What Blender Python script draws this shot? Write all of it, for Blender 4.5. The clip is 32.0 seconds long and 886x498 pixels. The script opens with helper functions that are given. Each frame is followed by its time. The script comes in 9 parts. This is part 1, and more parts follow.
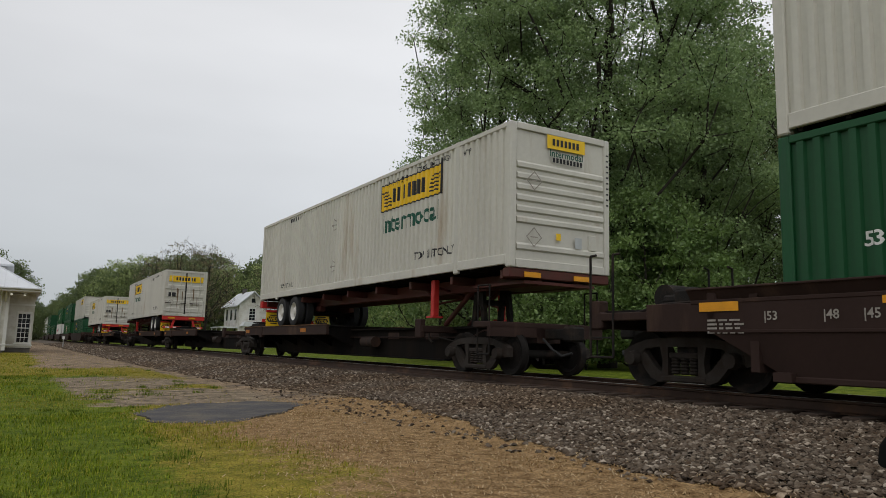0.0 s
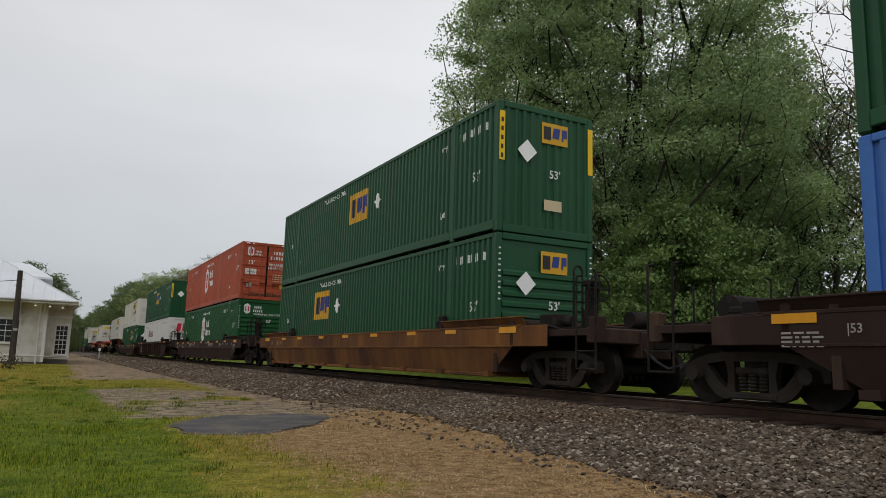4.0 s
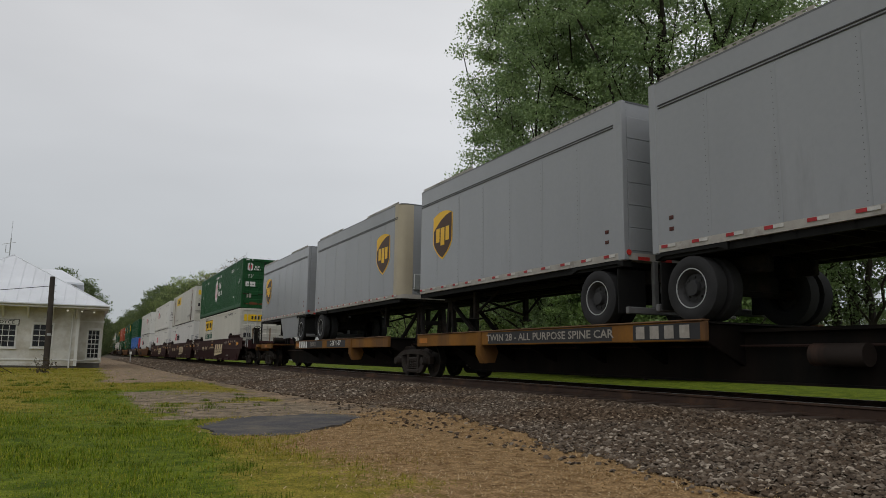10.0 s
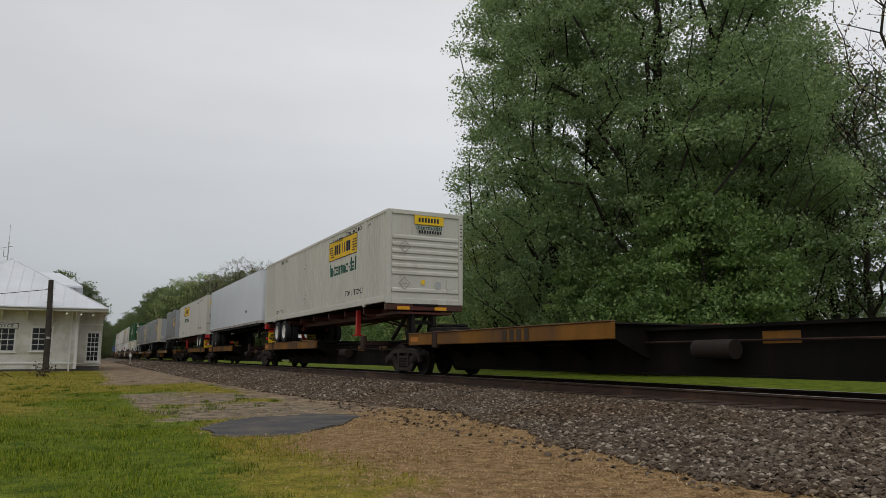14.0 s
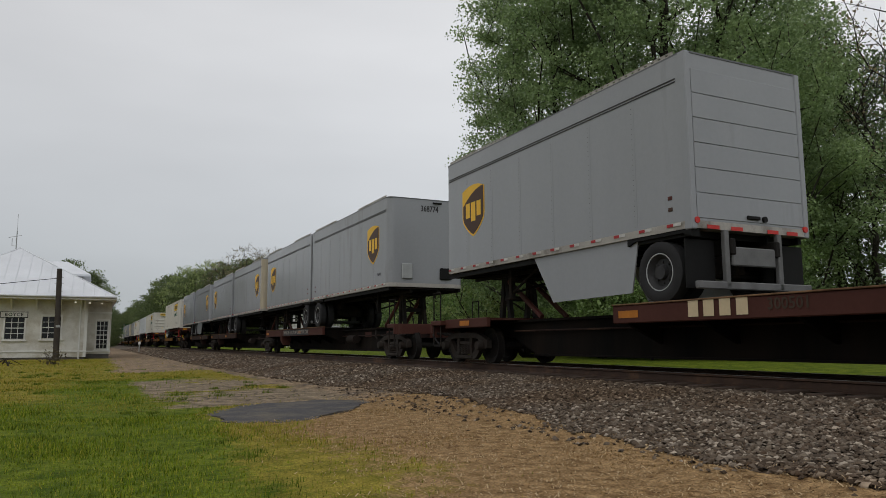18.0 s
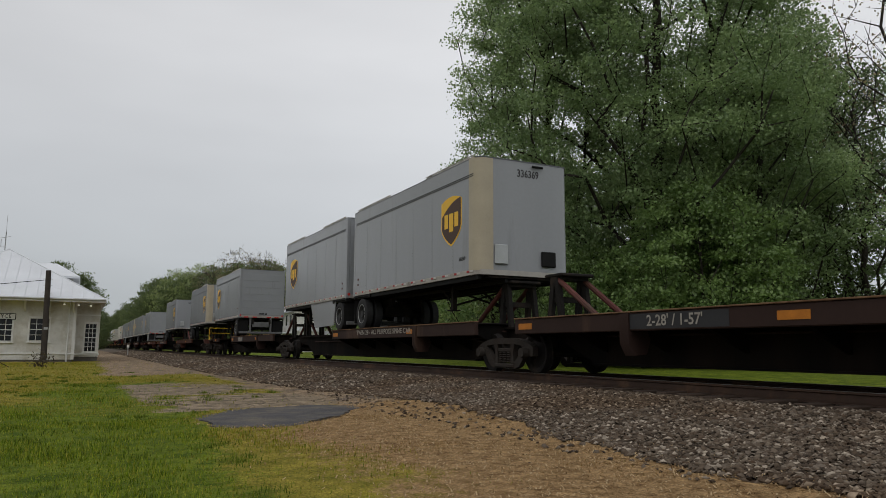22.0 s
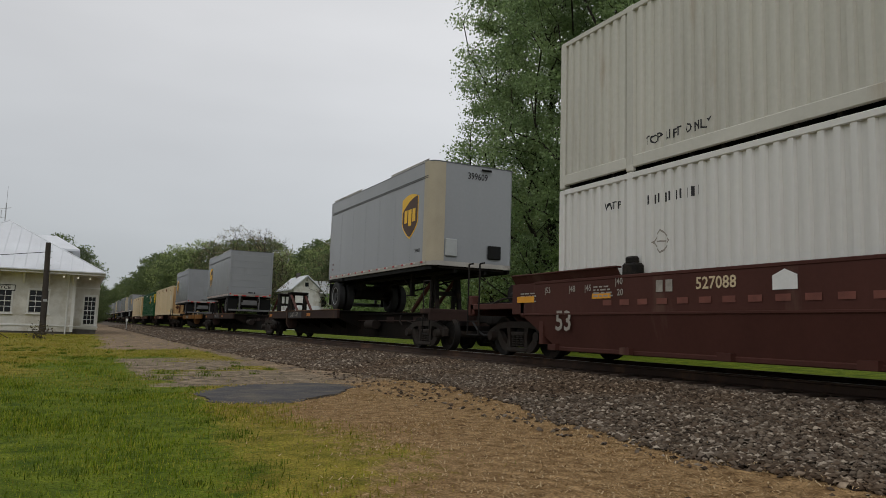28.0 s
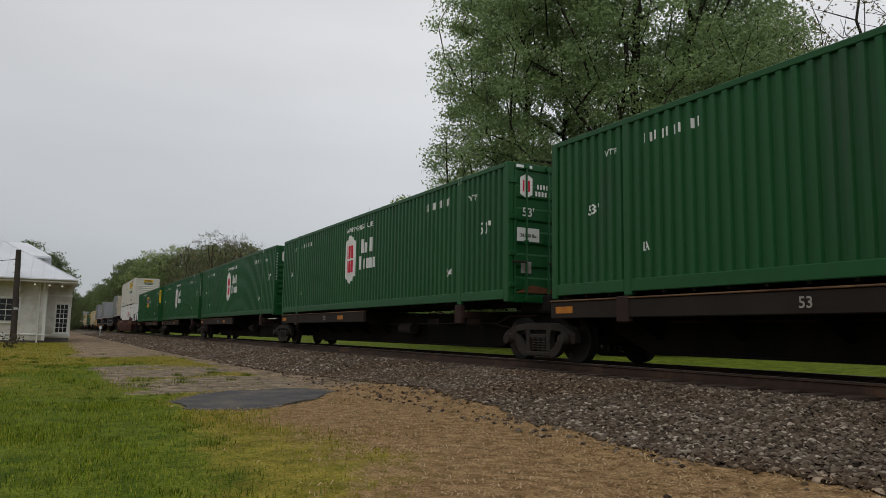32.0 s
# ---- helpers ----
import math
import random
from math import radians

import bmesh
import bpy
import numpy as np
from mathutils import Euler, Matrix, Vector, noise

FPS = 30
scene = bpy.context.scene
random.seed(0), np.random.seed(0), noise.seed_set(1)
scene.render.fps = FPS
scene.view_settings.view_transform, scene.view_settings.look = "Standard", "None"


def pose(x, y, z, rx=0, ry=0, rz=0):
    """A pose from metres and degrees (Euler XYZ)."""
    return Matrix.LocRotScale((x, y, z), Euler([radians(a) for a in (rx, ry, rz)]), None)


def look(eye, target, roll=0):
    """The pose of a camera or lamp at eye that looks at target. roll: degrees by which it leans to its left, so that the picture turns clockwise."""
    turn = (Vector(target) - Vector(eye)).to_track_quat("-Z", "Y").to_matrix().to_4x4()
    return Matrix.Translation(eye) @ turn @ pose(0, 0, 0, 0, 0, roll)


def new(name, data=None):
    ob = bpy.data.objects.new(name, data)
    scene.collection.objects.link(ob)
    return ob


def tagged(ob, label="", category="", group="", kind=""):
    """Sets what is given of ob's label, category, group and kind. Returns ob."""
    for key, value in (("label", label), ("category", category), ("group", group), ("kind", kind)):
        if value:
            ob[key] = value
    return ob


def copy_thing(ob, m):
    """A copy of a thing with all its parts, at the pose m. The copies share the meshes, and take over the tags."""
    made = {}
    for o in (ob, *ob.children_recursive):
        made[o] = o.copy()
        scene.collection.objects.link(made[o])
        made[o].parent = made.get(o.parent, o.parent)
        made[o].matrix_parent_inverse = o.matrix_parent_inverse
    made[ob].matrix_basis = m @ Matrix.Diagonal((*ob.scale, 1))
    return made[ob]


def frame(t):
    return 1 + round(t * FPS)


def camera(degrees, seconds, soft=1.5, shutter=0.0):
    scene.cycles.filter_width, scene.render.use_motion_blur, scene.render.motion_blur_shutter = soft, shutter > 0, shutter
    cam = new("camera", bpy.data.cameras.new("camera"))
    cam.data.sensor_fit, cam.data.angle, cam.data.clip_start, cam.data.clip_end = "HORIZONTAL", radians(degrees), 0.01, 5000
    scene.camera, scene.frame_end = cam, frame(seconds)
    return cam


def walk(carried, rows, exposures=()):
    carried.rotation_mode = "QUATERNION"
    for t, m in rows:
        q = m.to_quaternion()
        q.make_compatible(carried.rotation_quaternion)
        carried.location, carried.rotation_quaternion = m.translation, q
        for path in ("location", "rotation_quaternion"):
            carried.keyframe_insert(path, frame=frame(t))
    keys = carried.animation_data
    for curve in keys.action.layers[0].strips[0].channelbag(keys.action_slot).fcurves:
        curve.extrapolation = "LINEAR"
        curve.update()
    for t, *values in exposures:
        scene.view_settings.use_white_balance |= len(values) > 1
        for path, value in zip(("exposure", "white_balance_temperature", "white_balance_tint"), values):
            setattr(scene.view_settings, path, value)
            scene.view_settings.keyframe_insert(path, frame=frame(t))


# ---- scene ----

# ---- camera: held by one standing person, small turns only: seconds, yaw, pitch, roll ----
PATH = [
    (0, -30.65, 7.83, 1.46), (0.5, -31.08, 7.33, 1.41), (1, -30.91, 7.38, 1.32), (1.5, -30.76, 7.93, 1.69), (2,
    -29.37, 8.34, 1.48), (2.5, -28.73, 8.37, 1.70), (3, -28.48, 8.66, 1.42), (3.5, -28.38, 8.76, 1.58), (5.5, -27.10,
    9.04, 1.66), (6, -26.44, 9.94, 1.48), (6.5, -26.69, 9.75, 1.38), (7, -26.60, 9.48, 0.77), (7.5, -26.55, 9.46,
    0.78), (8, -26.67, 9.49, 0.72), (8.5, -26.79, 9.54, 0.73), (9, -26.62, 9.40, 0.51), (9.5, -26.58, 8.75, 0.55),
    (10, -26.33, 8.64, 0.87), (10.5, -26.45, 8.71, 1.22), (11, -26.87, 8.39, 1.02), (11.5, -26.61, 8.47, 0.83), (12,
    -26.37, 8.43, 0.53), (12.5, -26.50, 8.41, 0.54), (13, -26.61, 8.38, 0.22), (13.5, -26.58, 8.40, 0.10), (14,
    -26.45, 8.51, 0.13), (14.5, -26.66, 8.59, -0.02), (16.5, -26.13, 7.84, 0.92), (17, -26.25, 7.68, 0.97), (17.5,
    -26.52, 7.47, 0.66), (18, -25.95, 7.39, -0.25), (18.5, -25.71, 7.37, -0.40), (19, -25.92, 7.35, -0.44), (19.5,
    -26.00, 7.32, -0.53), (20, -26.30, 7.21, -0.35), (20.5, -26.36, 7.43, -0.12), (21, -26.48, 7.50, 0.36), (21.5,
    -26.66, 7.62, 0.43), (22, -26.61, 7.88, 0.34), (22.5, -26.71, 7.97, 0.49), (23, -26.86, 7.80, 0.75), (23.5,
    -26.87, 7.46, 0.53), (24, -26.84, 7.08, 0.51), (24.5, -26.98, 7.17, 0.68), (25, -27.04, 7.36, 0.71), (25.5,
    -27.46, 7.16, 0.19), (27.5, -26.34, 6.76, 1.03), (28, -26.64, 6.45, 1.77), (28.5, -26.72, 7.17, 1.90), (29,
    -26.69, 7.25, 1.49), (29.5, -27.19, 7.16, 1.55), (30, -27.87, 7.14, 1.09), (30.5, -28.19, 7.13, 1.07), (31,
    -28.54, 7.00, 1.21), (31.5, -28.95, 6.91, 1.07), (32, -28.44, 6.70, 0.92)]
EYE = 1.0


def held(yaw, pitch, roll):
    return pose(0, 0, EYE, 0, 0, yaw) @ pose(0, 0, 0, 90 + pitch, 0, 0) @ pose(0, 0, 0, 0, 0, roll)


cam = camera(63.3, 32.0, 0.6)
walk(cam, [(t, held(a, b, c)) for t, a, b, c in PATH], exposures=[(0.0, 0.14), (3.5, 0.16), (5.5, -0.12), (6.5, -0.16), (8.5, -0.15), (10.0, -0.04), (12.0, -0.05), (14.5, 0.0), (26.0, -0.03), (32.0, -0.03)])

# ---- light: a closed bright cloud cover, brightest behind the camera ----
world = bpy.data.worlds.new("overcast_sky")
scene.world = world
world.use_nodes = True
wt = world.node_tree
wt.nodes.clear()


def wn(kind, **inputs):
    n = wt.nodes.new(kind)
    for k, v in inputs.items():
        n.inputs[k.replace("_", " ")].default_value = v
    return n


w_out = wn("ShaderNodeOutputWorld")
w_bg = wn("ShaderNodeBackground", Strength=1.0)
w_sky = wt.nodes.new("ShaderNodeTexSky")
w_sky.sky_type, w_sky.sun_disc = "NISHITA", False
w_sky.sun_elevation, w_sky.sun_rotation = radians(50), radians(215)
w_dim = wn("ShaderNodeMix")
w_dim.data_type, w_dim.blend_type = "RGBA", "MULTIPLY"
w_dim.inputs[0].default_value = 1.0
w_dim.inputs[7].default_value = (0.1, 0.1, 0.1, 1)
w_co = wt.nodes.new("ShaderNodeTexCoord")
w_sep = wt.nodes.new("ShaderNodeSeparateXYZ")
w_ramp = wt.nodes.new("ShaderNodeValToRGB")
w_ramp.color_ramp.elements[0].position, w_ramp.color_ramp.elements[0].color = 0.0, (0.40, 0.43, 0.46, 1)
w_ramp.color_ramp.elements[1].position, w_ramp.color_ramp.elements[1].color = 1.0, (0.70, 0.705, 0.72, 1)
e = w_ramp.color_ramp.elements.new(0.12)
e.color = (0.52, 0.54, 0.56, 1)
e = w_ramp.color_ramp.elements.new(0.4)
e.color = (0.745, 0.75, 0.765, 1)
w_map = wn("ShaderNodeMapping", Scale=(1.0, 1.0, 3.5))
w_noise = wn("ShaderNodeTexNoise", Scale=1.6, Detail=4.0, Roughness=0.5)
w_nr = wn("ShaderNodeMapRange", From_Min=0.3, From_Max=0.7, To_Min=0.92, To_Max=1.07)
w_cl = wn("ShaderNodeMix")
w_cl.data_type, w_cl.blend_type = "RGBA", "MULTIPLY"
w_cl.inputs[0].default_value = 1.0
w_mix = wn("ShaderNodeMix")
w_mix.data_type = "RGBA"
w_mix.inputs[0].default_value = 0.93
wl = wt.links.new
wl(w_co.outputs["Generated"], w_sep.inputs[0])
wl(w_sep.outputs["Z"], w_ramp.inputs[0])
wl(w_co.outputs["Generated"], w_map.inputs[0])
wl(w_map.outputs[0], w_noise.inputs["Vector"])
wl(w_noise.outputs["Fac"], w_nr.inputs["Value"])
w_side = wn("ShaderNodeMapRange", From_Min=-0.1, From_Max=0.6, To_Min=0.91, To_Max=1.13)
w_amt = wn("ShaderNodeMath")
w_amt.operation = "MULTIPLY"
wl(w_sep.outputs["X"], w_side.inputs["Value"])
wl(w_side.outputs[0], w_amt.inputs[0])
wl(w_ramp.outputs[0], w_cl.inputs[6])
wl(w_nr.outputs[0], w_amt.inputs[1])
wl(w_amt.outputs[0], w_cl.inputs[7])
wl(w_sky.outputs[0], w_dim.inputs[6])
wl(w_dim.outputs[2], w_mix.inputs[6])
wl(w_cl.outputs[2], w_mix.inputs[7])
wl(w_mix.outputs[2], w_bg.inputs[0])
wl(w_bg.outputs[0], w_out.inputs[0])

sun = new("sun", bpy.data.lights.new("sun", "SUN"))
sun.data.energy, sun.data.angle, sun.data.color = 0.6, radians(50), (1.0, 0.97, 0.93)
sun.matrix_world = look((-40, -50, 76), (0, 0, 0))


# ---- materials ----
def material(name, base, rough=0.6, metal=0.0, vary=0.12, scale=1.5, stain=None, stain_at=0.62, stain_scale=0.9,
             bump=0.0, bump_scale=40.0, shift=0.0, streak=False, soft=0.08, gloss=0.3):
    """A surface of one colour with fine grain, broad tone changes and, if wanted, stains of a second colour."""
    m = bpy.data.materials.new(name)
    m.use_nodes = True
    nt = m.node_tree
    n, link = nt.nodes, nt.links.new
    p = n["Principled BSDF"]
    p.inputs["Roughness"].default_value, p.inputs["Metallic"].default_value = rough, metal
    p.inputs["Specular IOR Level"].default_value = gloss
    co, info = n.new("ShaderNodeTexCoord"), n.new("ShaderNodeObjectInfo")
    mp = n.new("ShaderNodeMapping")
    mp.inputs["Scale"].default_value = (1, 1, 0.16) if streak else (1, 1, 1)
    off = n.new("ShaderNodeVectorMath")
    off.operation = "SCALE"
    off.inputs[0].default_value = (37.0, 53.0, 19.0)
    link(info.outputs["Random"], off.inputs["Scale"])
    link(off.outputs[0], mp.inputs["Location"])
    link(co.outputs["Object"], mp.inputs["Vector"])
    big = n.new("ShaderNodeTexNoise")
    big.inputs["Scale"].default_value, big.inputs["Detail"].default_value = scale, 5.0
    link(mp.outputs[0], big.inputs["Vector"])
    fine = n.new("ShaderNodeTexNoise")
    fine.inputs["Scale"].default_value, fine.inputs["Detail"].default_value = scale * 14, 3.0
    link(co.outputs["Object"], fine.inputs["Vector"])
    add = n.new("ShaderNodeMath")
    add.operation = "MULTIPLY_ADD"
    add.inputs[1].default_value = 0.4
    link(fine.outputs["Fac"], add.inputs[0])
    link(big.outputs["Fac"], add.inputs[2])
    rng = n.new("ShaderNodeMapRange")
    rng.inputs["From Min"].default_value, rng.inputs["From Max"].default_value = 0.4, 1.0
    rng.inputs["To Min"].default_value, rng.inputs["To Max"].default_value = 1 - vary, 1 + vary
    link(add.outputs[0], rng.inputs["Value"])
    hs = n.new("ShaderNodeHueSaturation")
    hs.inputs["Color"].default_value = (*base, 1)
    link(rng.outputs[0], hs.inputs["Value"])
    if shift:
        h = n.new("ShaderNodeMapRange")
        h.inputs["To Min"].default_value, h.inputs["To Max"].default_value = 0.5 - shift, 0.5 + shift
        link(info.outputs["Random"], h.inputs["Value"])
        link(h.outputs[0], hs.inputs["Hue"])
    colour = hs.outputs[0]
    if stain:
        st = n.new("ShaderNodeTexNoise")
        st.inputs["Scale"].default_value, st.inputs["Detail"].default_value = stain_scale, 7.0
        st.inputs["Roughness"].default_value = 0.65
        link(mp.outputs[0], st.inputs["Vector"])
        sr = n.new("ShaderNodeMapRange")
        sr.inputs["From Min"].default_value, sr.inputs["From Max"].default_value = stain_at - soft, stain_at + soft
        link(st.outputs["Fac"], sr.inputs["Value"])
        mx = n.new("ShaderNodeMix")
        mx.data_type = "RGBA"
        link(sr.outputs[0], mx.inputs[0])
        link(colour, mx.inputs[6])
        mx.inputs[7].default_value = (*stain, 1)
        colour = mx.outputs[2]
    link(colour, p.inputs["Base Color"])
    if bump:
        bn = n.new("ShaderNodeTexNoise")
        bn.inputs["Scale"].default_value, bn.inputs["Detail"].default_value = bump_scale, 4.0
        link(co.outputs["Object"], bn.inputs["Vector"])
        bp = n.new("ShaderNodeBump")
        bp.inputs["Strength"].default_value, bp.inputs["Distance"].default_value = bump, 0.02
        link(bn.outputs["Fac"], bp.inputs["Height"])
        link(bp.outputs[0], p.inputs["Normal"])
    return m


PAINT = {
    "cream": material("cream_container_paint", (0.545, 0.53, 0.472), 0.55, vary=0.12, stain=(0.36, 0.28, 0.19), stain_at=0.67, streak=True, scale=0.8),
    "white": material("white_container_paint", (0.65, 0.64, 0.61), 0.45, vary=0.06, stain=(0.45, 0.40, 0.34), stain_at=0.78, streak=True, scale=0.7),
    "green": material("green_container_paint", (0.0067, 0.073, 0.018), 0.5, vary=0.16, stain=(0.025, 0.058, 0.03), stain_at=0.68, streak=True, scale=0.7),
    "deepgreen": material("dark_green_container_paint", (0.0075, 0.065, 0.022), 0.5, vary=0.16, stain=(0.03, 0.055, 0.042), stain_at=0.68, streak=True, scale=0.7),
    "orange": material("orange_container_paint", (0.40, 0.078, 0.034), 0.55, vary=0.15, stain=(0.22, 0.06, 0.035), stain_at=0.62, streak=True, scale=0.7),
    "blue": material("blue_container_paint", (0.05, 0.15, 0.45), 0.5, vary=0.12, stain=(0.08, 0.1, 0.2), stain_at=0.7, streak=True, scale=0.7),
    "tan": material("tan_container_paint", (0.57, 0.465, 0.295), 0.55, vary=0.12, stain=(0.38, 0.22, 0.09), stain_at=0.69, streak=True, scale=0.7),
    "rusttan": material("rusty_tan_container_paint", (0.56, 0.38, 0.18), 0.65, vary=0.18, stain=(0.20, 0.075, 0.025), stain_at=0.55, streak=True, scale=1.2, soft=0.14),
    "grey": material("grey_trailer_paint", (0.265, 0.275, 0.29), 0.27, vary=0.07, stain=(0.21, 0.21, 0.215), stain_at=0.68, scale=0.9, streak=True, gloss=0.5),
    "trailer_white": material("white_trailer_paint", (0.60, 0.63, 0.67), 0.28, vary=0.05, stain=(0.5, 0.5, 0.5), stain_at=0.75, scale=0.5, gloss=0.5),
    "beige": material("yellowed_corner_sheet", (0.40, 0.35, 0.26), 0.5, vary=0.1, scale=2.0),
}
STEEL_DARK = material("grimy_running_gear_steel", (0.015, 0.0135, 0.0125), 0.8, 0.0, vary=0.35, scale=3.0, stain=(0.036, 0.027, 0.021), stain_at=0.58, stain_scale=2.5, bump=0.3, gloss=0.12)
STEEL_CAST = material("dusty_cast_steel", (0.034, 0.029, 0.025), 0.85, 0.0, vary=0.3, scale=4.0, stain=(0.03, 0.022, 0.018), stain_at=0.55, stain_scale=3.0, bump=0.3, gloss=0.12)
STEEL_UMBER = material("grimy_umber_car_paint", (0.026, 0.020, 0.017), 0.75, vary=0.25, scale=1.2, stain=(0.075, 0.04, 0.028), stain_at=0.66, streak=True, gloss=0.12)
STEEL_BROWN = material("oxide_brown_car_paint", (0.034, 0.020, 0.0165), 0.7, vary=0.22, scale=1.0, stain=(0.085, 0.05, 0.034), stain_at=0.64, streak=True, gloss=0.12)
STEEL_MAROON = material("maroon_car_paint", (0.040, 0.017, 0.017), 0.65, vary=0.18, scale=1.0, stain=(0.065, 0.035, 0.03), stain_at=0.68, streak=True, gloss=0.12)
STEEL_RED = material("red_brown_car_paint", (0.068, 0.026, 0.020), 0.65, vary=0.2, scale=1.0, stain=(0.13, 0.08, 0.06), stain_at=0.68, streak=True, gloss=0.12)
STEEL_RUST = material("rusty_yellow_brown_car_paint", (0.20, 0.088, 0.026), 0.8, vary=0.35, scale=1.6, stain=(0.072, 0.032, 0.019), stain_at=0.49, soft=0.16, streak=True, gloss=0.12)
STEEL_YELLOW = material("worn_yellow_car_paint", (0.22, 0.098, 0.018), 0.7, vary=0.25, scale=1.4, stain=(0.10, 0.055, 0.03), stain_at=0.55, soft=0.12, streak=True, gloss=0.12)
STEEL_BLACK = material("sooty_black_car_paint", (0.0075, 0.007, 0.0065), 0.85, vary=0.3, scale=1.0, stain=(0.019, 0.0135, 0.0105), stain_at=0.55, soft=0.14, streak=True, gloss=0.06)
TREAD = material("bright_wheel_rim_steel", (0.45, 0.44, 0.42), 0.35, 0.9, vary=0.15)
RAIL_SIDE = material("brown_rail_steel", (0.052, 0.031, 0.022), 0.7, 0.3, vary=0.25, scale=2.5, stain=(0.13, 0.07, 0.04), stain_at=0.6)
RUBBER = material("tyre_rubber", (0.022, 0.022, 0.023), 0.85, vary=0.25, scale=4.0)
RIM_WHITE = material("white_painted_wheel", (0.62, 0.60, 0.56), 0.5, vary=0.15, stain=(0.2, 0.15, 0.1), stain_at=0.66, scale=4.0)
RIM_DARK = material("dusty_dark_wheel", (0.035, 0.035, 0.036), 0.7, 0.2, vary=0.25, scale=4.0)
CHASSIS_RED = material("red_brown_chassis_paint", (0.085, 0.022, 0.017), 0.65, vary=0.25, stain=(0.06, 0.03, 0.02), stain_at=0.55)
RED = material("red_paint", (0.50, 0.03, 0.025), 0.5, vary=0.15)
GALV = material("galvanised_steel", (0.40, 0.41, 0.41), 0.45, 0.6, vary=0.15, scale=3.0)
BLACK = material("black_paint", (0.010, 0.010, 0.010), 0.7, vary=0.2, gloss=0.15)
INK_BLACK = material("black_lettering", (0.025, 0.025, 0.027), 0.6, vary=0.2)
INK_WHITE = material("white_lettering", (0.68, 0.68, 0.66), 0.6, vary=0.12)
INK_RED = material("red_lettering", (0.55, 0.02, 0.05), 0.55, vary=0.12)
INK_GREEN = material("dark_green_lettering", (0.012, 0.085, 0.055), 0.55, vary=0.15)
INK_YELLOW = material("yellow_sign_paint", (0.78, 0.50, 0.015), 0.5, vary=0.08)
INK_AMBER = material("amber_sign_paint", (0.60, 0.33, 0.015), 0.5, vary=0.1)
INK_BLUE = material("dark_blue_lettering", (0.03, 0.05, 0.22), 0.55, vary=0.12)
INK_DUST = material("dusty_stencil_paint", (0.30, 0.275, 0.24), 0.75, vary=0.3, scale=8.0)
INK_CREAM = material("cream_lettering", (0.58, 0.47, 0.30), 0.6, vary=0.12)
INK_BROWN = material("brown_shield_paint", (0.060, 0.026, 0.012), 0.5, vary=0.08)
INK_GOLD = material("gold_shield_paint", (0.80, 0.47, 0.035), 0.5, vary=0.08)
REFLECT_YELLOW = material("yellow_reflector", (0.66, 0.29, 0.012), 0.4, vary=0.15, scale=5.0)
REFLECT_DULL = material("dull_orange_reflector", (0.40, 0.14, 0.012), 0.55, vary=0.3, scale=5.0)
REFLECT_WHITE = material("white_reflector", (0.80, 0.80, 0.80), 0.4, vary=0.08)
TAPE_RED = material("dusty_red_tape", (0.34, 0.022, 0.028), 0.5, vary=0.3, scale=6.0)
TAPE_WHITE = material("dusty_white_tape", (0.50, 0.49, 0.47), 0.5, vary=0.25, scale=6.0)
GUARD = material("dull_guard_steel", (0.13, 0.13, 0.13), 0.6, vary=0.25, scale=4.0)
SEAM_DARK = material("dark_grimy_seam", (0.055, 0.055, 0.058), 0.6, vary=0.2)
ROOF_EDGE = material("dull_roof_edge", (0.11, 0.115, 0.12), 0.5, vary=0.2)
RAIL_PALE = material("pale_dusty_rail", (0.36, 0.34, 0.31), 0.6, vary=0.2, scale=3.0, stain=(0.10, 0.085, 0.07), stain_at=0.62)
RUST_THIN = material("brown_grime", (0.20, 0.14, 0.09), 0.85, vary=0.4, scale=6.0)
RUST = material("rust_stain", (0.14, 0.055, 0.025), 0.85, vary=0.35, scale=4.0)


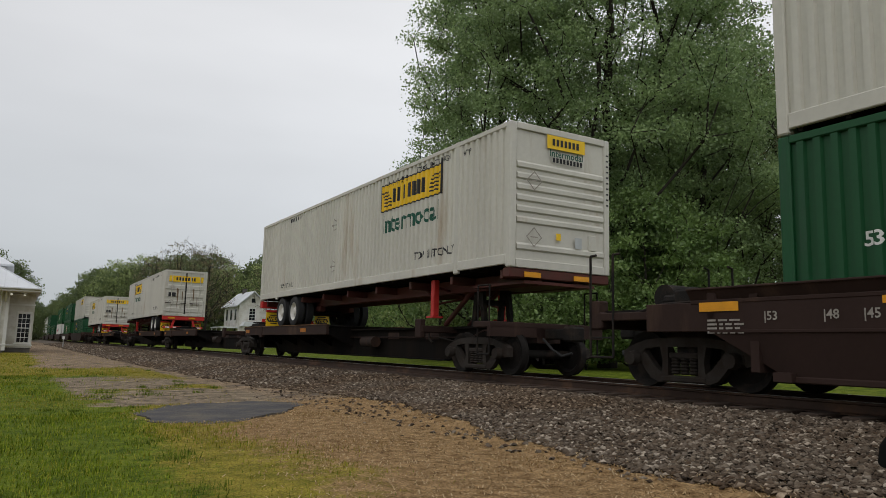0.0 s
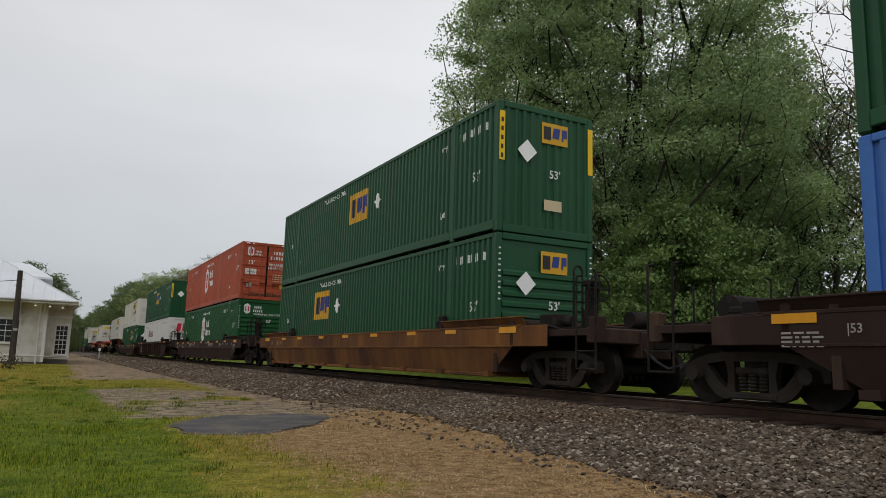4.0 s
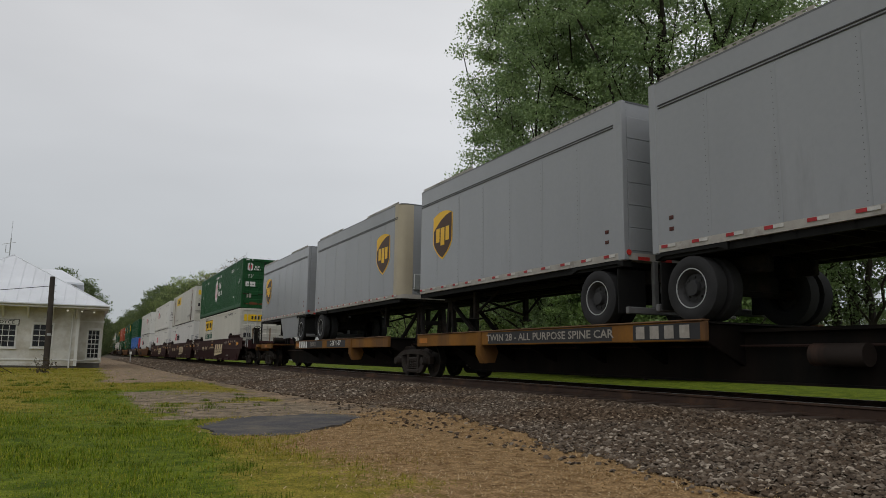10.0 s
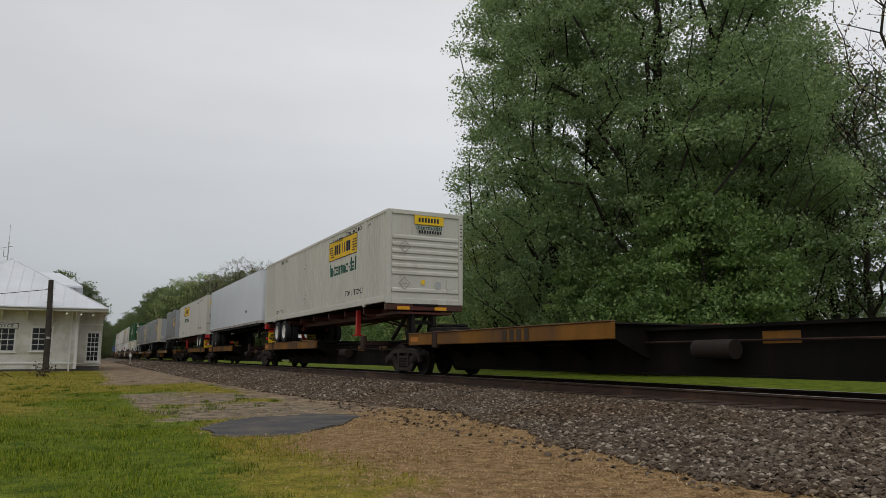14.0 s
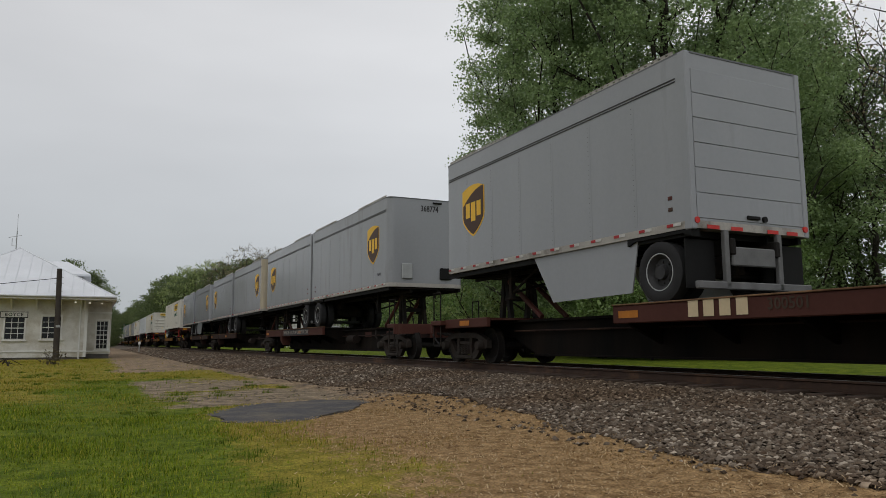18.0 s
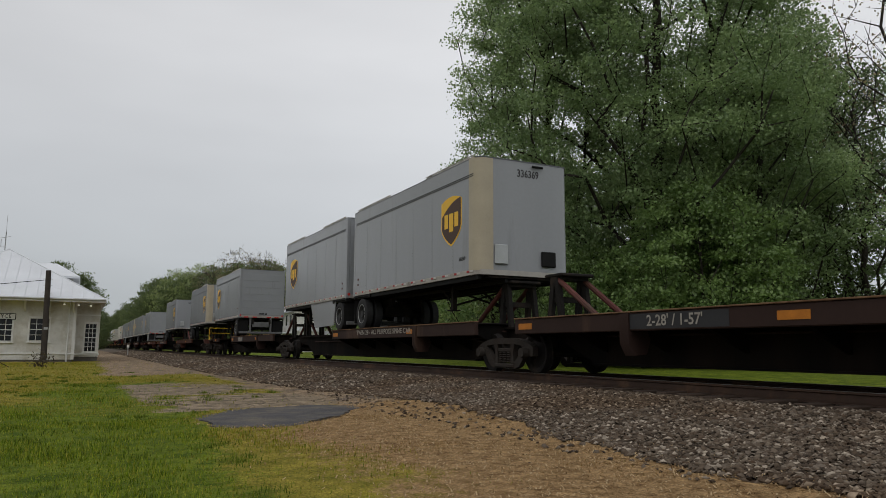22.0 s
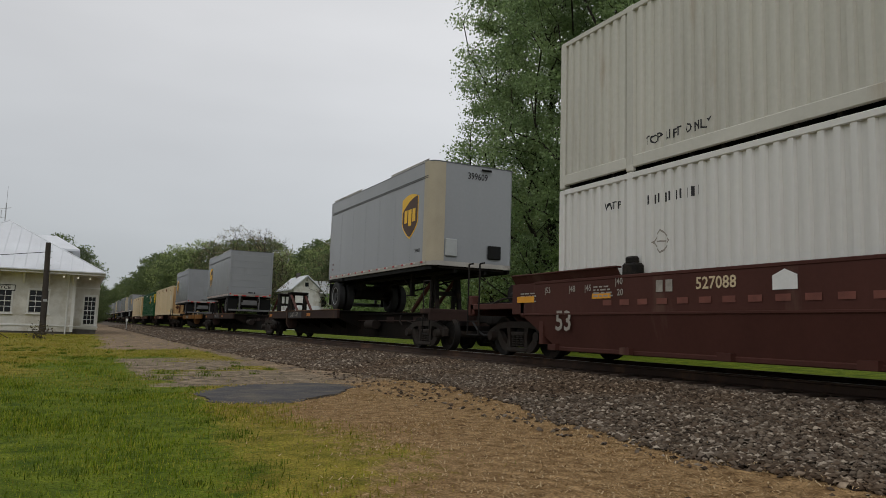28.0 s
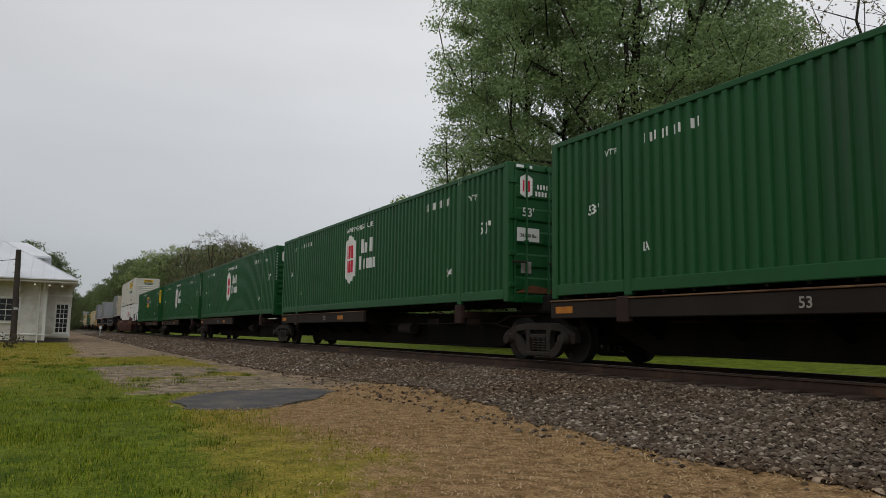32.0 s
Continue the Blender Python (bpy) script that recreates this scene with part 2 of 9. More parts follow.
# ---- mesh making ----
class Shape:
    """Collects faces for one mesh."""

    def __init__(self):
        self.v, self.f = [], []

    def add(self, pts, faces):
        o = len(self.v)
        self.v += [tuple(p) for p in pts]
        self.f += [tuple(o + i for i in f) for f in faces]
        return self

    def box(self, x0, x1, y0, y1, z0, z1, c=0.0):
        if c <= 0:
            pts = [(x, y, z) for x in (x0, x1) for y in (y0, y1) for z in (z0, z1)]
            return self.add(pts, [(0, 1, 3, 2), (4, 6, 7, 5), (0, 4, 5, 1), (2, 3, 7, 6), (0, 2, 6, 4), (1, 5, 7, 3)])
        X, Y, Z = (x0, x1), (y0, y1), (z0, z1)
        pts, ids = [], {}
        for i in (0, 1):
            for j in (0, 1):
                for k in (0, 1):
                    dx, dy, dz = (c, -c)[i], (c, -c)[j], (c, -c)[k]
                    for a in range(3):
                        ids[i, j, k, a] = len(pts)
                        pts.append((X[i] + (0 if a == 0 else dx), Y[j] + (0 if a == 1 else dy), Z[k] + (0 if a == 2 else dz)))
        fs = []
        for i in (0, 1):
            fs.append([ids[i, j, k, 0] for j, k in ((0, 0), (1, 0), (1, 1), (0, 1))])
            fs.append([ids[j, i, k, 1] for j, k in ((0, 0), (1, 0), (1, 1), (0, 1))])
            fs.append([ids[j, k, i, 2] for j, k in ((0, 0), (1, 0), (1, 1), (0, 1))])
        for i in (0, 1):
            for j in (0, 1):
                fs.append([ids[i, j, 0, 0], ids[i, j, 1, 0], ids[i, j, 1, 1], ids[i, j, 0, 1]])
                fs.append([ids[i, 0, j, 0], ids[i, 1, j, 0], ids[i, 1, j, 2], ids[i, 0, j, 2]])
                fs.append([ids[0, i, j, 1], ids[1, i, j, 1], ids[1, i, j, 2], ids[0, i, j, 2]])
                for k in (0, 1):
                    fs.append([ids[i, j, k, 0], ids[i, j, k, 1], ids[i, j, k, 2]])
        return self.add(pts, fs)

    def prism(self, poly, axis, a0, a1):
        """A flat outline drawn out along an axis: 0 takes (y, z), 1 takes (x, z), 2 takes (x, y)."""
        n = len(poly)

        def at(p, a):
            return {0: (a, p[0], p[1]), 1: (p[0], a, p[1]), 2: (p[0], p[1], a)}[axis]
        pts = [at(p, a0) for p in poly] + [at(p, a1) for p in poly]
        return self.add(pts, [tuple(range(n))[::-1], tuple(range(n, 2 * n))] + [(i, (i + 1) % n, n + (i + 1) % n, n + i) for i in range(n)])

    def cyl(self, p0, p1, r, n=12, r1=None):
        p0, p1 = Vector(p0), Vector(p1)
        q = (p1 - p0).to_track_quat("Z", "Y")
        r1 = r if r1 is None else r1
        pts = []
        for p, rr in ((p0, r), (p1, r1)):
            pts += [p + q @ Vector((rr * math.cos(2 * math.pi * i / n), rr * math.sin(2 * math.pi * i / n), 0)) for i in range(n)]
        return self.add(pts, [tuple(range(n))[::-1], tuple(range(n, 2 * n))] + [(i, (i + 1) % n, n + (i + 1) % n, n + i) for i in range(n)])

    def lathe(self, profile, axis_x=True, n=24, centre=(0, 0, 0)):
        """Turns (along, radius) round the x axis, or the z axis."""
        m, pts, fs = len(profile), [], []
        for i in range(n):
            a = 2 * math.pi * i / n
            for u, r in profile:
                p = (u, r * math.cos(a), r * math.sin(a)) if axis_x else (r * math.cos(a), r * math.sin(a), u)
                pts.append((p[0] + centre[0], p[1] + centre[1], p[2] + centre[2]))
        for i in range(n):
            for j in range(m - 1):
                k = (i + 1) % n
                fs.append((i * m + j, i * m + j + 1, k * m + j + 1, k * m + j))
        return self.add(pts, fs)

    def pipe(self, pts, r, n=8):
        for a, b in zip(pts, pts[1:]):
            self.cyl(a, b, r, n)
        return self

    def mesh(self, name, mat, smooth=True, fix=True):
        me = bpy.data.meshes.new(name)
        me.from_pydata(self.v, [], self.f)
        if fix:
            bm = bmesh.new()
            bm.from_mesh(me)
            bmesh.ops.recalc_face_normals(bm, faces=bm.faces)
            bm.to_mesh(me)
            bm.free()
        if mat:
            me.materials.append(mat)
        if smooth:
            me.polygons.foreach_set("use_smooth", [True] * len(me.polygons))
            me.set_sharp_from_angle(angle=radians(35))
        return me


KEPT = {}


def kept(key, make):
    """The mesh under that key, made at first use and shared after."""
    if key not in KEPT:
        KEPT[key] = make()
    return KEPT[key]


def part(name, data, parent, at=None, label=""):
    """One mesh object under a thing or under a part. data: a mesh."""
    ob = new(name, data)
    ob.parent = parent
    if at is not None:
        ob.matrix_basis = at if isinstance(at, Matrix) else Matrix.Translation(at)
    if label:
        ob["label"] = label
    return ob


def thing(name, label, category, group="", kind="", at=(0, 0, 0)):
    ob = new(name)
    ob.empty_display_size = 0.3
    ob.location = at
    return tagged(ob, label, category, group, kind)


# ---- the line of the track: straight, along y ----
TRACK_X, RAIL_Z = 9.345, 0.5


def run(t):
    """How far the train has gone at t seconds."""
    return 23.2342 * t - 0.0102337 * (t - 16) ** 2 + 0.00017076 * (t - 16) ** 3


TRAIN = []


def rolling(ob, y, z=0.0):
    """Puts a thing on the train: y along it, z above the rail."""
    ob.location = (TRACK_X, y + run(0), RAIL_Z + z)
    TRAIN.append((ob, y, z))
    return ob


# ---- ground ----
def smooth(a, b, x):
    x = min(1.0, max(0.0, (x - a) / (b - a)))
    return x * x * (3 - 2 * x)


def wob(x, y, k=1.0):
    return noise.noise((x * k, y * k, 3.7))


def patch_radius(x, y):
    """How far a place lies from the middle of the asphalt patch: 1 on its edge."""
    dx, dy = x - 2.75, y - 10.75
    sa = (dy - 0.43 * dx) / (1.45 - 0.13)
    return math.hypot(sa, (dx - 0.3 * sa) / 1.28)


def toe(y):
    """Where the ballast begins along the lawn."""
    return 4.6 + 0.75 * math.exp(-((y - 11.0) / 3.6) ** 2) - 0.02 * max(0.0, y - 20)


def ground_z(x, y):
    z = 0.025 * wob(x, y, 0.6) + 0.05 * wob(x, y, 0.15)
    near = smooth(3.0, 6.5, x)
    z = z * (1 - near) + 0.03 * near
    far = smooth(12.5, 19.0, x)
    if 4.445 < x < toe(y) + 0.3:
        z = max(z, 0.10 * (x - 4.445) + 0.025 * smooth(toe(y) + 0.3, toe(y), x))
    e = patch_radius(x, y)
    if e < 1.6:
        z = z * smooth(1.1, 1.6, e) + 0.026 * smooth(0.8, 1.0, e) * (1 - smooth(1.1, 1.6, e)) - 0.03 * (1 - smooth(0.75, 0.95, e))
    return z + 0.27 * far + 0.4 * smooth(40, 140, x) * smooth(30, 120, abs(y) + 60)


def zones(x, y):
    """Shares of dry straw, of bare earth, of yellowing grass and of old broken pavement at a place."""
    w = wob(x, y, 0.35) + 0.4 * wob(x, y, 1.3)
    f = 0.6 * wob(x, y, 1.9) + 0.4 * wob(x + 7, y, 4.5)
    s = x - 1.0 - 0.08 * (y - 5.4)
    near = 1 - smooth(11.0, 12.6, y + 0.6 * w)
    dry = smooth(0.2, 2.0, s + 0.8 * w + 0.5 * f) * max(near, smooth(3.6, 4.4, x) * (1 - smooth(12.3, 13.6, y)))
    dry *= 1 - smooth(5.5, 6.4, x)
    # broken pavement, then a band of grass, then the dirt beside the depot
    left = 1.0 + 0.35 * f + 0.1 * max(0.0, 13.0 - y)
    pave = smooth(left - 0.25, left + 0.3, x) * smooth(11.7, 12.5, y + 0.5 * f) * (1 - smooth(19.6, 21.6, y + 1.6 * w))
    streak = wob(x * 0.5 + 3, y * 0.8, 1.0) + 0.6 * wob(x * 0.8, y * 2.6, 1.3)
    pave *= 1 - 0.95 * smooth(0.26, 0.5, streak)
    far = smooth(0.5, 1.5, x + 0.6 * w) * smooth(25.5, 29.5, y + 2.2 * w - 0.8 * max(0.0, x - 2.5)) * (1 - smooth(300, 330, y))
    margin = smooth(-0.75, -0.15, x - toe(y) + 0.4 * f) * smooth(12.0, 13.0, y)
    earth = max(pave, far, margin)
    sere = 0.75 * smooth(11.5, 17.0, y + 1.5 * w) * (1 - smooth(-1.3, -0.1, x + 0.7 * w)) + 0.35 * smooth(0.1, 0.5, wob(x + 4, y, 0.45))
    sere = max(sere, 0.9 * smooth(-0.35, 0.6, s + 0.4 * f), 0.7 * smooth(20.0, 22.5, y + w))
    if x > 7.5:
        dry = earth = sere = pave = 0.0
    return dry, earth, min(1.0, sere), pave * (1 - smooth(3.6, 4.8, x + 0.5 * w))


def make_ground():
    xs = sorted(set([-900, -600, -400, -250, -160, -100, -60, -40, -30, -22] + [round(-16 + i, 2) for i in range(10)] + [round(-6 + 0.3 * i, 2) for i in range(45)] + [8.0, 9.5, 11, 12.5, 14, 16, 18, 20, 24, 30, 38, 48, 60, 80, 110, 150, 220, 320, 450, 650, 900]))
    ys = sorted(set([-900, -600, -400, -250, -150, -90, -60, -40, -25, -15, -10, -6] + [round(-3 + 0.3 * i, 2) for i in range(105)] + [29, 31, 33, 35, 37.5, 40, 43, 46, 50, 54, 58, 63, 70, 80, 95, 115, 140, 180, 240, 320, 420, 560, 750, 1000, 1400]))
    vs = [(x, y, ground_z(x, y)) for y in ys for x in xs]
    n = len(xs)
    fs = [(j * n + i, j * n + i + 1, (j + 1) * n + i + 1, (j + 1) * n + i) for j in range(len(ys) - 1) for i in range(n - 1)]
    me = bpy.data.meshes.new("ground")
    me.from_pydata(vs, [], fs)
    zz = [zones(x, y) for x, y, z in vs]
    for k, name in enumerate(("dry", "earth", "sere", "pave")):
        me.attributes.new(name, "FLOAT", "POINT").data.foreach_set("value", [q[k] for q in zz])
    me.polygons.foreach_set("use_smooth", [True] * len(me.polygons))
    ob = new("ground", me)
    me.materials.append(ground_material())
    return tagged(ob, "lawn of green and dry grass with a worn earth strip", "ground", kind="structure")


def ground_material():
    m = bpy.data.materials.new("lawn_and_earth")
    m.use_nodes = True
    n, link = m.node_tree.nodes, m.node_tree.links.new
    p = n["Principled BSDF"]
    p.inputs["Roughness"].default_value = 0.95
    p.inputs["Specular IOR Level"].default_value = 0.08
    co = n.new("ShaderNodeTexCoord")

    def noise_node(scale, detail=5.0):
        q = n.new("ShaderNodeTexNoise")
        q.inputs["Scale"].default_value, q.inputs["Detail"].default_value, q.inputs["Roughness"].default_value = scale, detail, 0.65
        link(co.outputs["Object"], q.inputs["Vector"])
        return q

    def ramp(src, a, b, lo=0.35, hi=0.65):
        r = n.new("ShaderNodeValToRGB")
        r.color_ramp.elements[0].position, r.color_ramp.elements[0].color = lo, (*a, 1)
        r.color_ramp.elements[1].position, r.color_ramp.elements[1].color = hi, (*b, 1)
        link(src.outputs["Fac"], r.inputs[0])
        return r

    def mix(fac, a, b):
        x = n.new("ShaderNodeMix")
        x.data_type = "RGBA"
        link(fac, x.inputs[0])
        link(a, x.inputs[6])
        link(b, x.inputs[7])
        return x.outputs[2]
    mid, fine, blend_noise = noise_node(3.0), noise_node(28.0), noise_node(7.0, 8.0)
    green = ramp(mid, (0.055, 0.090, 0.007), (0.155, 0.19, 0.018))
    olive = ramp(mid, (0.135, 0.125, 0.016), (0.30, 0.245, 0.042))
    straw = ramp(blend_noise, (0.155, 0.090, 0.040), (0.40, 0.262, 0.128))
    dirt, grit = ramp(mid, (0.15, 0.107, 0.067), (0.38, 0.28, 0.185)), ramp(fine, (0.085, 0.068, 0.053), (0.20, 0.158, 0.118))
    slab_tone = ramp(mid, (0.115, 0.092, 0.066), (0.35, 0.275, 0.19))
    cracks = n.new("ShaderNodeTexVoronoi")
    cracks.feature = "DISTANCE_TO_EDGE"
    cracks.inputs["Scale"].default_value = 1.5
    wobble = n.new("ShaderNodeMix")
    wobble.data_type = "RGBA"
    wobble.inputs[0].default_value = 0.12
    link(co.outputs["Object"], wobble.inputs[6])
    link(noise_node(2.2).outputs["Color"], wobble.inputs[7])
    link(wobble.outputs[2], cracks.inputs["Vector"])
    crack_tone = n.new("ShaderNodeMapRange")
    crack_tone.inputs["From Max"].default_value, crack_tone.inputs["To Min"].default_value = 0.035, 0.45
    link(cracks.outputs["Distance"], crack_tone.inputs["Value"])
    old = n.new("ShaderNodeMix")
    old.data_type, old.blend_type = "RGBA", "MULTIPLY"
    old.inputs[0].default_value = 1.0
    link(slab_tone.outputs[0], old.inputs[6])
    link(crack_tone.outputs[0], old.inputs[7])
    earth = mix(ramp(noise_node(1.1), (0, 0, 0), (1, 1, 1), 0.48, 0.64).outputs[0], dirt.outputs[0], grit.outputs[0])
    fine_dirt = ramp(noise_node(45.0, 6.0), (0.5, 0.5, 0.5), (1.4, 1.4, 1.4))

    def share(name):
        a = n.new("ShaderNodeAttribute")
        a.attribute_name = name
        add = n.new("ShaderNodeMath")
        add.operation = "MULTIPLY_ADD"
        add.inputs[1].default_value, add.inputs[2].default_value = 1.5, -0.75
        link(blend_noise.outputs["Fac"], add.inputs[0])
        s = n.new("ShaderNodeMath")
        link(a.outputs["Fac"], s.inputs[0])
        link(add.outputs[0], s.inputs[1])
        r = n.new("ShaderNodeMapRange")
        r.inputs["From Min"].default_value, r.inputs["From Max"].default_value = 0.3, 0.7
        link(s.outputs[0], r.inputs["Value"])
        return r.outputs[0]
    c = mix(share("sere"), green.outputs[0], olive.outputs[0])
    c = mix(share("dry"), c, straw.outputs[0])
    c = mix(share("earth"), c, earth)
    c = mix(share("pave"), c, old.outputs[2])
    mul = n.new("ShaderNodeMix")
    mul.data_type, mul.blend_type = "RGBA", "MULTIPLY"
    mul.inputs[0].default_value = 1.0
    link(c, mul.inputs[6])
    link(fine_dirt.outputs[0], mul.inputs[7])
    link(mul.outputs[2], p.inputs["Base Color"])
    b = n.new("ShaderNodeBump")
    b.inputs["Strength"].default_value, b.inputs["Distance"].default_value = 0.6, 0.04
    link(fine.outputs["Fac"], b.inputs["Height"])
    link(b.outputs[0], p.inputs["Normal"])
    return m


make_ground()

ASPHALT = material("patched_asphalt", (0.066, 0.064, 0.067), 0.9, vary=0.25, scale=2.0, stain=(0.135, 0.115, 0.092), stain_at=0.56, stain_scale=1.8, soft=0.12, bump=0.6, bump_scale=90)
BED = material("ballast_bed", (0.12, 0.097, 0.074), 0.95, vary=0.35, scale=9.0, bump=1.0, bump_scale=30)
TIE = material("creosoted_tie", (0.055, 0.038, 0.028), 0.9, vary=0.3, scale=3.0, bump=0.5)
BARK = material("tree_bark", (0.030, 0.025, 0.020), 0.95, vary=0.3, scale=4.0, bump=0.8, bump_scale=12)


def asphalt_patch():
    s, pts = Shape(), []
    for i in range(110):
        a = 2 * math.pi * i / 110
        ca, sa = math.cos(a), math.sin(a)
        r = 1 + 0.10 * math.sin(3 * a + 0.7) + 0.05 * math.sin(7 * a) + 0.02 * math.sin(17 * a + 1) + 0.015 * math.sin(31 * a)
        x, y = 2.75 + 1.28 * r * ca + 0.30 * sa, 10.75 + 1.45 * r * sa + 0.55 * ca
        pts.append((x, y))
    s.prism(pts, 2, -0.05, 0.028)
    tagged(new("asphalt_patch", s.mesh("asphalt_patch", ASPHALT)), "grey asphalt patch worn into the lawn", "asphalt patch", kind="structure")


asphalt_patch()

# ---- track ----
BX = [(-4.9, 0.0), (-3.9, 0.10), (-2.6, 0.22), (-1.75, 0.30), (-1.38, 0.295), (-1.25, 0.30), (1.25, 0.29), (1.75, 0.30), (2.9, 0.14), (3.6, 0.0)]


def bed_z(x):
    x -= TRACK_X
    for (a, za), (b, zb) in zip(BX, BX[1:]):
        if a <= x <= b:
            return za + (zb - za) * (x - a) / (b - a)
    return -0.1


def make_track():
    bed = Shape()
    ys = [-800 + 40 * i for i in range(18)] + [-90 + 4 * i for i in range(8)] + [-58 + 1.0 * i for i in range(140)] + [84 + 20 * i for i in range(60)]
    pts, fs = [], []
    prof = []
    for (a, za), (b, zb) in zip(BX, BX[1:]):
        prof += [(a + (b - a) * k / 3, za + (zb - za) * k / 3) for k in range(3)]
    prof.append(BX[-1])
    m = len(prof)
    for y in ys:
        for i, (x, z) in enumerate(prof):
            e = 0.35 * wob(y, x, 0.5) if i in (0, 1, m - 1) else 0
            pts.append((TRACK_X + x + e, y, z + (0.025 * wob(x * 3, y, 1.1) if 0 < i < m - 1 else -0.03)))
    for j in range(len(ys) - 1):
        fs += [(j * m + i, j * m + i + 1, (j + 1) * m + i + 1, (j + 1) * m + i) for i in range(m - 1)]
    bed.add(pts, fs)
    tagged(new("ballast_bed", bed.mesh("ballast_bed", BED, fix=False)), "grey crushed-stone track bed", "track bed", kind="structure")
    for sx in (-1, 1):
        x = TRACK_X + sx * 0.7525
        s = Shape().prism([(x - 0.075, 0.335), (x + 0.075, 0.335), (x + 0.075, 0.348), (x + 0.012, 0.365), (x + 0.012, 0.455), (x + 0.036, 0.468), (x + 0.036, 0.495), (x - 0.036, 0.495), (x - 0.036, 0.468), (x - 0.012, 0.455), (x - 0.012, 0.365), (x - 0.075, 0.348)], 1, -800, 1280)
        rail = tagged(new("rail", s.mesh("rail", RAIL_SIDE)), "brown steel rail with a worn bright head", "rail", "rails", kind="structure")
        part("rail_head", Shape().box(x - 0.026, x + 0.026, -800, 1280, 0.493, 0.5, 0.003).mesh("rail_head", TREAD), rail, label="polished running surface")


make_track()


def leaf_material(name, a, b, patch=0.55, gloss=0.35):
    """Leaves that differ one by one and, more broadly, from branch to branch."""
    m = bpy.data.materials.new(name)
    m.use_nodes = True
    n, link = m.node_tree.nodes, m.node_tree.links.new
    p = n["Principled BSDF"]
    p.inputs["Roughness"].default_value = 0.45
    p.inputs["Specular IOR Level"].default_value = gloss
    g, r = n.new("ShaderNodeNewGeometry"), n.new("ShaderNodeValToRGB")
    r.color_ramp.elements[0].color, r.color_ramp.elements[1].color = (*a, 1), (*b, 1)
    co, nz, rp, mx = n.new("ShaderNodeTexCoord"), n.new("ShaderNodeTexNoise"), n.new("ShaderNodeMapRange"), n.new("ShaderNodeMix")
    nz.inputs["Scale"].default_value, nz.inputs["Detail"].default_value = 0.55, 2.0
    link(co.outputs["Object"], nz.inputs["Vector"])
    rp.inputs["From Min"].default_value, rp.inputs["From Max"].default_value = 0.35, 0.65
    link(nz.outputs["Fac"], rp.inputs["Value"])
    mx.inputs[0].default_value = patch
    link(g.outputs["Random Per Island"], mx.inputs[2])
    link(rp.outputs[0], mx.inputs[3])
    link(mx.outputs[0], r.inputs[0])
    link(r.outputs[0], p.inputs["Base Color"])
    t, ms = n.new("ShaderNodeBsdfTranslucent"), n.new("ShaderNodeMixShader")
    link(r.outputs[0], t.inputs["Color"])
    ms.inputs[0].default_value = 0.45
    link(p.outputs[0], ms.inputs[1])
    link(t.outputs[0], ms.inputs[2])
    link(ms.outputs[0], n["Material Output"].inputs["Surface"])
    return m


LEAF = leaf_material("maple_leaves", (0.095, 0.16, 0.062), (0.39, 0.51, 0.225), 0.5, 0.55)
LEAF_UNDER = leaf_material("bright_understorey_leaves", (0.085, 0.155, 0.042), (0.30, 0.415, 0.14), 0.5, 0.5)
LEAF_DARK = leaf_material("dark_leaves", (0.07, 0.11, 0.045), (0.16, 0.22, 0.085))
LEAF_SPRING = leaf_material("young_spring_leaves", (0.14, 0.20, 0.055), (0.42, 0.50, 0.20))
LEAF_WOOD = leaf_material("woodland_leaves", (0.065, 0.10, 0.038), (0.20, 0.25, 0.09))
LEAF_BUD = leaf_material("reddish_buds", (0.17, 0.13, 0.08), (0.30, 0.27, 0.13))


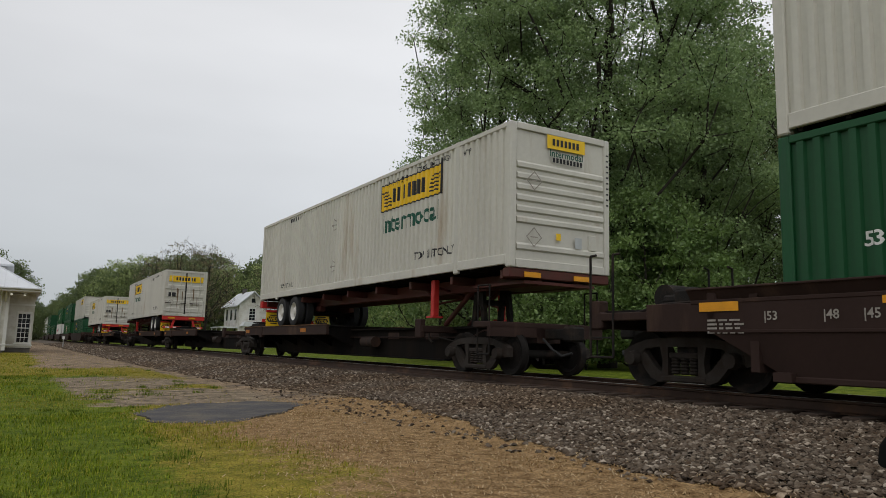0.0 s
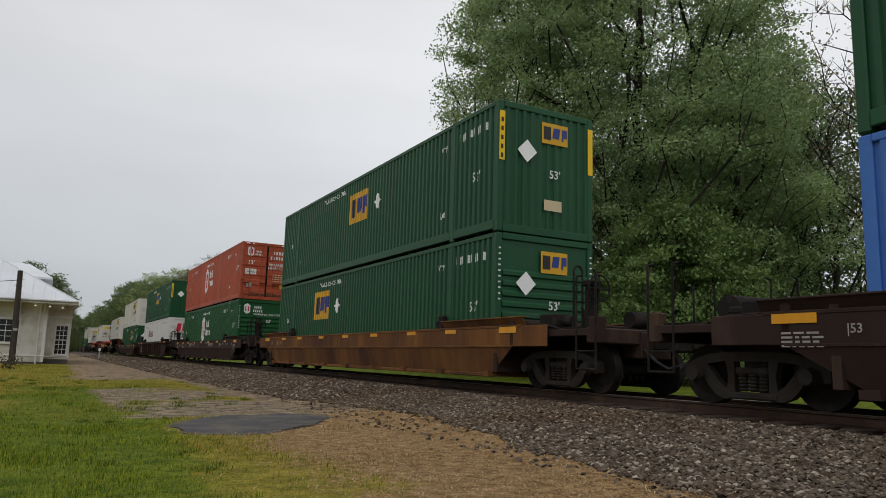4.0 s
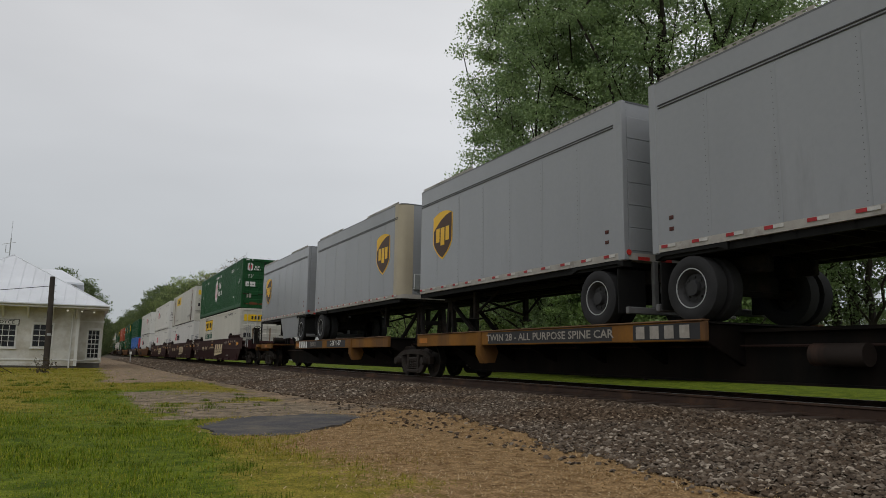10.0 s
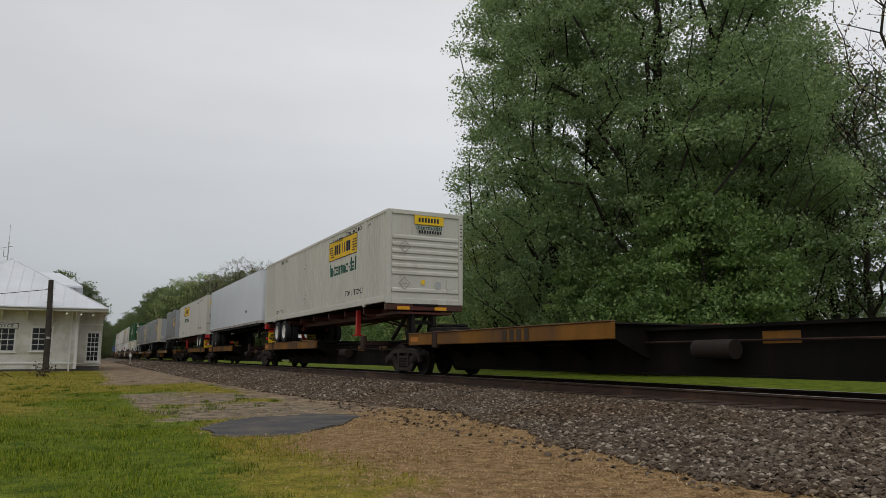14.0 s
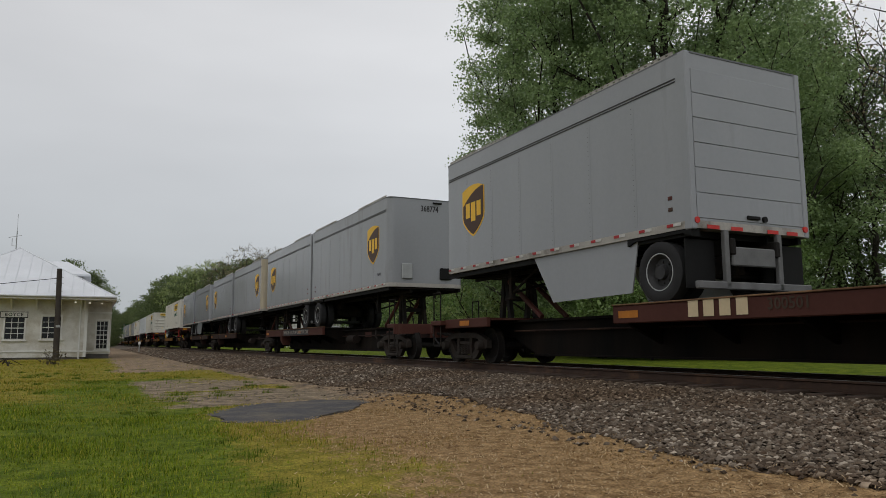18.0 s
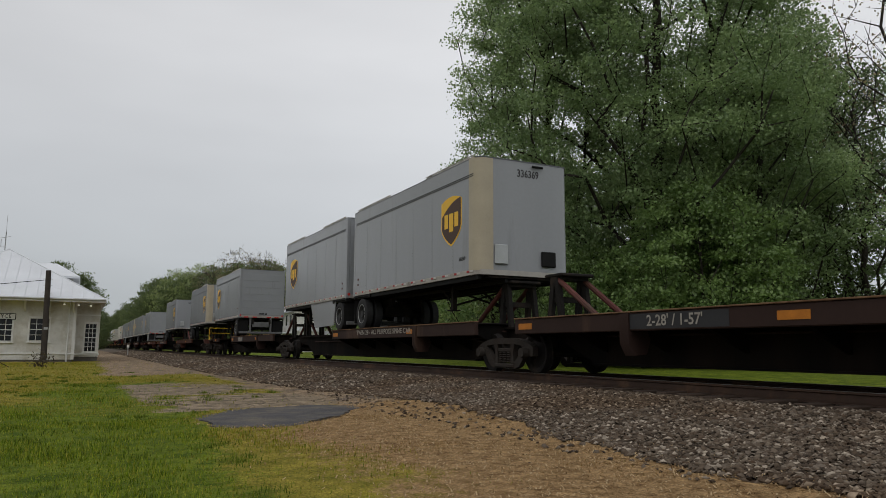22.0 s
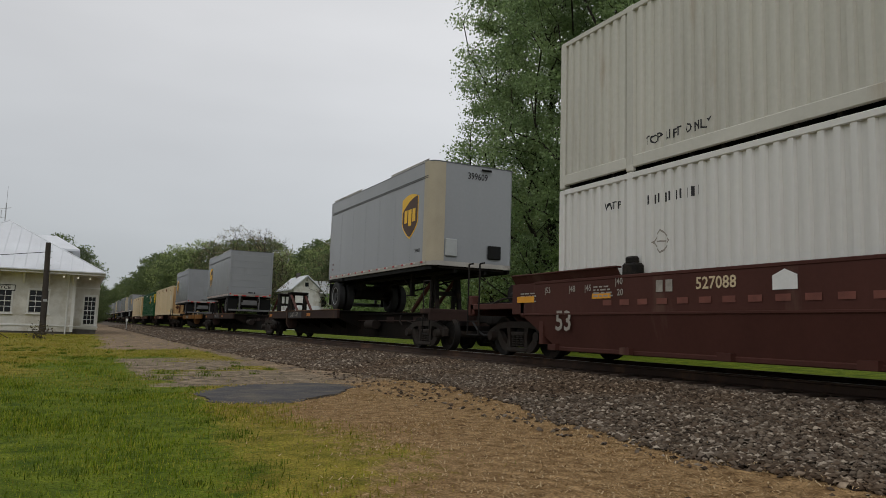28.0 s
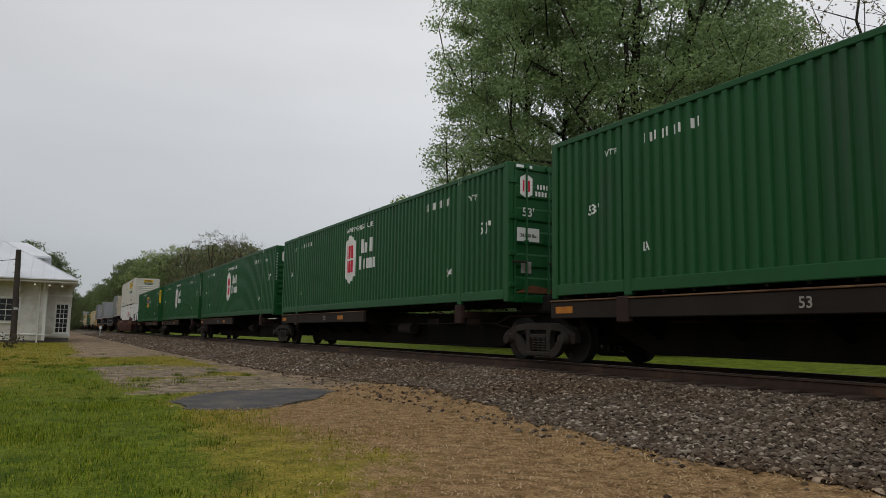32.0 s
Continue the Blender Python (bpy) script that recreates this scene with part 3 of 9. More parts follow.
def tree_mesh(rng, height, r, trunk_r, base, clumps, per, clump_r, leaf_size, top=0.5, low=0.5, lean=0.0, bare=False, flat=0.62, up=0.8):
    """A trunk whose limbs reach for many clump centres inside an uneven crown; leaves hang about each clump."""
    g = np.random.default_rng(rng.randint(0, 10 ** 6))
    ph = g.uniform(0, 6.28, 4)
    zb, pts = base * height, []
    gap = 0.62 * (r * r * (height - zb) * 3.0 / clumps) ** (1 / 3)
    while len(pts) < clumps:
        u, a = g.random(), g.uniform(0, 6.283)
        edge = r * min(1.0, (u / low) ** 0.45) * (1.0 if u < top else math.sqrt(max(0.0, 1 - ((u - top) / (1 - top)) ** 2)))
        edge *= 1 + 0.13 * math.sin(3 * a + ph[0] + 4 * u) + 0.09 * math.sin(5 * a + ph[1] - 7 * u) + 0.08 * math.sin(2 * a + ph[2] + 11 * u)
        d = edge * g.random() ** 0.42
        p = np.array([d * math.cos(a) + lean * u * height, d * math.sin(a), zb + u * (height - zb)])
        gap *= 0.9995
        if pts and np.min(np.sum((np.array(pts[-400:]) - p) ** 2, 1)) < gap * gap:
            continue
        pts.append(p)
    pts = np.array(pts)
    # trunk first, then each centre joined to the node that gives a short way
    n_t = 14
    pos = [np.array([lean * height * 0.8 * (i / n_t) ** 2 + 0.05 * trunk_r * g.normal() * i, 0.05 * trunk_r * g.normal() * i, -0.25 + (0.85 * height + 0.25) * i / n_t]) for i in range(n_t + 1)]
    parent = [-1] + list(range(n_t))
    way = [0.0]
    for i in range(1, n_t + 1):
        way.append(way[-1] + float(np.linalg.norm(pos[i] - pos[i - 1])))
    first = np.array([0, 0, zb])
    for p in pts[np.argsort(np.linalg.norm((pts - first) * np.array([1, 1, 0.75]), axis=1))]:
        q = np.array(pos)
        dist = np.linalg.norm(q - p, axis=1)
        cost = dist + 0.42 * np.array(way) + 1.6 * np.maximum(0, q[:, 2] - p[2] + 0.15 * dist)
        k = int(np.argmin(cost))
        legs = max(1, int(dist[k] / (1.1 if height < 20 else 1.5)))
        at = k
        for j in range(1, legs + 1):
            f = j / legs
            c = pos[k] * (1 - f) + p * f
            if j < legs:
                c = c + g.normal(0, 0.07, 3) * dist[k] / legs + np.array([0, 0, 0.10 * dist[k] * f * (1 - f)])
            pos.append(c)
            parent.append(at)
            way.append(way[at] + float(np.linalg.norm(c - pos[at])))
            at = len(pos) - 1
    load = np.ones(len(pos))
    for i in range(len(pos) - 1, 0, -1):
        load[parent[i]] += load[i]
    rad = trunk_r * (load / load[0]) ** 0.52
    wood = Shape()
    for i in range(1, len(pos)):
        k = parent[i]
        ra = min(rad[k], rad[i] * 1.5)
        wood.cyl(Vector(pos[k]), Vector(pos[i]), ra, 8 if ra > 0.12 else (5 if ra > 0.04 else 3), max(rad[i], 0.012))
    if bare:
        twig = np.array(pos[n_t + 1:])
        for p in twig[g.integers(0, len(twig), 2 * clumps)]:
            e = p + g.normal(0, 1, 3) * np.array([0.4, 0.4, 0.2]) + np.array([0, 0, 0.45])
            wood.cyl(Vector(p), Vector(e), 0.018, 3, 0.008)
    n = clumps * per
    at = np.repeat(pts, per, 0) + np.clip(g.normal(0, 1, (n, 3)), -1.7, 1.7) * np.array([1.0, 1.0, flat]) * clump_r * np.repeat(g.uniform(0.7, 1.25, (clumps, 1)), per, 0)
    at = at[at[:, 2] > 0.3]
    n = len(at)
    ax = g.normal(0, 1, (n, 3))
    ax[:, 2] -= 0.3
    ax /= np.linalg.norm(ax, axis=1)[:, None]
    bx = np.cross(ax, g.normal(0, 1, (n, 3)) + np.array([0, 0, up]))
    bx /= np.linalg.norm(bx, axis=1)[:, None]
    sz = leaf_size * g.uniform(0.6, 1.3, (n, 1))
    v = np.stack([at - ax * sz, at + bx * sz * 0.8, at + ax * sz, at - bx * sz * 0.8], 1).reshape(-1, 3)
    return wood, v


def leaf_mesh(v, mat):
    me = bpy.data.meshes.new("crown")
    n = len(v) // 4
    me.vertices.add(len(v))
    me.vertices.foreach_set("co", v.ravel())
    me.loops.add(n * 4)
    me.loops.foreach_set("vertex_index", np.arange(n * 4))
    me.polygons.add(n)
    me.polygons.foreach_set("loop_start", np.arange(n) * 4)
    me.polygons.foreach_set("loop_total", np.full(n, 4))
    me.update()
    me.validate()
    me.materials.append(mat)
    return me


def make_tree(seed, label, mat, *shape, **more):
    wood, v = tree_mesh(random.Random(seed), *shape, **more)
    t = thing("tree", label, "tree", "trees along the line")
    part("trunk", wood.mesh("trunk", BARK, fix=False), t)
    part("crown", leaf_mesh(v, mat), t)
    return t


def polar(az, d):
    return d * math.sin(radians(az)), d * math.cos(radians(az))


def plant(t, az, d, turn=0, size=1.0, z=None):
    x, y = polar(az, d)
    t.matrix_basis = pose(x, y, ground_z(x, y) if z is None else z, 0, 0, turn) @ Matrix.Scale(size, 4)
    return t


def replant(t, az, d, turn, size):
    x, y = polar(az, d)
    c = copy_thing(t, pose(x, y, ground_z(x, y), 0, 0, turn))
    c.scale = (size, size, size)
    return c


# the big maples beyond the track: height, crown radius, trunk radius, crown base, clumps, leaves each, clump radius, leaf size
maple = plant(make_tree(11, "tall spreading maple in full spring leaf", LEAF, 25, 7.2, 0.46, 0.16, 760, 285, 0.50, 0.062, top=0.5, low=0.2, flat=0.5, up=1.2), 43.6, 33.0)
maple2 = plant(make_tree(29, "broad maple in spring leaf beside the lawn", LEAF, 22, 5.3, 0.34, 0.08, 430, 290, 0.48, 0.062, top=0.4, low=0.12, flat=0.5, up=1.2), 35.2, 36.0)
dark = plant(make_tree(37, "yellowish green tree of middling height", LEAF, 17.0, 4.5, 0.26, 0.14, 260, 250, 0.46, 0.062, top=0.45, low=0.25, flat=0.5, up=1.2), 50.6, 34.0)
bare = plant(make_tree(41, "nearly bare dark tree with forking branches", LEAF_BUD, 17.5, 3.4, 0.15, 0.3, 110, 14, 0.3, 0.06, top=0.5, low=0.4, bare=True), 59.5, 33.0)
young = plant(make_tree(47, "bright green young maple under the tall trees", LEAF_UNDER, 7.2, 3.2, 0.12, 0.05, 150, 190, 0.38, 0.066, top=0.4, low=0.15, flat=0.42, up=1.3), 46.5, 29.5)
pine = plant(make_tree(59, "dark dense conifer among the maples", LEAF_DARK, 16.3, 2.3, 0.24, 0.12, 180, 110, 0.42, 0.066, top=0.25, low=0.2, flat=0.35, up=1.0), 55.0, 40.0)
spring = plant(make_tree(53, "tree in pale young spring leaf", LEAF_SPRING, 13, 4.4, 0.22, 0.08, 260, 26, 0.42, 0.13, top=0.45, low=0.25, bare=True), 25.4, 66.0)
budding = plant(make_tree(67, "tree with bare twigs just coming into bud", LEAF_BUD, 15, 4.8, 0.18, 0.25, 300, 7, 0.3, 0.09, top=0.5, low=0.4, bare=True), 22.3, 88.0)
bushy = plant(make_tree(71, "dense green tree at the edge of the wood", LEAF_WOOD, 17, 5.8, 0.28, 0.06, 240, 85, 0.72, 0.17, top=0.5, low=0.2, flat=0.5, up=1.2), 19.0, 125.0)
shrub = plant(make_tree(83, "green undergrowth shrub below the trees", LEAF_UNDER, 5.6, 2.6, 0.07, 0.06, 110, 80, 0.36, 0.085, top=0.4, low=0.2, up=1.2), 40.0, 39.0)
thin = plant(make_tree(91, "slim dark tree with thin foliage", LEAF_DARK, 14, 2.8, 0.17, 0.2, 130, 45, 0.36, 0.075, top=0.5, low=0.3), 57.2, 36.0)

wood_rng = random.Random(5)
for az, d, proto, size in ((48.0, 46, spring, 1.3), (61, 42, thin, 1.1), (56.2, 44, thin, 1.12), (53.4, 46, thin, 1.1), (38.5, 31.5, young, 0.7), (49.2, 42.0, dark, 1.1), (52, 95, bushy, 0.5), (56.5, 100, bushy, 0.5), (60.5, 95, bushy, 0.5), (48, 105, bushy, 0.55), (64.5, 90, bushy, 0.5), (44, 110, bushy, 0.55), (54.2, 90, bushy, 0.4), (58.5, 92, bushy, 0.4), (62.5, 93, bushy, 0.4), (50.0, 98, bushy, 0.42), (46.0, 105, bushy, 0.42), (66.5, 88, bushy, 0.4), (42.0, 29.0, shrub, 0.8), (30.6, 40.0, spring, 0.65), (39.5, 55, spring, 1.25), (31.0, 56, spring, 1.1), (45, 58, spring, 1.2), (34, 66, bushy, 0.9), (30, 47, shrub, 1.1), (33, 50, shrub, 1.3), (37, 48, shrub, 1.1), (43, 46, shrub, 1.0), (46.5, 42, shrub, 1.15), (28, 58, shrub, 1.3), (25.5, 78, shrub, 1.4), (22.5, 76, shrub, 1.3), (20, 90, shrub, 1.3),
                           (28.4, 66, spring, 1.0), (27, 84, bushy, 0.85), (24.0, 78, budding, 0.85), (23.2, 104, spring, 0.95), (21, 100, budding, 0.95), (20.4, 112, spring, 0.95), (18, 118, budding, 0.95), (17.2, 150, spring, 1.25), (15.8, 165, bushy, 1.0), (14.0, 160, spring, 1.35), (12.6, 150, budding, 1.15), (11.6, 160, bushy, 1.05),
                           (10.5, 150, bushy, 1.05), (8.8, 128, budding, 1.0), (10.6, 112, budding, 1.06), (12.6, 118, budding, 0.98), (9.0, 165, bushy, 1.12), (8.0, 170, spring, 1.45), (7.0, 175, bushy, 1.05), (6.3, 185, spring, 1.4), (5.6, 200, bushy, 1.1), (4.9, 230, bushy, 1.15), (4.2, 250, bushy, 1.0), (3.6, 280, bushy, 0.95), (3.1, 320, bushy, 1.0), (2.6, 370, bushy, 1.0), (2.2, 430, bushy, 1.05),
                           (1.8, 500, bushy, 1.1), (12.9, 185, bushy, 1.3), (16.8, 175, bushy, 1.2), (19.8, 140, bushy, 0.95), (22.0, 135, bushy, 0.9), (24.6, 120, bushy, 0.9), (0.5, 118, bushy, 0.45), (-0.4, 112, bushy, 0.6), (-1.6, 112, bushy, 0.72), (-3.0, 108, bushy, 0.66), (-5, 112, bushy, 0.72), (-7, 110, bushy, 0.7)):
    replant(proto, az, d, wood_rng.uniform(0, 360), size * wood_rng.uniform(0.94, 1.06))
# low trees that close the view along the line
for x, y, size in ((3.6, 172.0, 0.50), (0.6, 150.0, 0.48), (3.9, 205.0, 0.52), (-1.6, 178.0, 0.62), (4.0, 250.0, 0.55)):
    replant(bushy, math.degrees(math.atan2(x, y)), math.hypot(x, y), wood_rng.uniform(0, 360), size)

# ---- depot ----
CLAPBOARD = material("peeling_white_boards", (0.62, 0.61, 0.57), 0.75, vary=0.14, scale=1.2, stain=(0.38, 0.34, 0.26), stain_at=0.60, soft=0.14)
METAL_ROOF = material("white_metal_roof", (0.66, 0.68, 0.71), 0.4, vary=0.08, scale=0.8, stain=(0.5, 0.5, 0.5), stain_at=0.7)
TRIM_WHITE = material("white_trim_paint", (0.68, 0.68, 0.66), 0.6, vary=0.1)
GLASS_DARK = material("dark_window_pane", (0.015, 0.017, 0.02), 0.08, vary=0.2)
POLE = material("weathered_pole_wood", (0.05, 0.042, 0.036), 0.9, vary=0.3, scale=3.0, bump=0.6)
FOUND = material("dark_stone_foundation", (0.12, 0.11, 0.10), 0.9, vary=0.3, scale=3.0)


def wall_with_holes(x0, x1, z0, z1, y0, y1, holes):
    """An upright wall along x with openings (xa, xb, za, zb) through it."""
    s = Shape()
    xs = sorted({x0, x1} | {h[0] for h in holes} | {h[1] for h in holes})
    for a, b in zip(xs, xs[1:]):
        inside = [h for h in holes if h[0] <= a and h[1] >= b]
        if inside:
            s.box(a, b, y0, y1, z0, inside[0][2]).box(a, b, y0, y1, inside[0][3], z1)
        else:
            s.box(a, b, y0, y1, z0, z1)
    return s


def welded(shape, name, mat):
    """One wall body: joins the stretches round the openings at their shared corners."""
    me = shape.mesh(name, mat, smooth=False)
    bm = bmesh.new()
    bm.from_mesh(me)
    bmesh.ops.remove_doubles(bm, verts=bm.verts, dist=0.0005)
    bm.to_mesh(me)
    bm.free()
    return me


def sash_window(parent, x0, x1, z0, z1, y, cols=3, rows=4, turn=None):
    """A white sash window in the opening, with its own frame, sill and panes."""
    w, h = x1 - x0, z1 - z0
    at = Matrix.Translation((x0, y, z0)) @ (turn or Matrix())
    f = part("window", Shape().box(-0.1, 0, -0.04, 0.12, -0.08, h + 0.14, 0.01).box(w, w + 0.1, -0.04, 0.12, -0.08, h + 0.14, 0.01).box(0, w, -0.04, 0.12, h, h + 0.14, 0.01).mesh("window", TRIM_WHITE), parent, at)
    part("sill", Shape().box(-0.16, w + 0.16, -0.12, 0.1, -0.16, -0.08, 0.01).mesh("sill", TRIM_WHITE), f)
    bars_ = Shape()
    for i in range(1, cols):
        bars_.box(w * i / cols - 0.016, w * i / cols + 0.016, 0.02, 0.06, 0, h)
    for j in range(1, rows):
        t = 0.03 if j * 2 == rows else 0.016
        bars_.box(0, w, 0.018, 0.058, h * j / rows - t, h * j / rows + t)
    part("muntins", bars_.mesh("muntins", TRIM_WHITE), f)
    for i in range(cols):
        for j in range(rows):
            part("pane", kept(("pane", round(w / cols, 3), round(h / rows, 3)), lambda: Shape().box(0, w / cols - 0.03, 0.065, 0.075, 0, h / rows - 0.03).mesh("pane", GLASS_DARK)), f, (w * i / cols + 0.015, 0, h * j / rows + 0.015))
    return f


def make_depot():
    d = thing("depot", "white boarded railway depot with a pale metal hip roof", "building")
    x0, x1, y0, y1, top = -9.5, -0.3, 54.5, 74.0, 3.95
    holes = [(-5.06, -3.97, 1.33, 2.74), (-2.95, -1.86, 1.37, 2.80), (-7.3, -6.2, 1.33, 2.74)]
    part("wall", welded(wall_with_holes(x0, x1, 0.12, top, y0, y0 + 0.22, holes), "wall", CLAPBOARD), d)
    part("wall", Shape().box(x1 - 0.22, x1, y0 + 0.22, 55.9, 0.12, top).mesh("wall", CLAPBOARD), d)
    part("wall", Shape().box(x1 - 0.22, x1, 62.6, y1, 0.12, top).mesh("wall", CLAPBOARD), d)
    part("wall", Shape().box(x0, x0 + 0.22, y0 + 0.22, y1, 0.12, top).mesh("wall", CLAPBOARD), d)
    part("wall", Shape().box(x0 + 0.22, x1 - 0.22, y1 - 0.22, y1, 0.12, top).mesh("wall", CLAPBOARD), d)
    part("floor", Shape().box(x0 + 0.22, x1 - 0.22, y0 + 0.25, y1 - 0.25, 0.1, 0.2).mesh("floor", FOUND), d)
    part("foundation", Shape().box(x0 + 0.08, x1 - 0.08, y0 + 0.06, y1 - 0.06, -0.4, 0.1).mesh("foundation", FOUND), d)
    part("water_table", Shape().box(x0 - 0.05, x1 + 0.05, y0 - 0.06, y0, 0.46, 0.56, 0.012).mesh("water_table", TRIM_WHITE), d)
    part("corner_board", Shape().box(x1 - 0.16, x1 + 0.03, y0 - 0.03, y0 + 0.16, 0.12, top).mesh("corner_board", TRIM_WHITE), d)
    for xa, xb, za, zb in holes:
        sash_window(d, xa, xb, za, zb, y0)
    # bay towards the track
    bay = part("bay", wall_with_holes(x1, 1.22, 0.3, 3.9, 55.9, 56.1, [(0.32, 1.01, 0.66, 2.55)]).box(1.02, 1.22, 56.1, 62.0, 0.3, 3.9).box(x1, 1.22, 61.8, 62.0, 0.3, 3.9).mesh("bay", CLAPBOARD), d, label="white bay beside the track")
    part("bay_base", Shape().box(x1, 1.16, 56.0, 61.9, -0.4, 0.3).mesh("bay_base", FOUND), d)
    sash_window(bay, 0.32, 1.01, 0.66, 2.55, 55.9, 3, 6)
    for z in (3.1, 0.42):
        part("bay_band", Shape().box(x1, 1.26, 55.84, 55.9, z, z + 0.1).mesh("bay_band", TRIM_WHITE), bay)
    # hip roof, built as a closed body with an overhang
    ex0, ex1, ey0, ey1, ez = -10.8, 1.42, 53.2, 75.3, 4.12
    r0, r1, rz, rx = 59.4, 69.2, 7.85, -4.9
    hip = Shape().add([(ex0, ey0, ez), (ex1, ey0, ez), (ex1, ey1, ez), (ex0, ey1, ez), (rx, r0, rz), (rx, r1, rz)], [(0, 1, 4), (1, 2, 5, 4), (2, 3, 5), (3, 0, 4, 5), (3, 2, 1, 0)])
    roof = part("roof", hip.mesh("roof", METAL_ROOF, smooth=False), d, label="pale metal hip roof")
    n = 18
    for i in range(1, n):
        x = ex0 + (ex1 - ex0) * i / n
        t = min((x - ex0) / (rx - ex0), (ex1 - x) / (ex1 - rx))
        part("roof_seam", Shape().cyl((x, ey0, ez + 0.015), (x, ey0 + (r0 - ey0) * t, ez + (rz - ez) * t + 0.015), 0.022, 5).mesh("roof_seam", METAL_ROOF), roof)
    for i in range(1, 26):
        y = ey0 + (ey1 - ey0) * i / 26
        t = min(1.0, (y - ey0) / (r0 - ey0), (ey1 - y) / (ey1 - r1))
        part("roof_seam", Shape().cyl((ex1, y, ez + 0.015), (ex1 + (rx - ex1) * t, y, ez + (rz - ez) * t + 0.015), 0.022, 5).mesh("roof_seam", METAL_ROOF), roof)
    part("ridge_cap", Shape().cyl((rx, r0, rz), (rx, r1, rz), 0.07, 6).cyl((rx, r0, rz), (ex1, ey0, ez), 0.05, 6).cyl((rx, r0, rz), (ex0, ey0, ez), 0.05, 6).mesh("ridge_cap", METAL_ROOF), roof)
    part("fascia", Shape().box(ex0, ex1, ey0 - 0.03, ey0, ez - 0.22, ez + 0.02).box(ex1, ex1 + 0.03, ey0, ey1, ez - 0.22, ez + 0.02).mesh("fascia", TRIM_WHITE), d)
    part("soffit", Shape().box(ex0 + 0.05, ex1 - 0.02, ey0 + 0.02, ey1 - 0.05, ez - 0.2, ez - 0.15).mesh("soffit", TRIM_WHITE), d)
    part("gutter", Shape().cyl((ex0, ey0 - 0.09, ez - 0.05), (ex1, ey0 - 0.09, ez - 0.05), 0.07, 8).mesh("gutter", GALV), d)
    part("downspout", Shape().pipe([(-0.72, ey0 - 0.05, ez - 0.1), (-0.72, y0 - 0.08, ez - 0.5), (-0.72, y0 - 0.08, -0.1)], 0.05, 8).mesh("downspout", TRIM_WHITE), d)
    for i in range(7):
        part("bracket", kept("bracket", lambda: Shape().prism([(0, 0), (0, -0.7), (-0.12, -0.62), (-0.95, -0.08), (-0.95, 0)], 0, -0.05, 0.05).mesh("bracket", TRIM_WHITE)), d, (-9.0 + i * 1.42, y0, ez - 0.2))
    for xx, yy in ((-1.05, 54.0), (-0.2, 54.6), (0.55, 55.3)):
        lamp = part("eave_lamp", kept("eavelamp", lambda: Shape().cyl((0, 0, 0), (0, 0, -0.1), 0.09, 10).mesh("eave_lamp", TRIM_WHITE)), d, (xx, yy, ez - 0.2))
        part("bulb", kept("evbulb", lambda: Shape().lathe([(-0.11, 0.0), (-0.13, 0.06), (-0.19, 0.07), (-0.22, 0.0)], False, 10).mesh("bulb", BULB)), lamp, label="lit white bulb")
    # cross gable with its small clerestory wall
    part("dormer_wall", Shape().box(-3.4, -0.75, 60.3, 65.0, 4.6, 6.05).mesh("dormer_wall", CLAPBOARD), d)
    part("dormer_roof", Shape().add([(-4.4, 59.5, 6.12), (-0.25, 59.5, 6.12), (-0.25, 65.6, 6.12), (-4.4, 65.6, 6.12), (-3.9, 62.5, 7.3), (-1.9, 62.5, 7.3), (-4.4, 59.5, 5.98), (-0.25, 59.5, 5.98), (-0.25, 65.6, 5.98), (-4.4, 65.6, 5.98)], [(0, 1, 5, 4), (1, 2, 5), (2, 3, 4, 5), (3, 0, 4), (0, 6, 7, 1), (1, 7, 8, 2), (2, 8, 9, 3), (3, 9, 6, 0), (6, 9, 8, 7)]).mesh("dormer_roof", METAL_ROOF, smooth=False), d)
    return d


BULB = bpy.data.materials.new("lit_bulb")
BULB.use_nodes = True
BULB.node_tree.nodes["Principled BSDF"].inputs["Emission Color"].default_value = (1, 0.95, 0.85, 1)
BULB.node_tree.nodes["Principled BSDF"].inputs["Emission Strength"].default_value = 0.4
make_depot()

board = thing("station_sign", "black-edged white station name board on the depot", "sign", at=(-4.58, 54.38, 2.9))
part("panel", Shape().box(-0.75, 0.75, 0.03, 0.07, -0.16, 0.16, 0.008).mesh("panel", TRIM_WHITE), board)
part("border", Shape().box(-0.79, 0.79, 0.05, 0.12, -0.20, 0.20, 0.01).mesh("border", BLACK), board, label="black border")

pole = thing("utility_pole", "dark weathered wooden pole in front of the depot", "pole", at=(-1.97, 52.9, 0))
part("shaft", Shape().cyl((0, 0, -0.4), (-0.05, 0, 2.9), 0.19, 14, 0.175).cyl((-0.05, 0, 2.9), (-0.11, 0, 5.86), 0.175, 14, 0.155).mesh("shaft", POLE), pole)
for zz in (3.2, 4.4, 4.9, 5.3):
    part("step_bolt", kept("stepbolt", lambda: Shape().cyl((-0.26, 0, 0), (0.26, 0, 0), 0.015, 6).mesh("step_bolt", GALV)), pole, (-0.09, 0, zz))
part("notice", Shape().box(-0.12, 0.12, -0.2, -0.18, 2.05, 2.2).mesh("notice", GALV), pole)
wire = thing("overhead_wire", "thin dark wire from the pole top", "wire", at=(-2.1, 52.9, 5.25))
part("strand", Shape().pipe([(0, 0, 0), (-3, 0.2, -0.42), (-6, 0.4, -0.72), (-9, 0.6, -0.9), (-14, 0.9, -0.95), (-20, 1.3, -0.6)], 0.02, 6).mesh("strand", BLACK), wire)
mast = thing("antenna", "thin roof antenna with a dipole frame", "antenna", at=(-5.2, 59.6, 7.55))
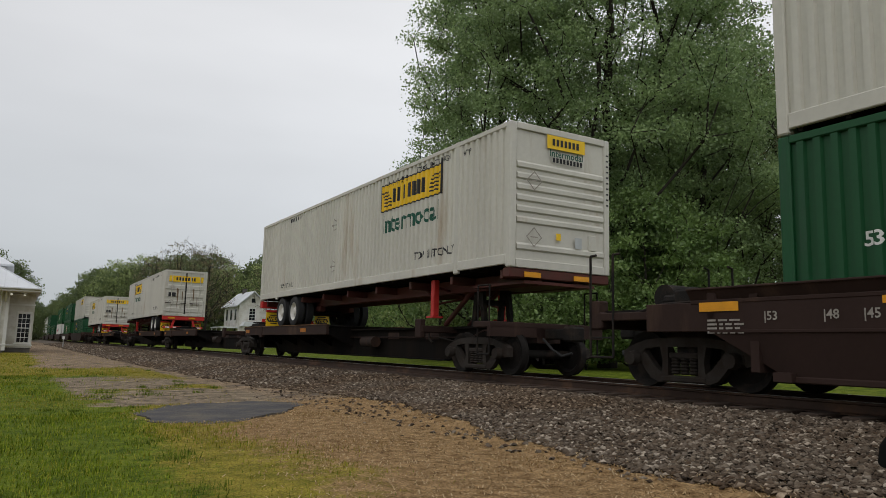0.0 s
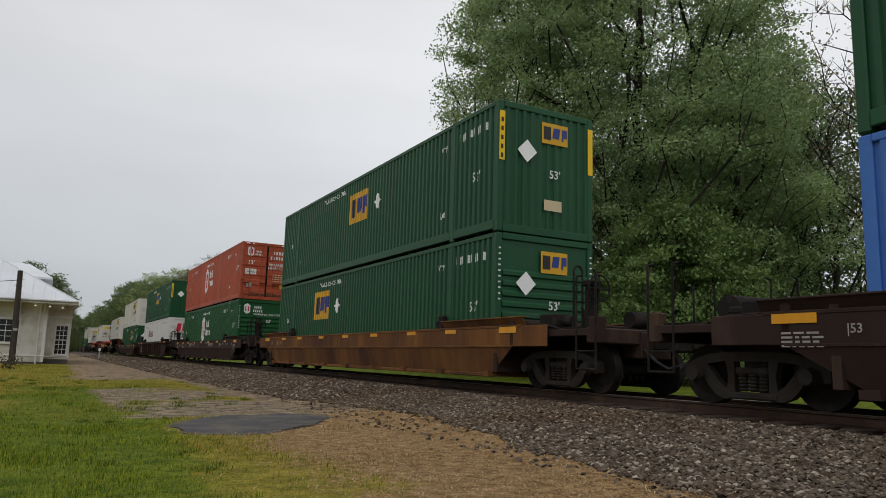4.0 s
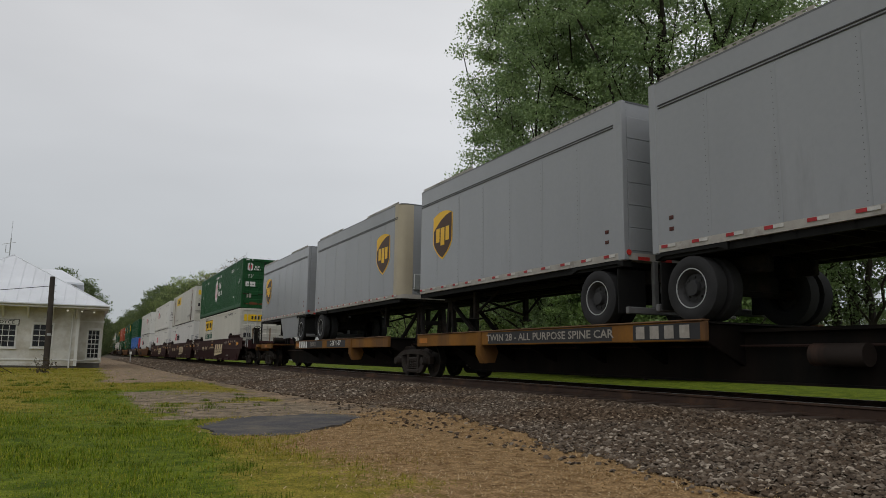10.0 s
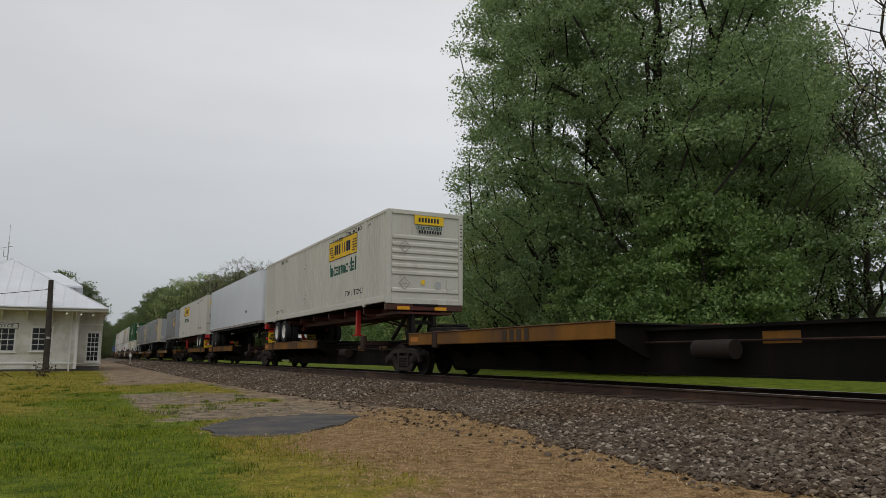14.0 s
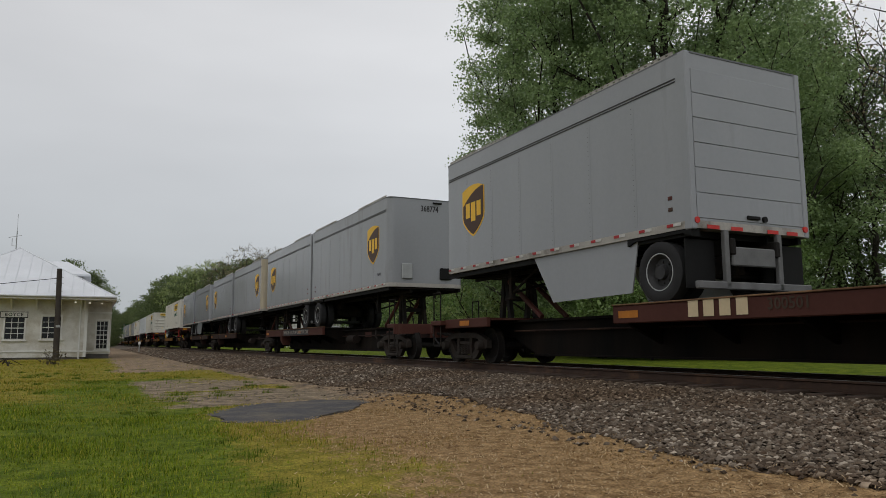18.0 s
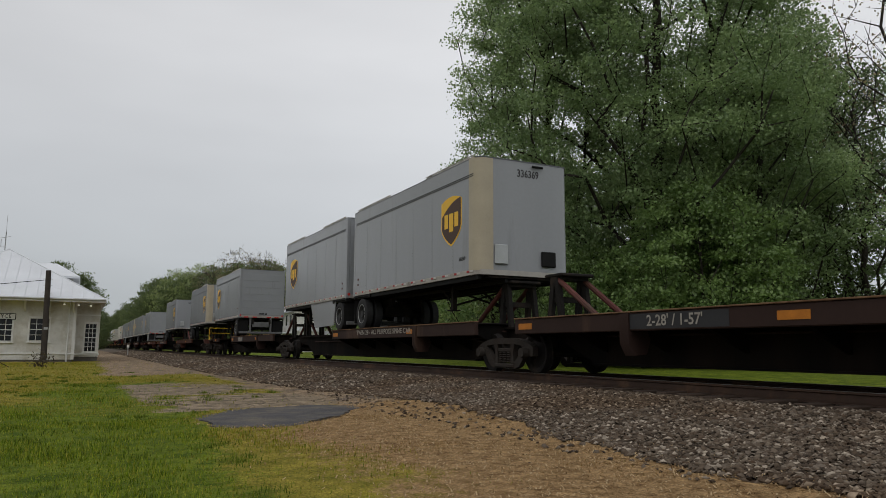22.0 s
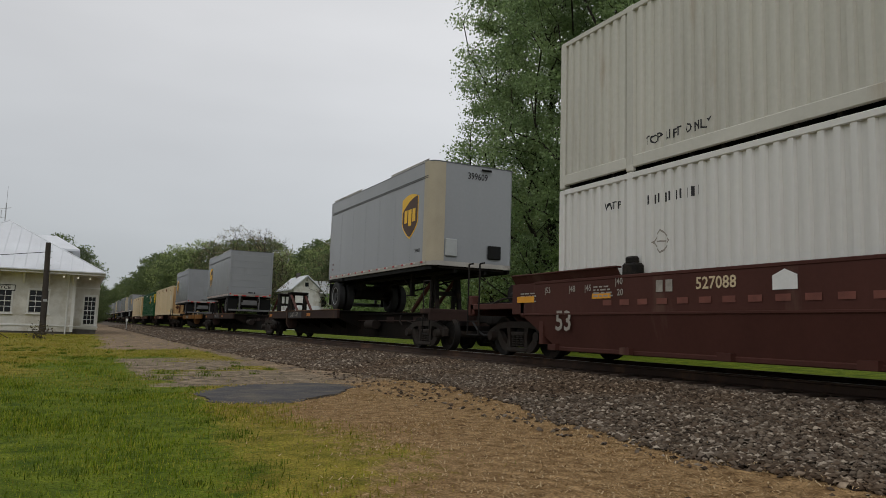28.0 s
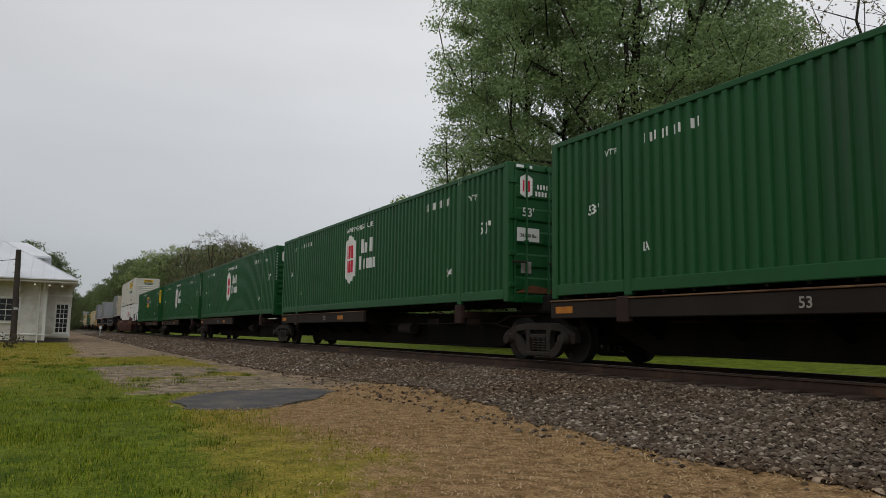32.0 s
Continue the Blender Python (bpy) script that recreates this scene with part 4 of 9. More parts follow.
part("mast", Shape().cyl((0, 0, 0), (0, 0, 1.55), 0.035, 8).cyl((0, 0, 1.5), (0, 0, 2.8), 0.012, 6).mesh("mast", GALV), mast)
part("arm", Shape().cyl((-0.5, 0, 1.05), (0.3, 0, 1.25), 0.022, 6).cyl((-0.27, 0, 0.45), (-0.27, 0, 1.0), 0.02, 6).cyl((-0.27, 0, 0.47), (0, 0, 0.47), 0.015, 6).mesh("arm", GALV), mast)

# ---- white frame house beyond the track ----
def make_house():
    h = thing("house", "white two-storey frame house with a gabled roof", "house", at=(30.0, 112.0, ground_z(31, 112)))
    holes = [(1.6, 2.5, 4.2, 6.0), (1.8, 2.3, 7.0, 7.5)]
    part("wall", wall_with_holes(0, 4.3, 0, 6.6, 0, 0.25, holes[:1]).mesh("wall", CLAPBOARD), h)
    part("gable", Shape().prism([(0, 6.6), (4.3, 6.6), (2.15, 8.5)], 1, 0, 0.25).mesh("gable", CLAPBOARD), h)
    part("wall", Shape().box(0, 0.25, 0.25, 9.0, 0, 6.6).mesh("wall", CLAPBOARD), h)
    part("wall", Shape().box(4.05, 4.3, 0.25, 9.0, 0, 6.6).mesh("wall", CLAPBOARD), h)
    part("wall", Shape().box(0.25, 4.05, 8.75, 9.0, 0, 6.6).mesh("wall", CLAPBOARD), h)
    part("roof", Shape().prism([(-0.5, 6.25), (2.15, 8.6), (4.8, 6.25), (4.8, 6.42), (2.15, 8.8), (-0.5, 6.42)], 1, -0.4, 9.4).mesh("roof", METAL_ROOF), h)
    part("chimney", Shape().box(1.8, 2.4, 5.0, 5.6, 8.3, 9.4).mesh("chimney", FOUND), h)
    sash_window(h, 1.6, 2.5, 4.2, 6.0, 0.0, 2, 4)
    part("attic_window", Shape().box(1.85, 2.4, -0.03, 0.02, 6.95, 7.6).mesh("attic_window", GLASS_DARK), h)
    for yy in (1.6, 4.2, 6.8):
        part("side_window", Shape().box(-0.03, 0.02, yy, yy + 0.9, 4.2, 5.9).mesh("side_window", GLASS_DARK), h, label="dark side window")
    part("side_window", Shape().box(-0.03, 0.02, 1.6, 2.5, 1.2, 2.9).mesh("side_window", GLASS_DARK), h)
    bay = part("bay", Shape().box(0.3, 4.0, -1.6, 0, 0, 3.2).mesh("bay", CLAPBOARD), h)
    part("bay_roof", Shape().prism([(0.1, 3.2), (4.2, 3.2), (3.7, 3.9), (0.6, 3.9)], 1, -1.8, 0).mesh("bay_roof", METAL_ROOF), bay)
    for xx in (0.7, 2.6):
        part("bay_window", Shape().box(xx, xx + 0.95, -1.63, -1.58, 0.9, 2.7).mesh("bay_window", GLASS_DARK), bay, label="dark bay window")
    wing = part("wing", Shape().box(4.3, 9.4, 2.5, 8, 0, 6.1).mesh("wing", CLAPBOARD), h)
    part("wing_roof", Shape().prism([(2.0, 6.0), (5.25, 8.1), (8.5, 6.0), (8.5, 6.16), (5.25, 8.3), (2.0, 6.16)], 0, 3.2, 9.7).mesh("wing_roof", METAL_ROOF), wing)
    for xx in (5.4, 7.6):
        part("wing_window", Shape().box(xx, xx + 0.85, 2.44, 2.5, 3.9, 5.5).mesh("wing_window", GLASS_DARK), wing, label="dark wing window")
    part("wing_porch_roof", Shape().prism([(0.6, 2.9), (2.5, 3.5), (2.5, 3.35), (0.6, 2.75)], 0, 4.4, 9.6).mesh("wing_porch_roof", METAL_ROOF), wing)
    for xx in (5.9, 7.6, 9.3):
        part("wing_porch_post", Shape().box(xx - 0.08, xx + 0.08, 0.75, 0.9, 0, 2.85).mesh("wing_porch_post", TRIM_WHITE), wing)
    part("porch_roof", Shape().box(-2.6, 0, 0.5, 7, 2.9, 3.1).mesh("porch_roof", METAL_ROOF), h)
    for yy in (0.7, 3.7, 6.8):
        part("porch_post", Shape().box(-2.45, -2.3, yy, yy + 0.15, 0, 2.9).mesh("porch_post", TRIM_WHITE), h)


make_house()

# ---- small things on the lawn ----
BIN_BLACK = material("matte_black_plastic", (0.006, 0.006, 0.006), 0.9, vary=0.2, gloss=0.03)
bin_ = thing("rubbish_bin", "black plastic bin with a domed lid", "bin", at=(1.885, 0.72, 0.0))
part("body", Shape().lathe([(0.0, 0.0), (0.0, 0.2), (0.74, 0.245), (0.76, 0.26), (0.78, 0.26)], False, 28).mesh("body", BIN_BLACK), bin_)
part("lid", Shape().lathe([(0.76, 0.27), (0.80, 0.265), (0.87, 0.22), (0.93, 0.14), (0.96, 0.05), (0.962, 0.0)], False, 28).mesh("lid", BIN_BLACK), bin_)

rs_ = random.Random(8)
brush = thing("brush_pile", "heap of dark dead branches on the lawn", "brush pile", at=(-4.2, 39.0, 0.0))
for i in range(16):
    a, l = rs_.uniform(0, 3.14), rs_.uniform(0.5, 1.2)
    x, y = rs_.uniform(-0.7, 0.9), rs_.uniform(-0.3, 0.3)
    part("branch", Shape().pipe([(x - l / 2 * math.cos(a), y - 0.2 * math.sin(a), rs_.uniform(0, 0.1)), (x, y, rs_.uniform(0.1, 0.32)), (x + l / 2 * math.cos(a), y + 0.2 * math.sin(a), rs_.uniform(0.05, 0.4))], rs_.uniform(0.015, 0.04), 5).mesh("branch", BARK), brush)
DEAD_LEAF = leaf_material("dead_brown_leaves", (0.035, 0.028, 0.018), (0.12, 0.095, 0.05))
weed = thing("weed_clump", "brown dead weed clump by the pole", "weeds", at=(-1.6, 39.5, 0.0))
g_ = np.random.default_rng(4)
at_ = g_.normal(0, 1, (260, 3)) * np.array([0.24, 0.2, 0.2]) + np.array([0, 0, 0.3])
at_[:, 2] = np.abs(at_[:, 2])
ax_ = g_.normal(0, 1, (260, 3)) * 0.045
bx_ = g_.normal(0, 1, (260, 3)) * 0.02
part("leaves", leaf_mesh(np.stack([at_ - ax_, at_ + bx_, at_ + ax_, at_ - bx_], 1).reshape(-1, 3), DEAD_LEAF), weed)
post = thing("track_marker", "small white trackside marker post", "marker post", at=(4.9, 88.0, 0.0))
part("stake", Shape().box(-0.05, 0.05, -0.05, 0.05, -0.2, 1.2, 0.01).mesh("stake", GALV), post)
part("plate", Shape().box(-0.12, 0.12, -0.07, -0.05, 0.9, 1.2, 0.01).mesh("plate", TRIM_WHITE), post)


# ---- lettering and painted signs ----
PITCH, FOLD = 0.215, 0.043


def corr(y):
    """How deep the folded wall lies behind its outer face."""
    q = (y / PITCH) % 1.0
    if q < 0.40:
        return 0.0
    if q < 0.50:
        return -FOLD * (q - 0.40) / 0.10
    if q < 0.90:
        return -FOLD
    return -FOLD * (1.0 - q) / 0.10


def word_mesh(body, size, mat, spacing=1.0, width=1.0):
    """Flat letters in the x, y plane, centred."""
    cu = bpy.data.curves.new("lettering", "FONT")
    cu.body, cu.size, cu.align_x, cu.align_y = body, size, "CENTER", "CENTER"
    cu.space_character, cu.space_line, cu.resolution_u, cu.offset = spacing, 0.85, 2, 0.018 * size
    ob = bpy.data.objects.new("lettering", cu)
    scene.collection.objects.link(ob)
    me = bpy.data.meshes.new_from_object(ob)
    bpy.data.objects.remove(ob)
    bpy.data.curves.remove(cu)
    if width != 1.0:
        me.transform(Matrix.Diagonal((width, 1, 1, 1)))
    me.materials.clear()
    me.materials.append(mat)
    return me


def flat_mesh(polys, mat):
    s = Shape()
    for p in polys:
        s.add([(x, y, 0) for x, y in p], [tuple(range(len(p)))])
    return s.mesh("painted_sign", mat, smooth=False)


def rect(x0, x1, y0, y1, slant=0.0):
    return [(x0 + slant * y0, y0), (x1 + slant * y0, y0), (x1 + slant * y1, y1), (x0 + slant * y1, y1)]


def bars(heights, w, gap, slant=0.0, low=0.0):
    """A row of upright bars that stands for a trade name."""
    out, x = [], 0.0
    for h in heights:
        out.append(rect(x, x + w, low, low + h, slant))
        x += w + gap
    return [[(px - x / 2, py) for px, py in p] for p in out]


def fold_on(me, y_mid):
    """Bends a flat sign onto the folded wall: its x runs along -y of the wall."""
    bm = bmesh.new()
    bm.from_mesh(me)
    xs = [v.co.x for v in bm.verts]
    lo, hi = y_mid - max(xs), y_mid - min(xs)
    k = math.floor(lo / PITCH)
    while k * PITCH < hi:
        for q in (0.0, 0.40, 0.50, 0.90):
            y = (k + q) * PITCH
            if lo < y < hi:
                bmesh.ops.bisect_plane(bm, geom=bm.verts[:] + bm.edges[:] + bm.faces[:], plane_co=(y_mid - y, 0, 0), plane_no=(1, 0, 0))
        k += 1
    for v in bm.verts:
        v.co.z += corr(y_mid - v.co.x)
    bm.to_mesh(me)
    bm.free()
    return me


SIDE = Matrix(((0, 0, -1, 0), (-1, 0, 0, 0), (0, 1, 0, 0), (0, 0, 0, 1)))
END = Matrix(((1, 0, 0, 0), (0, 0, -1, 0), (0, 1, 0, 0), (0, 0, 0, 1)))


def paint_side(parent, key, make, x, y, z, folded, label="", name="painted_sign", lift=0.004):
    """A sign on the wall that faces -x, at y, z; lift: how proud of the wall."""
    me = kept((key, round(y % PITCH, 3) if folded else 0, folded), lambda: fold_on(make(), y) if folded else make())
    return part(name, me, parent, Matrix.Translation((x - lift, y, z)) @ SIDE, label)


def paint_end(parent, key, make, x, y, z, label="", name="painted_sign", lift=0.004):
    return part(name, kept((key, "end"), make), parent, Matrix.Translation((x, y - lift, z)) @ END, label)


def shield(w, h, inset=0.0):
    """An upright shield: a gently arched head, straight sides and a rounded point."""
    a, top = w / 2 - inset, 0.5 * h - inset
    pts = [(-a + 2 * a * i / 8, top - 0.09 * h * (2 * i / 8 - 1) ** 2) for i in range(9)]
    for i in range(9):
        t = i / 8
        pts.append((a * math.cos(t * math.pi / 2) ** 0.8, -0.10 * h - (0.4 * h - 1.2 * inset) * t ** 1.15))
    return pts + [(-x, y) for x, y in pts[-2:8:-1]]


def swoosh(w, h, inset):
    """The dark field of the shield, below a gold sweep in its upper corner."""
    low = [p for p in shield(w, h, inset) if p[1] < 0]
    a = w / 2 - inset
    return [(-a + 2 * a * i / 8, 0.12 * h + (0.34 * h - inset) * (1 - (1 - i / 8) ** 2)) for i in range(9)] + low


HEX = [(0, 0.78), (0.46, 0.5), (0.46, -0.5), (0, -0.78), (-0.46, -0.5), (-0.46, 0.5)]
DIAMOND = [(0, 0.2), (0.2, 0), (0, -0.2), (-0.2, 0)]
DIAMOND_FRAME = [[DIAMOND[i], DIAMOND[(i + 1) % 4], tuple(0.84 * c for c in DIAMOND[(i + 1) % 4]), tuple(0.84 * c for c in DIAMOND[i])] for i in range(4)] + [rect(-0.09, 0.09, -0.012, 0.012)]


# ---- shipping containers, 53 feet long: origin in the middle of the base ----
LEN, WID, HGT = 16.15, 2.59, 2.90
POST = LEN / 2 - 1.98


def side_sheet(mat, sign, smooth_wall=False):
    s = Shape()
    x = sign * (WID / 2 - 0.012)
    z0, z1 = 0.26, HGT - 0.09
    ys = []
    k = math.floor(-LEN / 2 / PITCH)
    while k * PITCH < LEN / 2:
        ys += [(k + q) * PITCH for q in (0.0, 0.40, 0.50, 0.90)]
        k += 1
    ys = [-LEN / 2 + 0.08] + [y for y in ys if abs(y) < LEN / 2 - 0.08] + [LEN / 2 - 0.08]
    pts, fs = [], []
    for y in ys:
        d = 0.0 if smooth_wall else corr(y)
        pts += [(x + sign * d, y, z0), (x + sign * d, y, z1)]
    for i in range(len(ys) - 1):
        fs.append((2 * i, 2 * i + 2, 2 * i + 3, 2 * i + 1) if sign < 0 else (2 * i, 2 * i + 1, 2 * i + 3, 2 * i + 2))
    s.add(pts, fs)
    return s.mesh("side_panel", mat, smooth=False, fix=False)


def make_container(style, paint, near="panel", label="", signs=(), smooth_wall=False, end_paint=None):
    """near: what closes the end at -y, 'door' or 'panel'."""
    mat = PAINT[paint]
    emat = PAINT[end_paint or paint]
    if FAR:
        return far_container(mat, paint, near, label, signs)
    box = thing("shipping_container", label, "container", "containers on the train")
    k = style if isinstance(style, str) else paint

    def one(key, build, m=mat):
        return kept((key, m.name), lambda: build().mesh(key, m))
    for sx in (-1, 1):
        part("side_panel", kept(("side", paint, sx, smooth_wall), lambda: side_sheet(mat, sx, smooth_wall)), box)
        x0, x1 = sorted((sx * (WID / 2 - 0.07), sx * WID / 2))
        part("top_rail", one("top_rail%d" % sx, lambda: Shape().box(x0, x1, -LEN / 2 + 0.16, LEN / 2 - 0.16, HGT - 0.10, HGT, 0.012)), box)
        part("bottom_rail", one("bottom_rail%d" % sx, lambda: Shape().box(x0, x1, -POST + 0.08, POST - 0.08, 0.06, 0.26, 0.012)), box)
        for sy in (-1, 1):
            ya, yb = sorted((sy * (POST + 0.08), sy * (LEN / 2 - 0.16)))
            part("bottom_rail", one("short_rail%d%d" % (sx, sy), lambda: Shape().box(x0, x1, ya, yb, 0.06, 0.26, 0.012)), box)
            part("lifting_post", one("lift_post%d%d" % (sx, sy), lambda: Shape().box(min(x0, x1) - (0.004 if sx < 0 else 0), max(x0, x1) + (0.004 if sx > 0 else 0), sy * POST - 0.075, sy * POST + 0.075, 0.0, HGT + 0.005, 0.012)), box)
            part("corner_casting", one("lift_fit%d%d" % (sx, sy), lambda: Shape().box(x0 - 0.006, x1 + 0.006, sy * POST - 0.09, sy * POST + 0.09, HGT - 0.12, HGT + 0.012, 0.02).box(x0 - 0.006, x1 + 0.006, sy * POST - 0.09, sy * POST + 0.09, -0.005, 0.12, 0.02)), box)
            yc, yd = sorted((sy * LEN / 2, sy * (LEN / 2 - 0.16)))
            xc, xd = sorted((sx * WID / 2, sx * (WID / 2 - 0.15)))
            part("corner_post", one("corner_post%d%d" % (sx, sy), lambda: Shape().box(xc, xd, yc, yd, 0, HGT, 0.02)), box)
    part("roof", one("roof", lambda: Shape().box(-WID / 2 + 0.06, WID / 2 - 0.06, -LEN / 2 + 0.04, LEN / 2 - 0.04, HGT - 0.05, HGT - 0.02)), box)
    part("floor_frame", kept("floor_frame", lambda: floor_frame().mesh("floor_frame", STEEL_DARK)), box)
    part("end_panel", one("far_end", lambda: Shape().box(-WID / 2 + 0.14, WID / 2 - 0.14, LEN / 2 - 0.07, LEN / 2 - 0.04, 0.05, HGT - 0.03)), box)
    y = -LEN / 2
    part("end_sill", one("sill", lambda: Shape().box(-WID / 2 + 0.15, WID / 2 - 0.15, y, y + 0.12, 0.0, 0.17, 0.012)), box)
    part("end_header", one("header", lambda: Shape().box(-WID / 2 + 0.15, WID / 2 - 0.15, y, y + 0.12, HGT - 0.14, HGT, 0.012)), box)
    if near == "panel":
        panel = part("end_panel", kept(("flat_end", emat.name), lambda: Shape().box(-WID / 2 + 0.13, WID / 2 - 0.13, y + 0.045, y + 0.075, 0.15, HGT - 0.12).mesh("end_panel", emat)), box)
        for z in RIBS:
            part("end_rib", kept(("end_rib", emat.name), lambda: Shape().prism([(y + 0.045, -0.075), (y + 0.005, -0.045), (y + 0.005, 0.03), (y + 0.045, 0.075)], 0, -WID / 2 + 0.17, WID / 2 - 0.17).mesh("end_rib", emat)), panel, (0, 0, z))
        part("document_plate", kept(("docplate", emat.name), lambda: Shape().box(0.72, 0.92, y + 0.01, y + 0.05, 0.48, 0.80, 0.01).mesh("document_plate", emat)), panel)
    elif near == "folds":
        part("end_panel", kept(("folds", emat.name), lambda: fold_end().mesh("end_panel", emat, smooth=False)), box)
    else:
        for sx in (-1, 1):
            door = part("door", kept(("leaf", sx, emat.name), lambda: door_leaf(sx).mesh("door", emat)), box)
            for xr in (0.30, 0.86):
                part("lock_rod", kept(("rod", sx, xr, emat.name), lambda: Shape().cyl((sx * xr, y - 0.035, 0.02), (sx * xr, y - 0.035, HGT - 0.02), 0.022, 8)
                     .box(sx * xr - 0.05, sx * xr + 0.05, y - 0.065, y + 0.0, HGT - 0.12, HGT - 0.03).box(sx * xr - 0.05, sx * xr + 0.05, y - 0.065, y, 0.03, 0.12)
                     .box(sx * xr - 0.04, sx * xr + 0.04, y - 0.06, y + 0.01, 1.2, 1.28).mesh("lock_rod", emat)), door)
                part("door_handle", kept(("hdl", sx, xr), lambda: Shape().box(sx * xr - 0.02, sx * xr + 0.36 * (1 if xr < 0.5 else -1) , y - 0.075, y - 0.05, 0.80, 0.84, 0.006).mesh("door_handle", STEEL_BROWN)), door)
            for zz in (0.35, 1.0, 1.75, 2.5):
                part("hinge", kept(("hinge", sx, zz, emat.name), lambda: Shape().box(min(sx * 1.10, sx * 1.27), max(sx * 1.10, sx * 1.27), y - 0.03, y + 0.0, zz - 0.045, zz + 0.045, 0.008).mesh("hinge", emat)), door)
            part("door_seal", kept(("seal", sx), lambda: Shape().box(min(sx * 0.012, sx * 0.04), max(sx * 0.012, sx * 0.04), y - 0.012, y + 0.03, 0.16, HGT - 0.14).mesh("door_seal", BLACK)), door)
    for fn in signs:
        fn(box, not smooth_wall)
    return box


FAR = False


def far_container(mat, paint, near, label, signs):
    """A container that only shows far off: fewer, larger parts."""
    box = thing("shipping_container", label, "container", "containers on the train")
    for sx in (-1, 1):
        part("side_panel", kept(("side", paint, sx, False), lambda: side_sheet(mat, sx, False)), box)

    def frame_mesh():
        s = Shape().box(-WID / 2 + 0.06, WID / 2 - 0.06, -LEN / 2 + 0.04, LEN / 2 - 0.04, HGT - 0.05, HGT - 0.02).box(-WID / 2 + 0.06, WID / 2 - 0.06, LEN / 2 - 0.07, LEN / 2 - 0.04, 0.05, HGT - 0.03)
        for sx in (-1, 1):
            x0, x1 = sorted((sx * (WID / 2 - 0.07), sx * WID / 2))
            s.box(x0, x1, -LEN / 2, LEN / 2, HGT - 0.1, HGT).box(x0, x1, -LEN / 2, LEN / 2, 0.0, 0.26)
            for y in (-LEN / 2 + 0.08, -POST, POST, LEN / 2 - 0.08):
                s.box(x0 - 0.003, x1 + 0.003, y - 0.08, y + 0.08, 0, HGT)
        return s
    part("frame", kept(("farframe", paint), lambda: frame_mesh().mesh("frame", mat)), box)
    if near == "door":
        for sx in (-1, 1):
            part("door", kept(("leaf", sx, mat.name), lambda: door_leaf(sx).mesh("door", mat)), box)
    else:
        part("end_panel", kept(("ribs", mat.name), lambda: rib_end().mesh("end_panel", mat)), box)
    for fn in signs[:3]:
        fn(box, True)
    return box


def floor_frame():
    s = Shape().box(-WID / 2 + 0.07, WID / 2 - 0.07, -LEN / 2 + 0.1, LEN / 2 - 0.1, 0.12, 0.2)
    for i in range(27):
        yy = -7.8 + i * 0.6
        s.box(-WID / 2 + 0.07, WID / 2 - 0.07, yy - 0.03, yy + 0.03, 0.02, 0.12)
    return s


RIBS = (0.42, 0.95, 1.17, 1.39, 1.61, 1.83, 2.05)


def rib_end():
    """A front wall with pressed horizontal ribs."""
    y = -LEN / 2
    s = Shape().box(-WID / 2 + 0.13, WID / 2 - 0.13, y + 0.045, y + 0.075, 0.15, HGT - 0.12)
    for z in RIBS:
        s.prism([(y + 0.045, z - 0.075), (y + 0.005, z - 0.045), (y + 0.005, z + 0.03), (y + 0.045, z + 0.075)], 0, -WID / 2 + 0.17, WID / 2 - 0.17)
    s.box(0.72, 0.92, y + 0.01, y + 0.05, 0.48, 0.80, 0.01)
    s.box(-0.35, 0.05, y + 0.015, y + 0.05, 2.52, 2.58, 0.01)
    return s


def fold_end():
    y, s, pts, fs = -LEN / 2, Shape(), [], []
    n = 0
    x = -WID / 2 + 0.14
    while x < WID / 2 - 0.14:
        d = corr(x) * 0.9 - 0.012
        pts += [(x, y - d, 0.16), (x, y - d, HGT - 0.13)]
        n += 1
        x += 0.0232
    for i in range(n - 1):
        fs.append((2 * i, 2 * i + 2, 2 * i + 3, 2 * i + 1))
    return s.add(pts, fs)


def door_leaf(sx):
    y = -LEN / 2
    a, b = sorted((sx * 0.015, sx * (WID / 2 - 0.155)))
    s = Shape().box(a, b, y + 0.035, y + 0.07, 0.17, HGT - 0.14)
    for z in (0.38, 0.86, 1.34, 1.82, 2.3):
        s.prism([(y + 0.035, z - 0.15), (y + 0.004, z - 0.11), (y + 0.004, z + 0.11), (y + 0.035, z + 0.15)], 0, a + 0.06, b - 0.06)
    s.box(a, a + 0.06, y + 0.0, y + 0.04, 0.17, HGT - 0.14, 0.006).box(b - 0.06, b, y, y + 0.04, 0.17, HGT - 0.14, 0.006)
    return s


# signs of each line of containers
XS, YE = -WID / 2, -LEN / 2


def text_side(body, size, mat, y, z, label="", width=1.0):
    return lambda box, f: paint_side(box, ("t", body, size, mat.name, round(y, 2)), lambda: word_mesh(body, size, mat, width=width), XS + 0.012, y, z, f, label, "lettering")


def text_end(body, size, mat, x, z, label="", width=1.0):
    return lambda box, f: paint_end(box, ("t", body, size, mat.name), lambda: word_mesh(body, size, mat, width=width), x, YE, z, label, "lettering", 0.012)


def sign_side(key, polys, mat, y, z, label="", lift=0.004):
    return lambda box, f: paint_side(box, (key, mat.name, round(y, 2)), lambda: flat_mesh(polys, mat), XS + 0.012, y, z, f, label, lift=lift)


def sign_end(key, polys, mat, x, z, label="", lift=0.006):
    return lambda box, f: paint_end(box, (key, mat.name), lambda: flat_mesh(polys, mat), x, YE, z, label, lift=lift)


def placards(mat, spots):
    return [sign_side("placard", DIAMOND_FRAME, mat, y, z, "diamond placard frame") for y, z in spots]


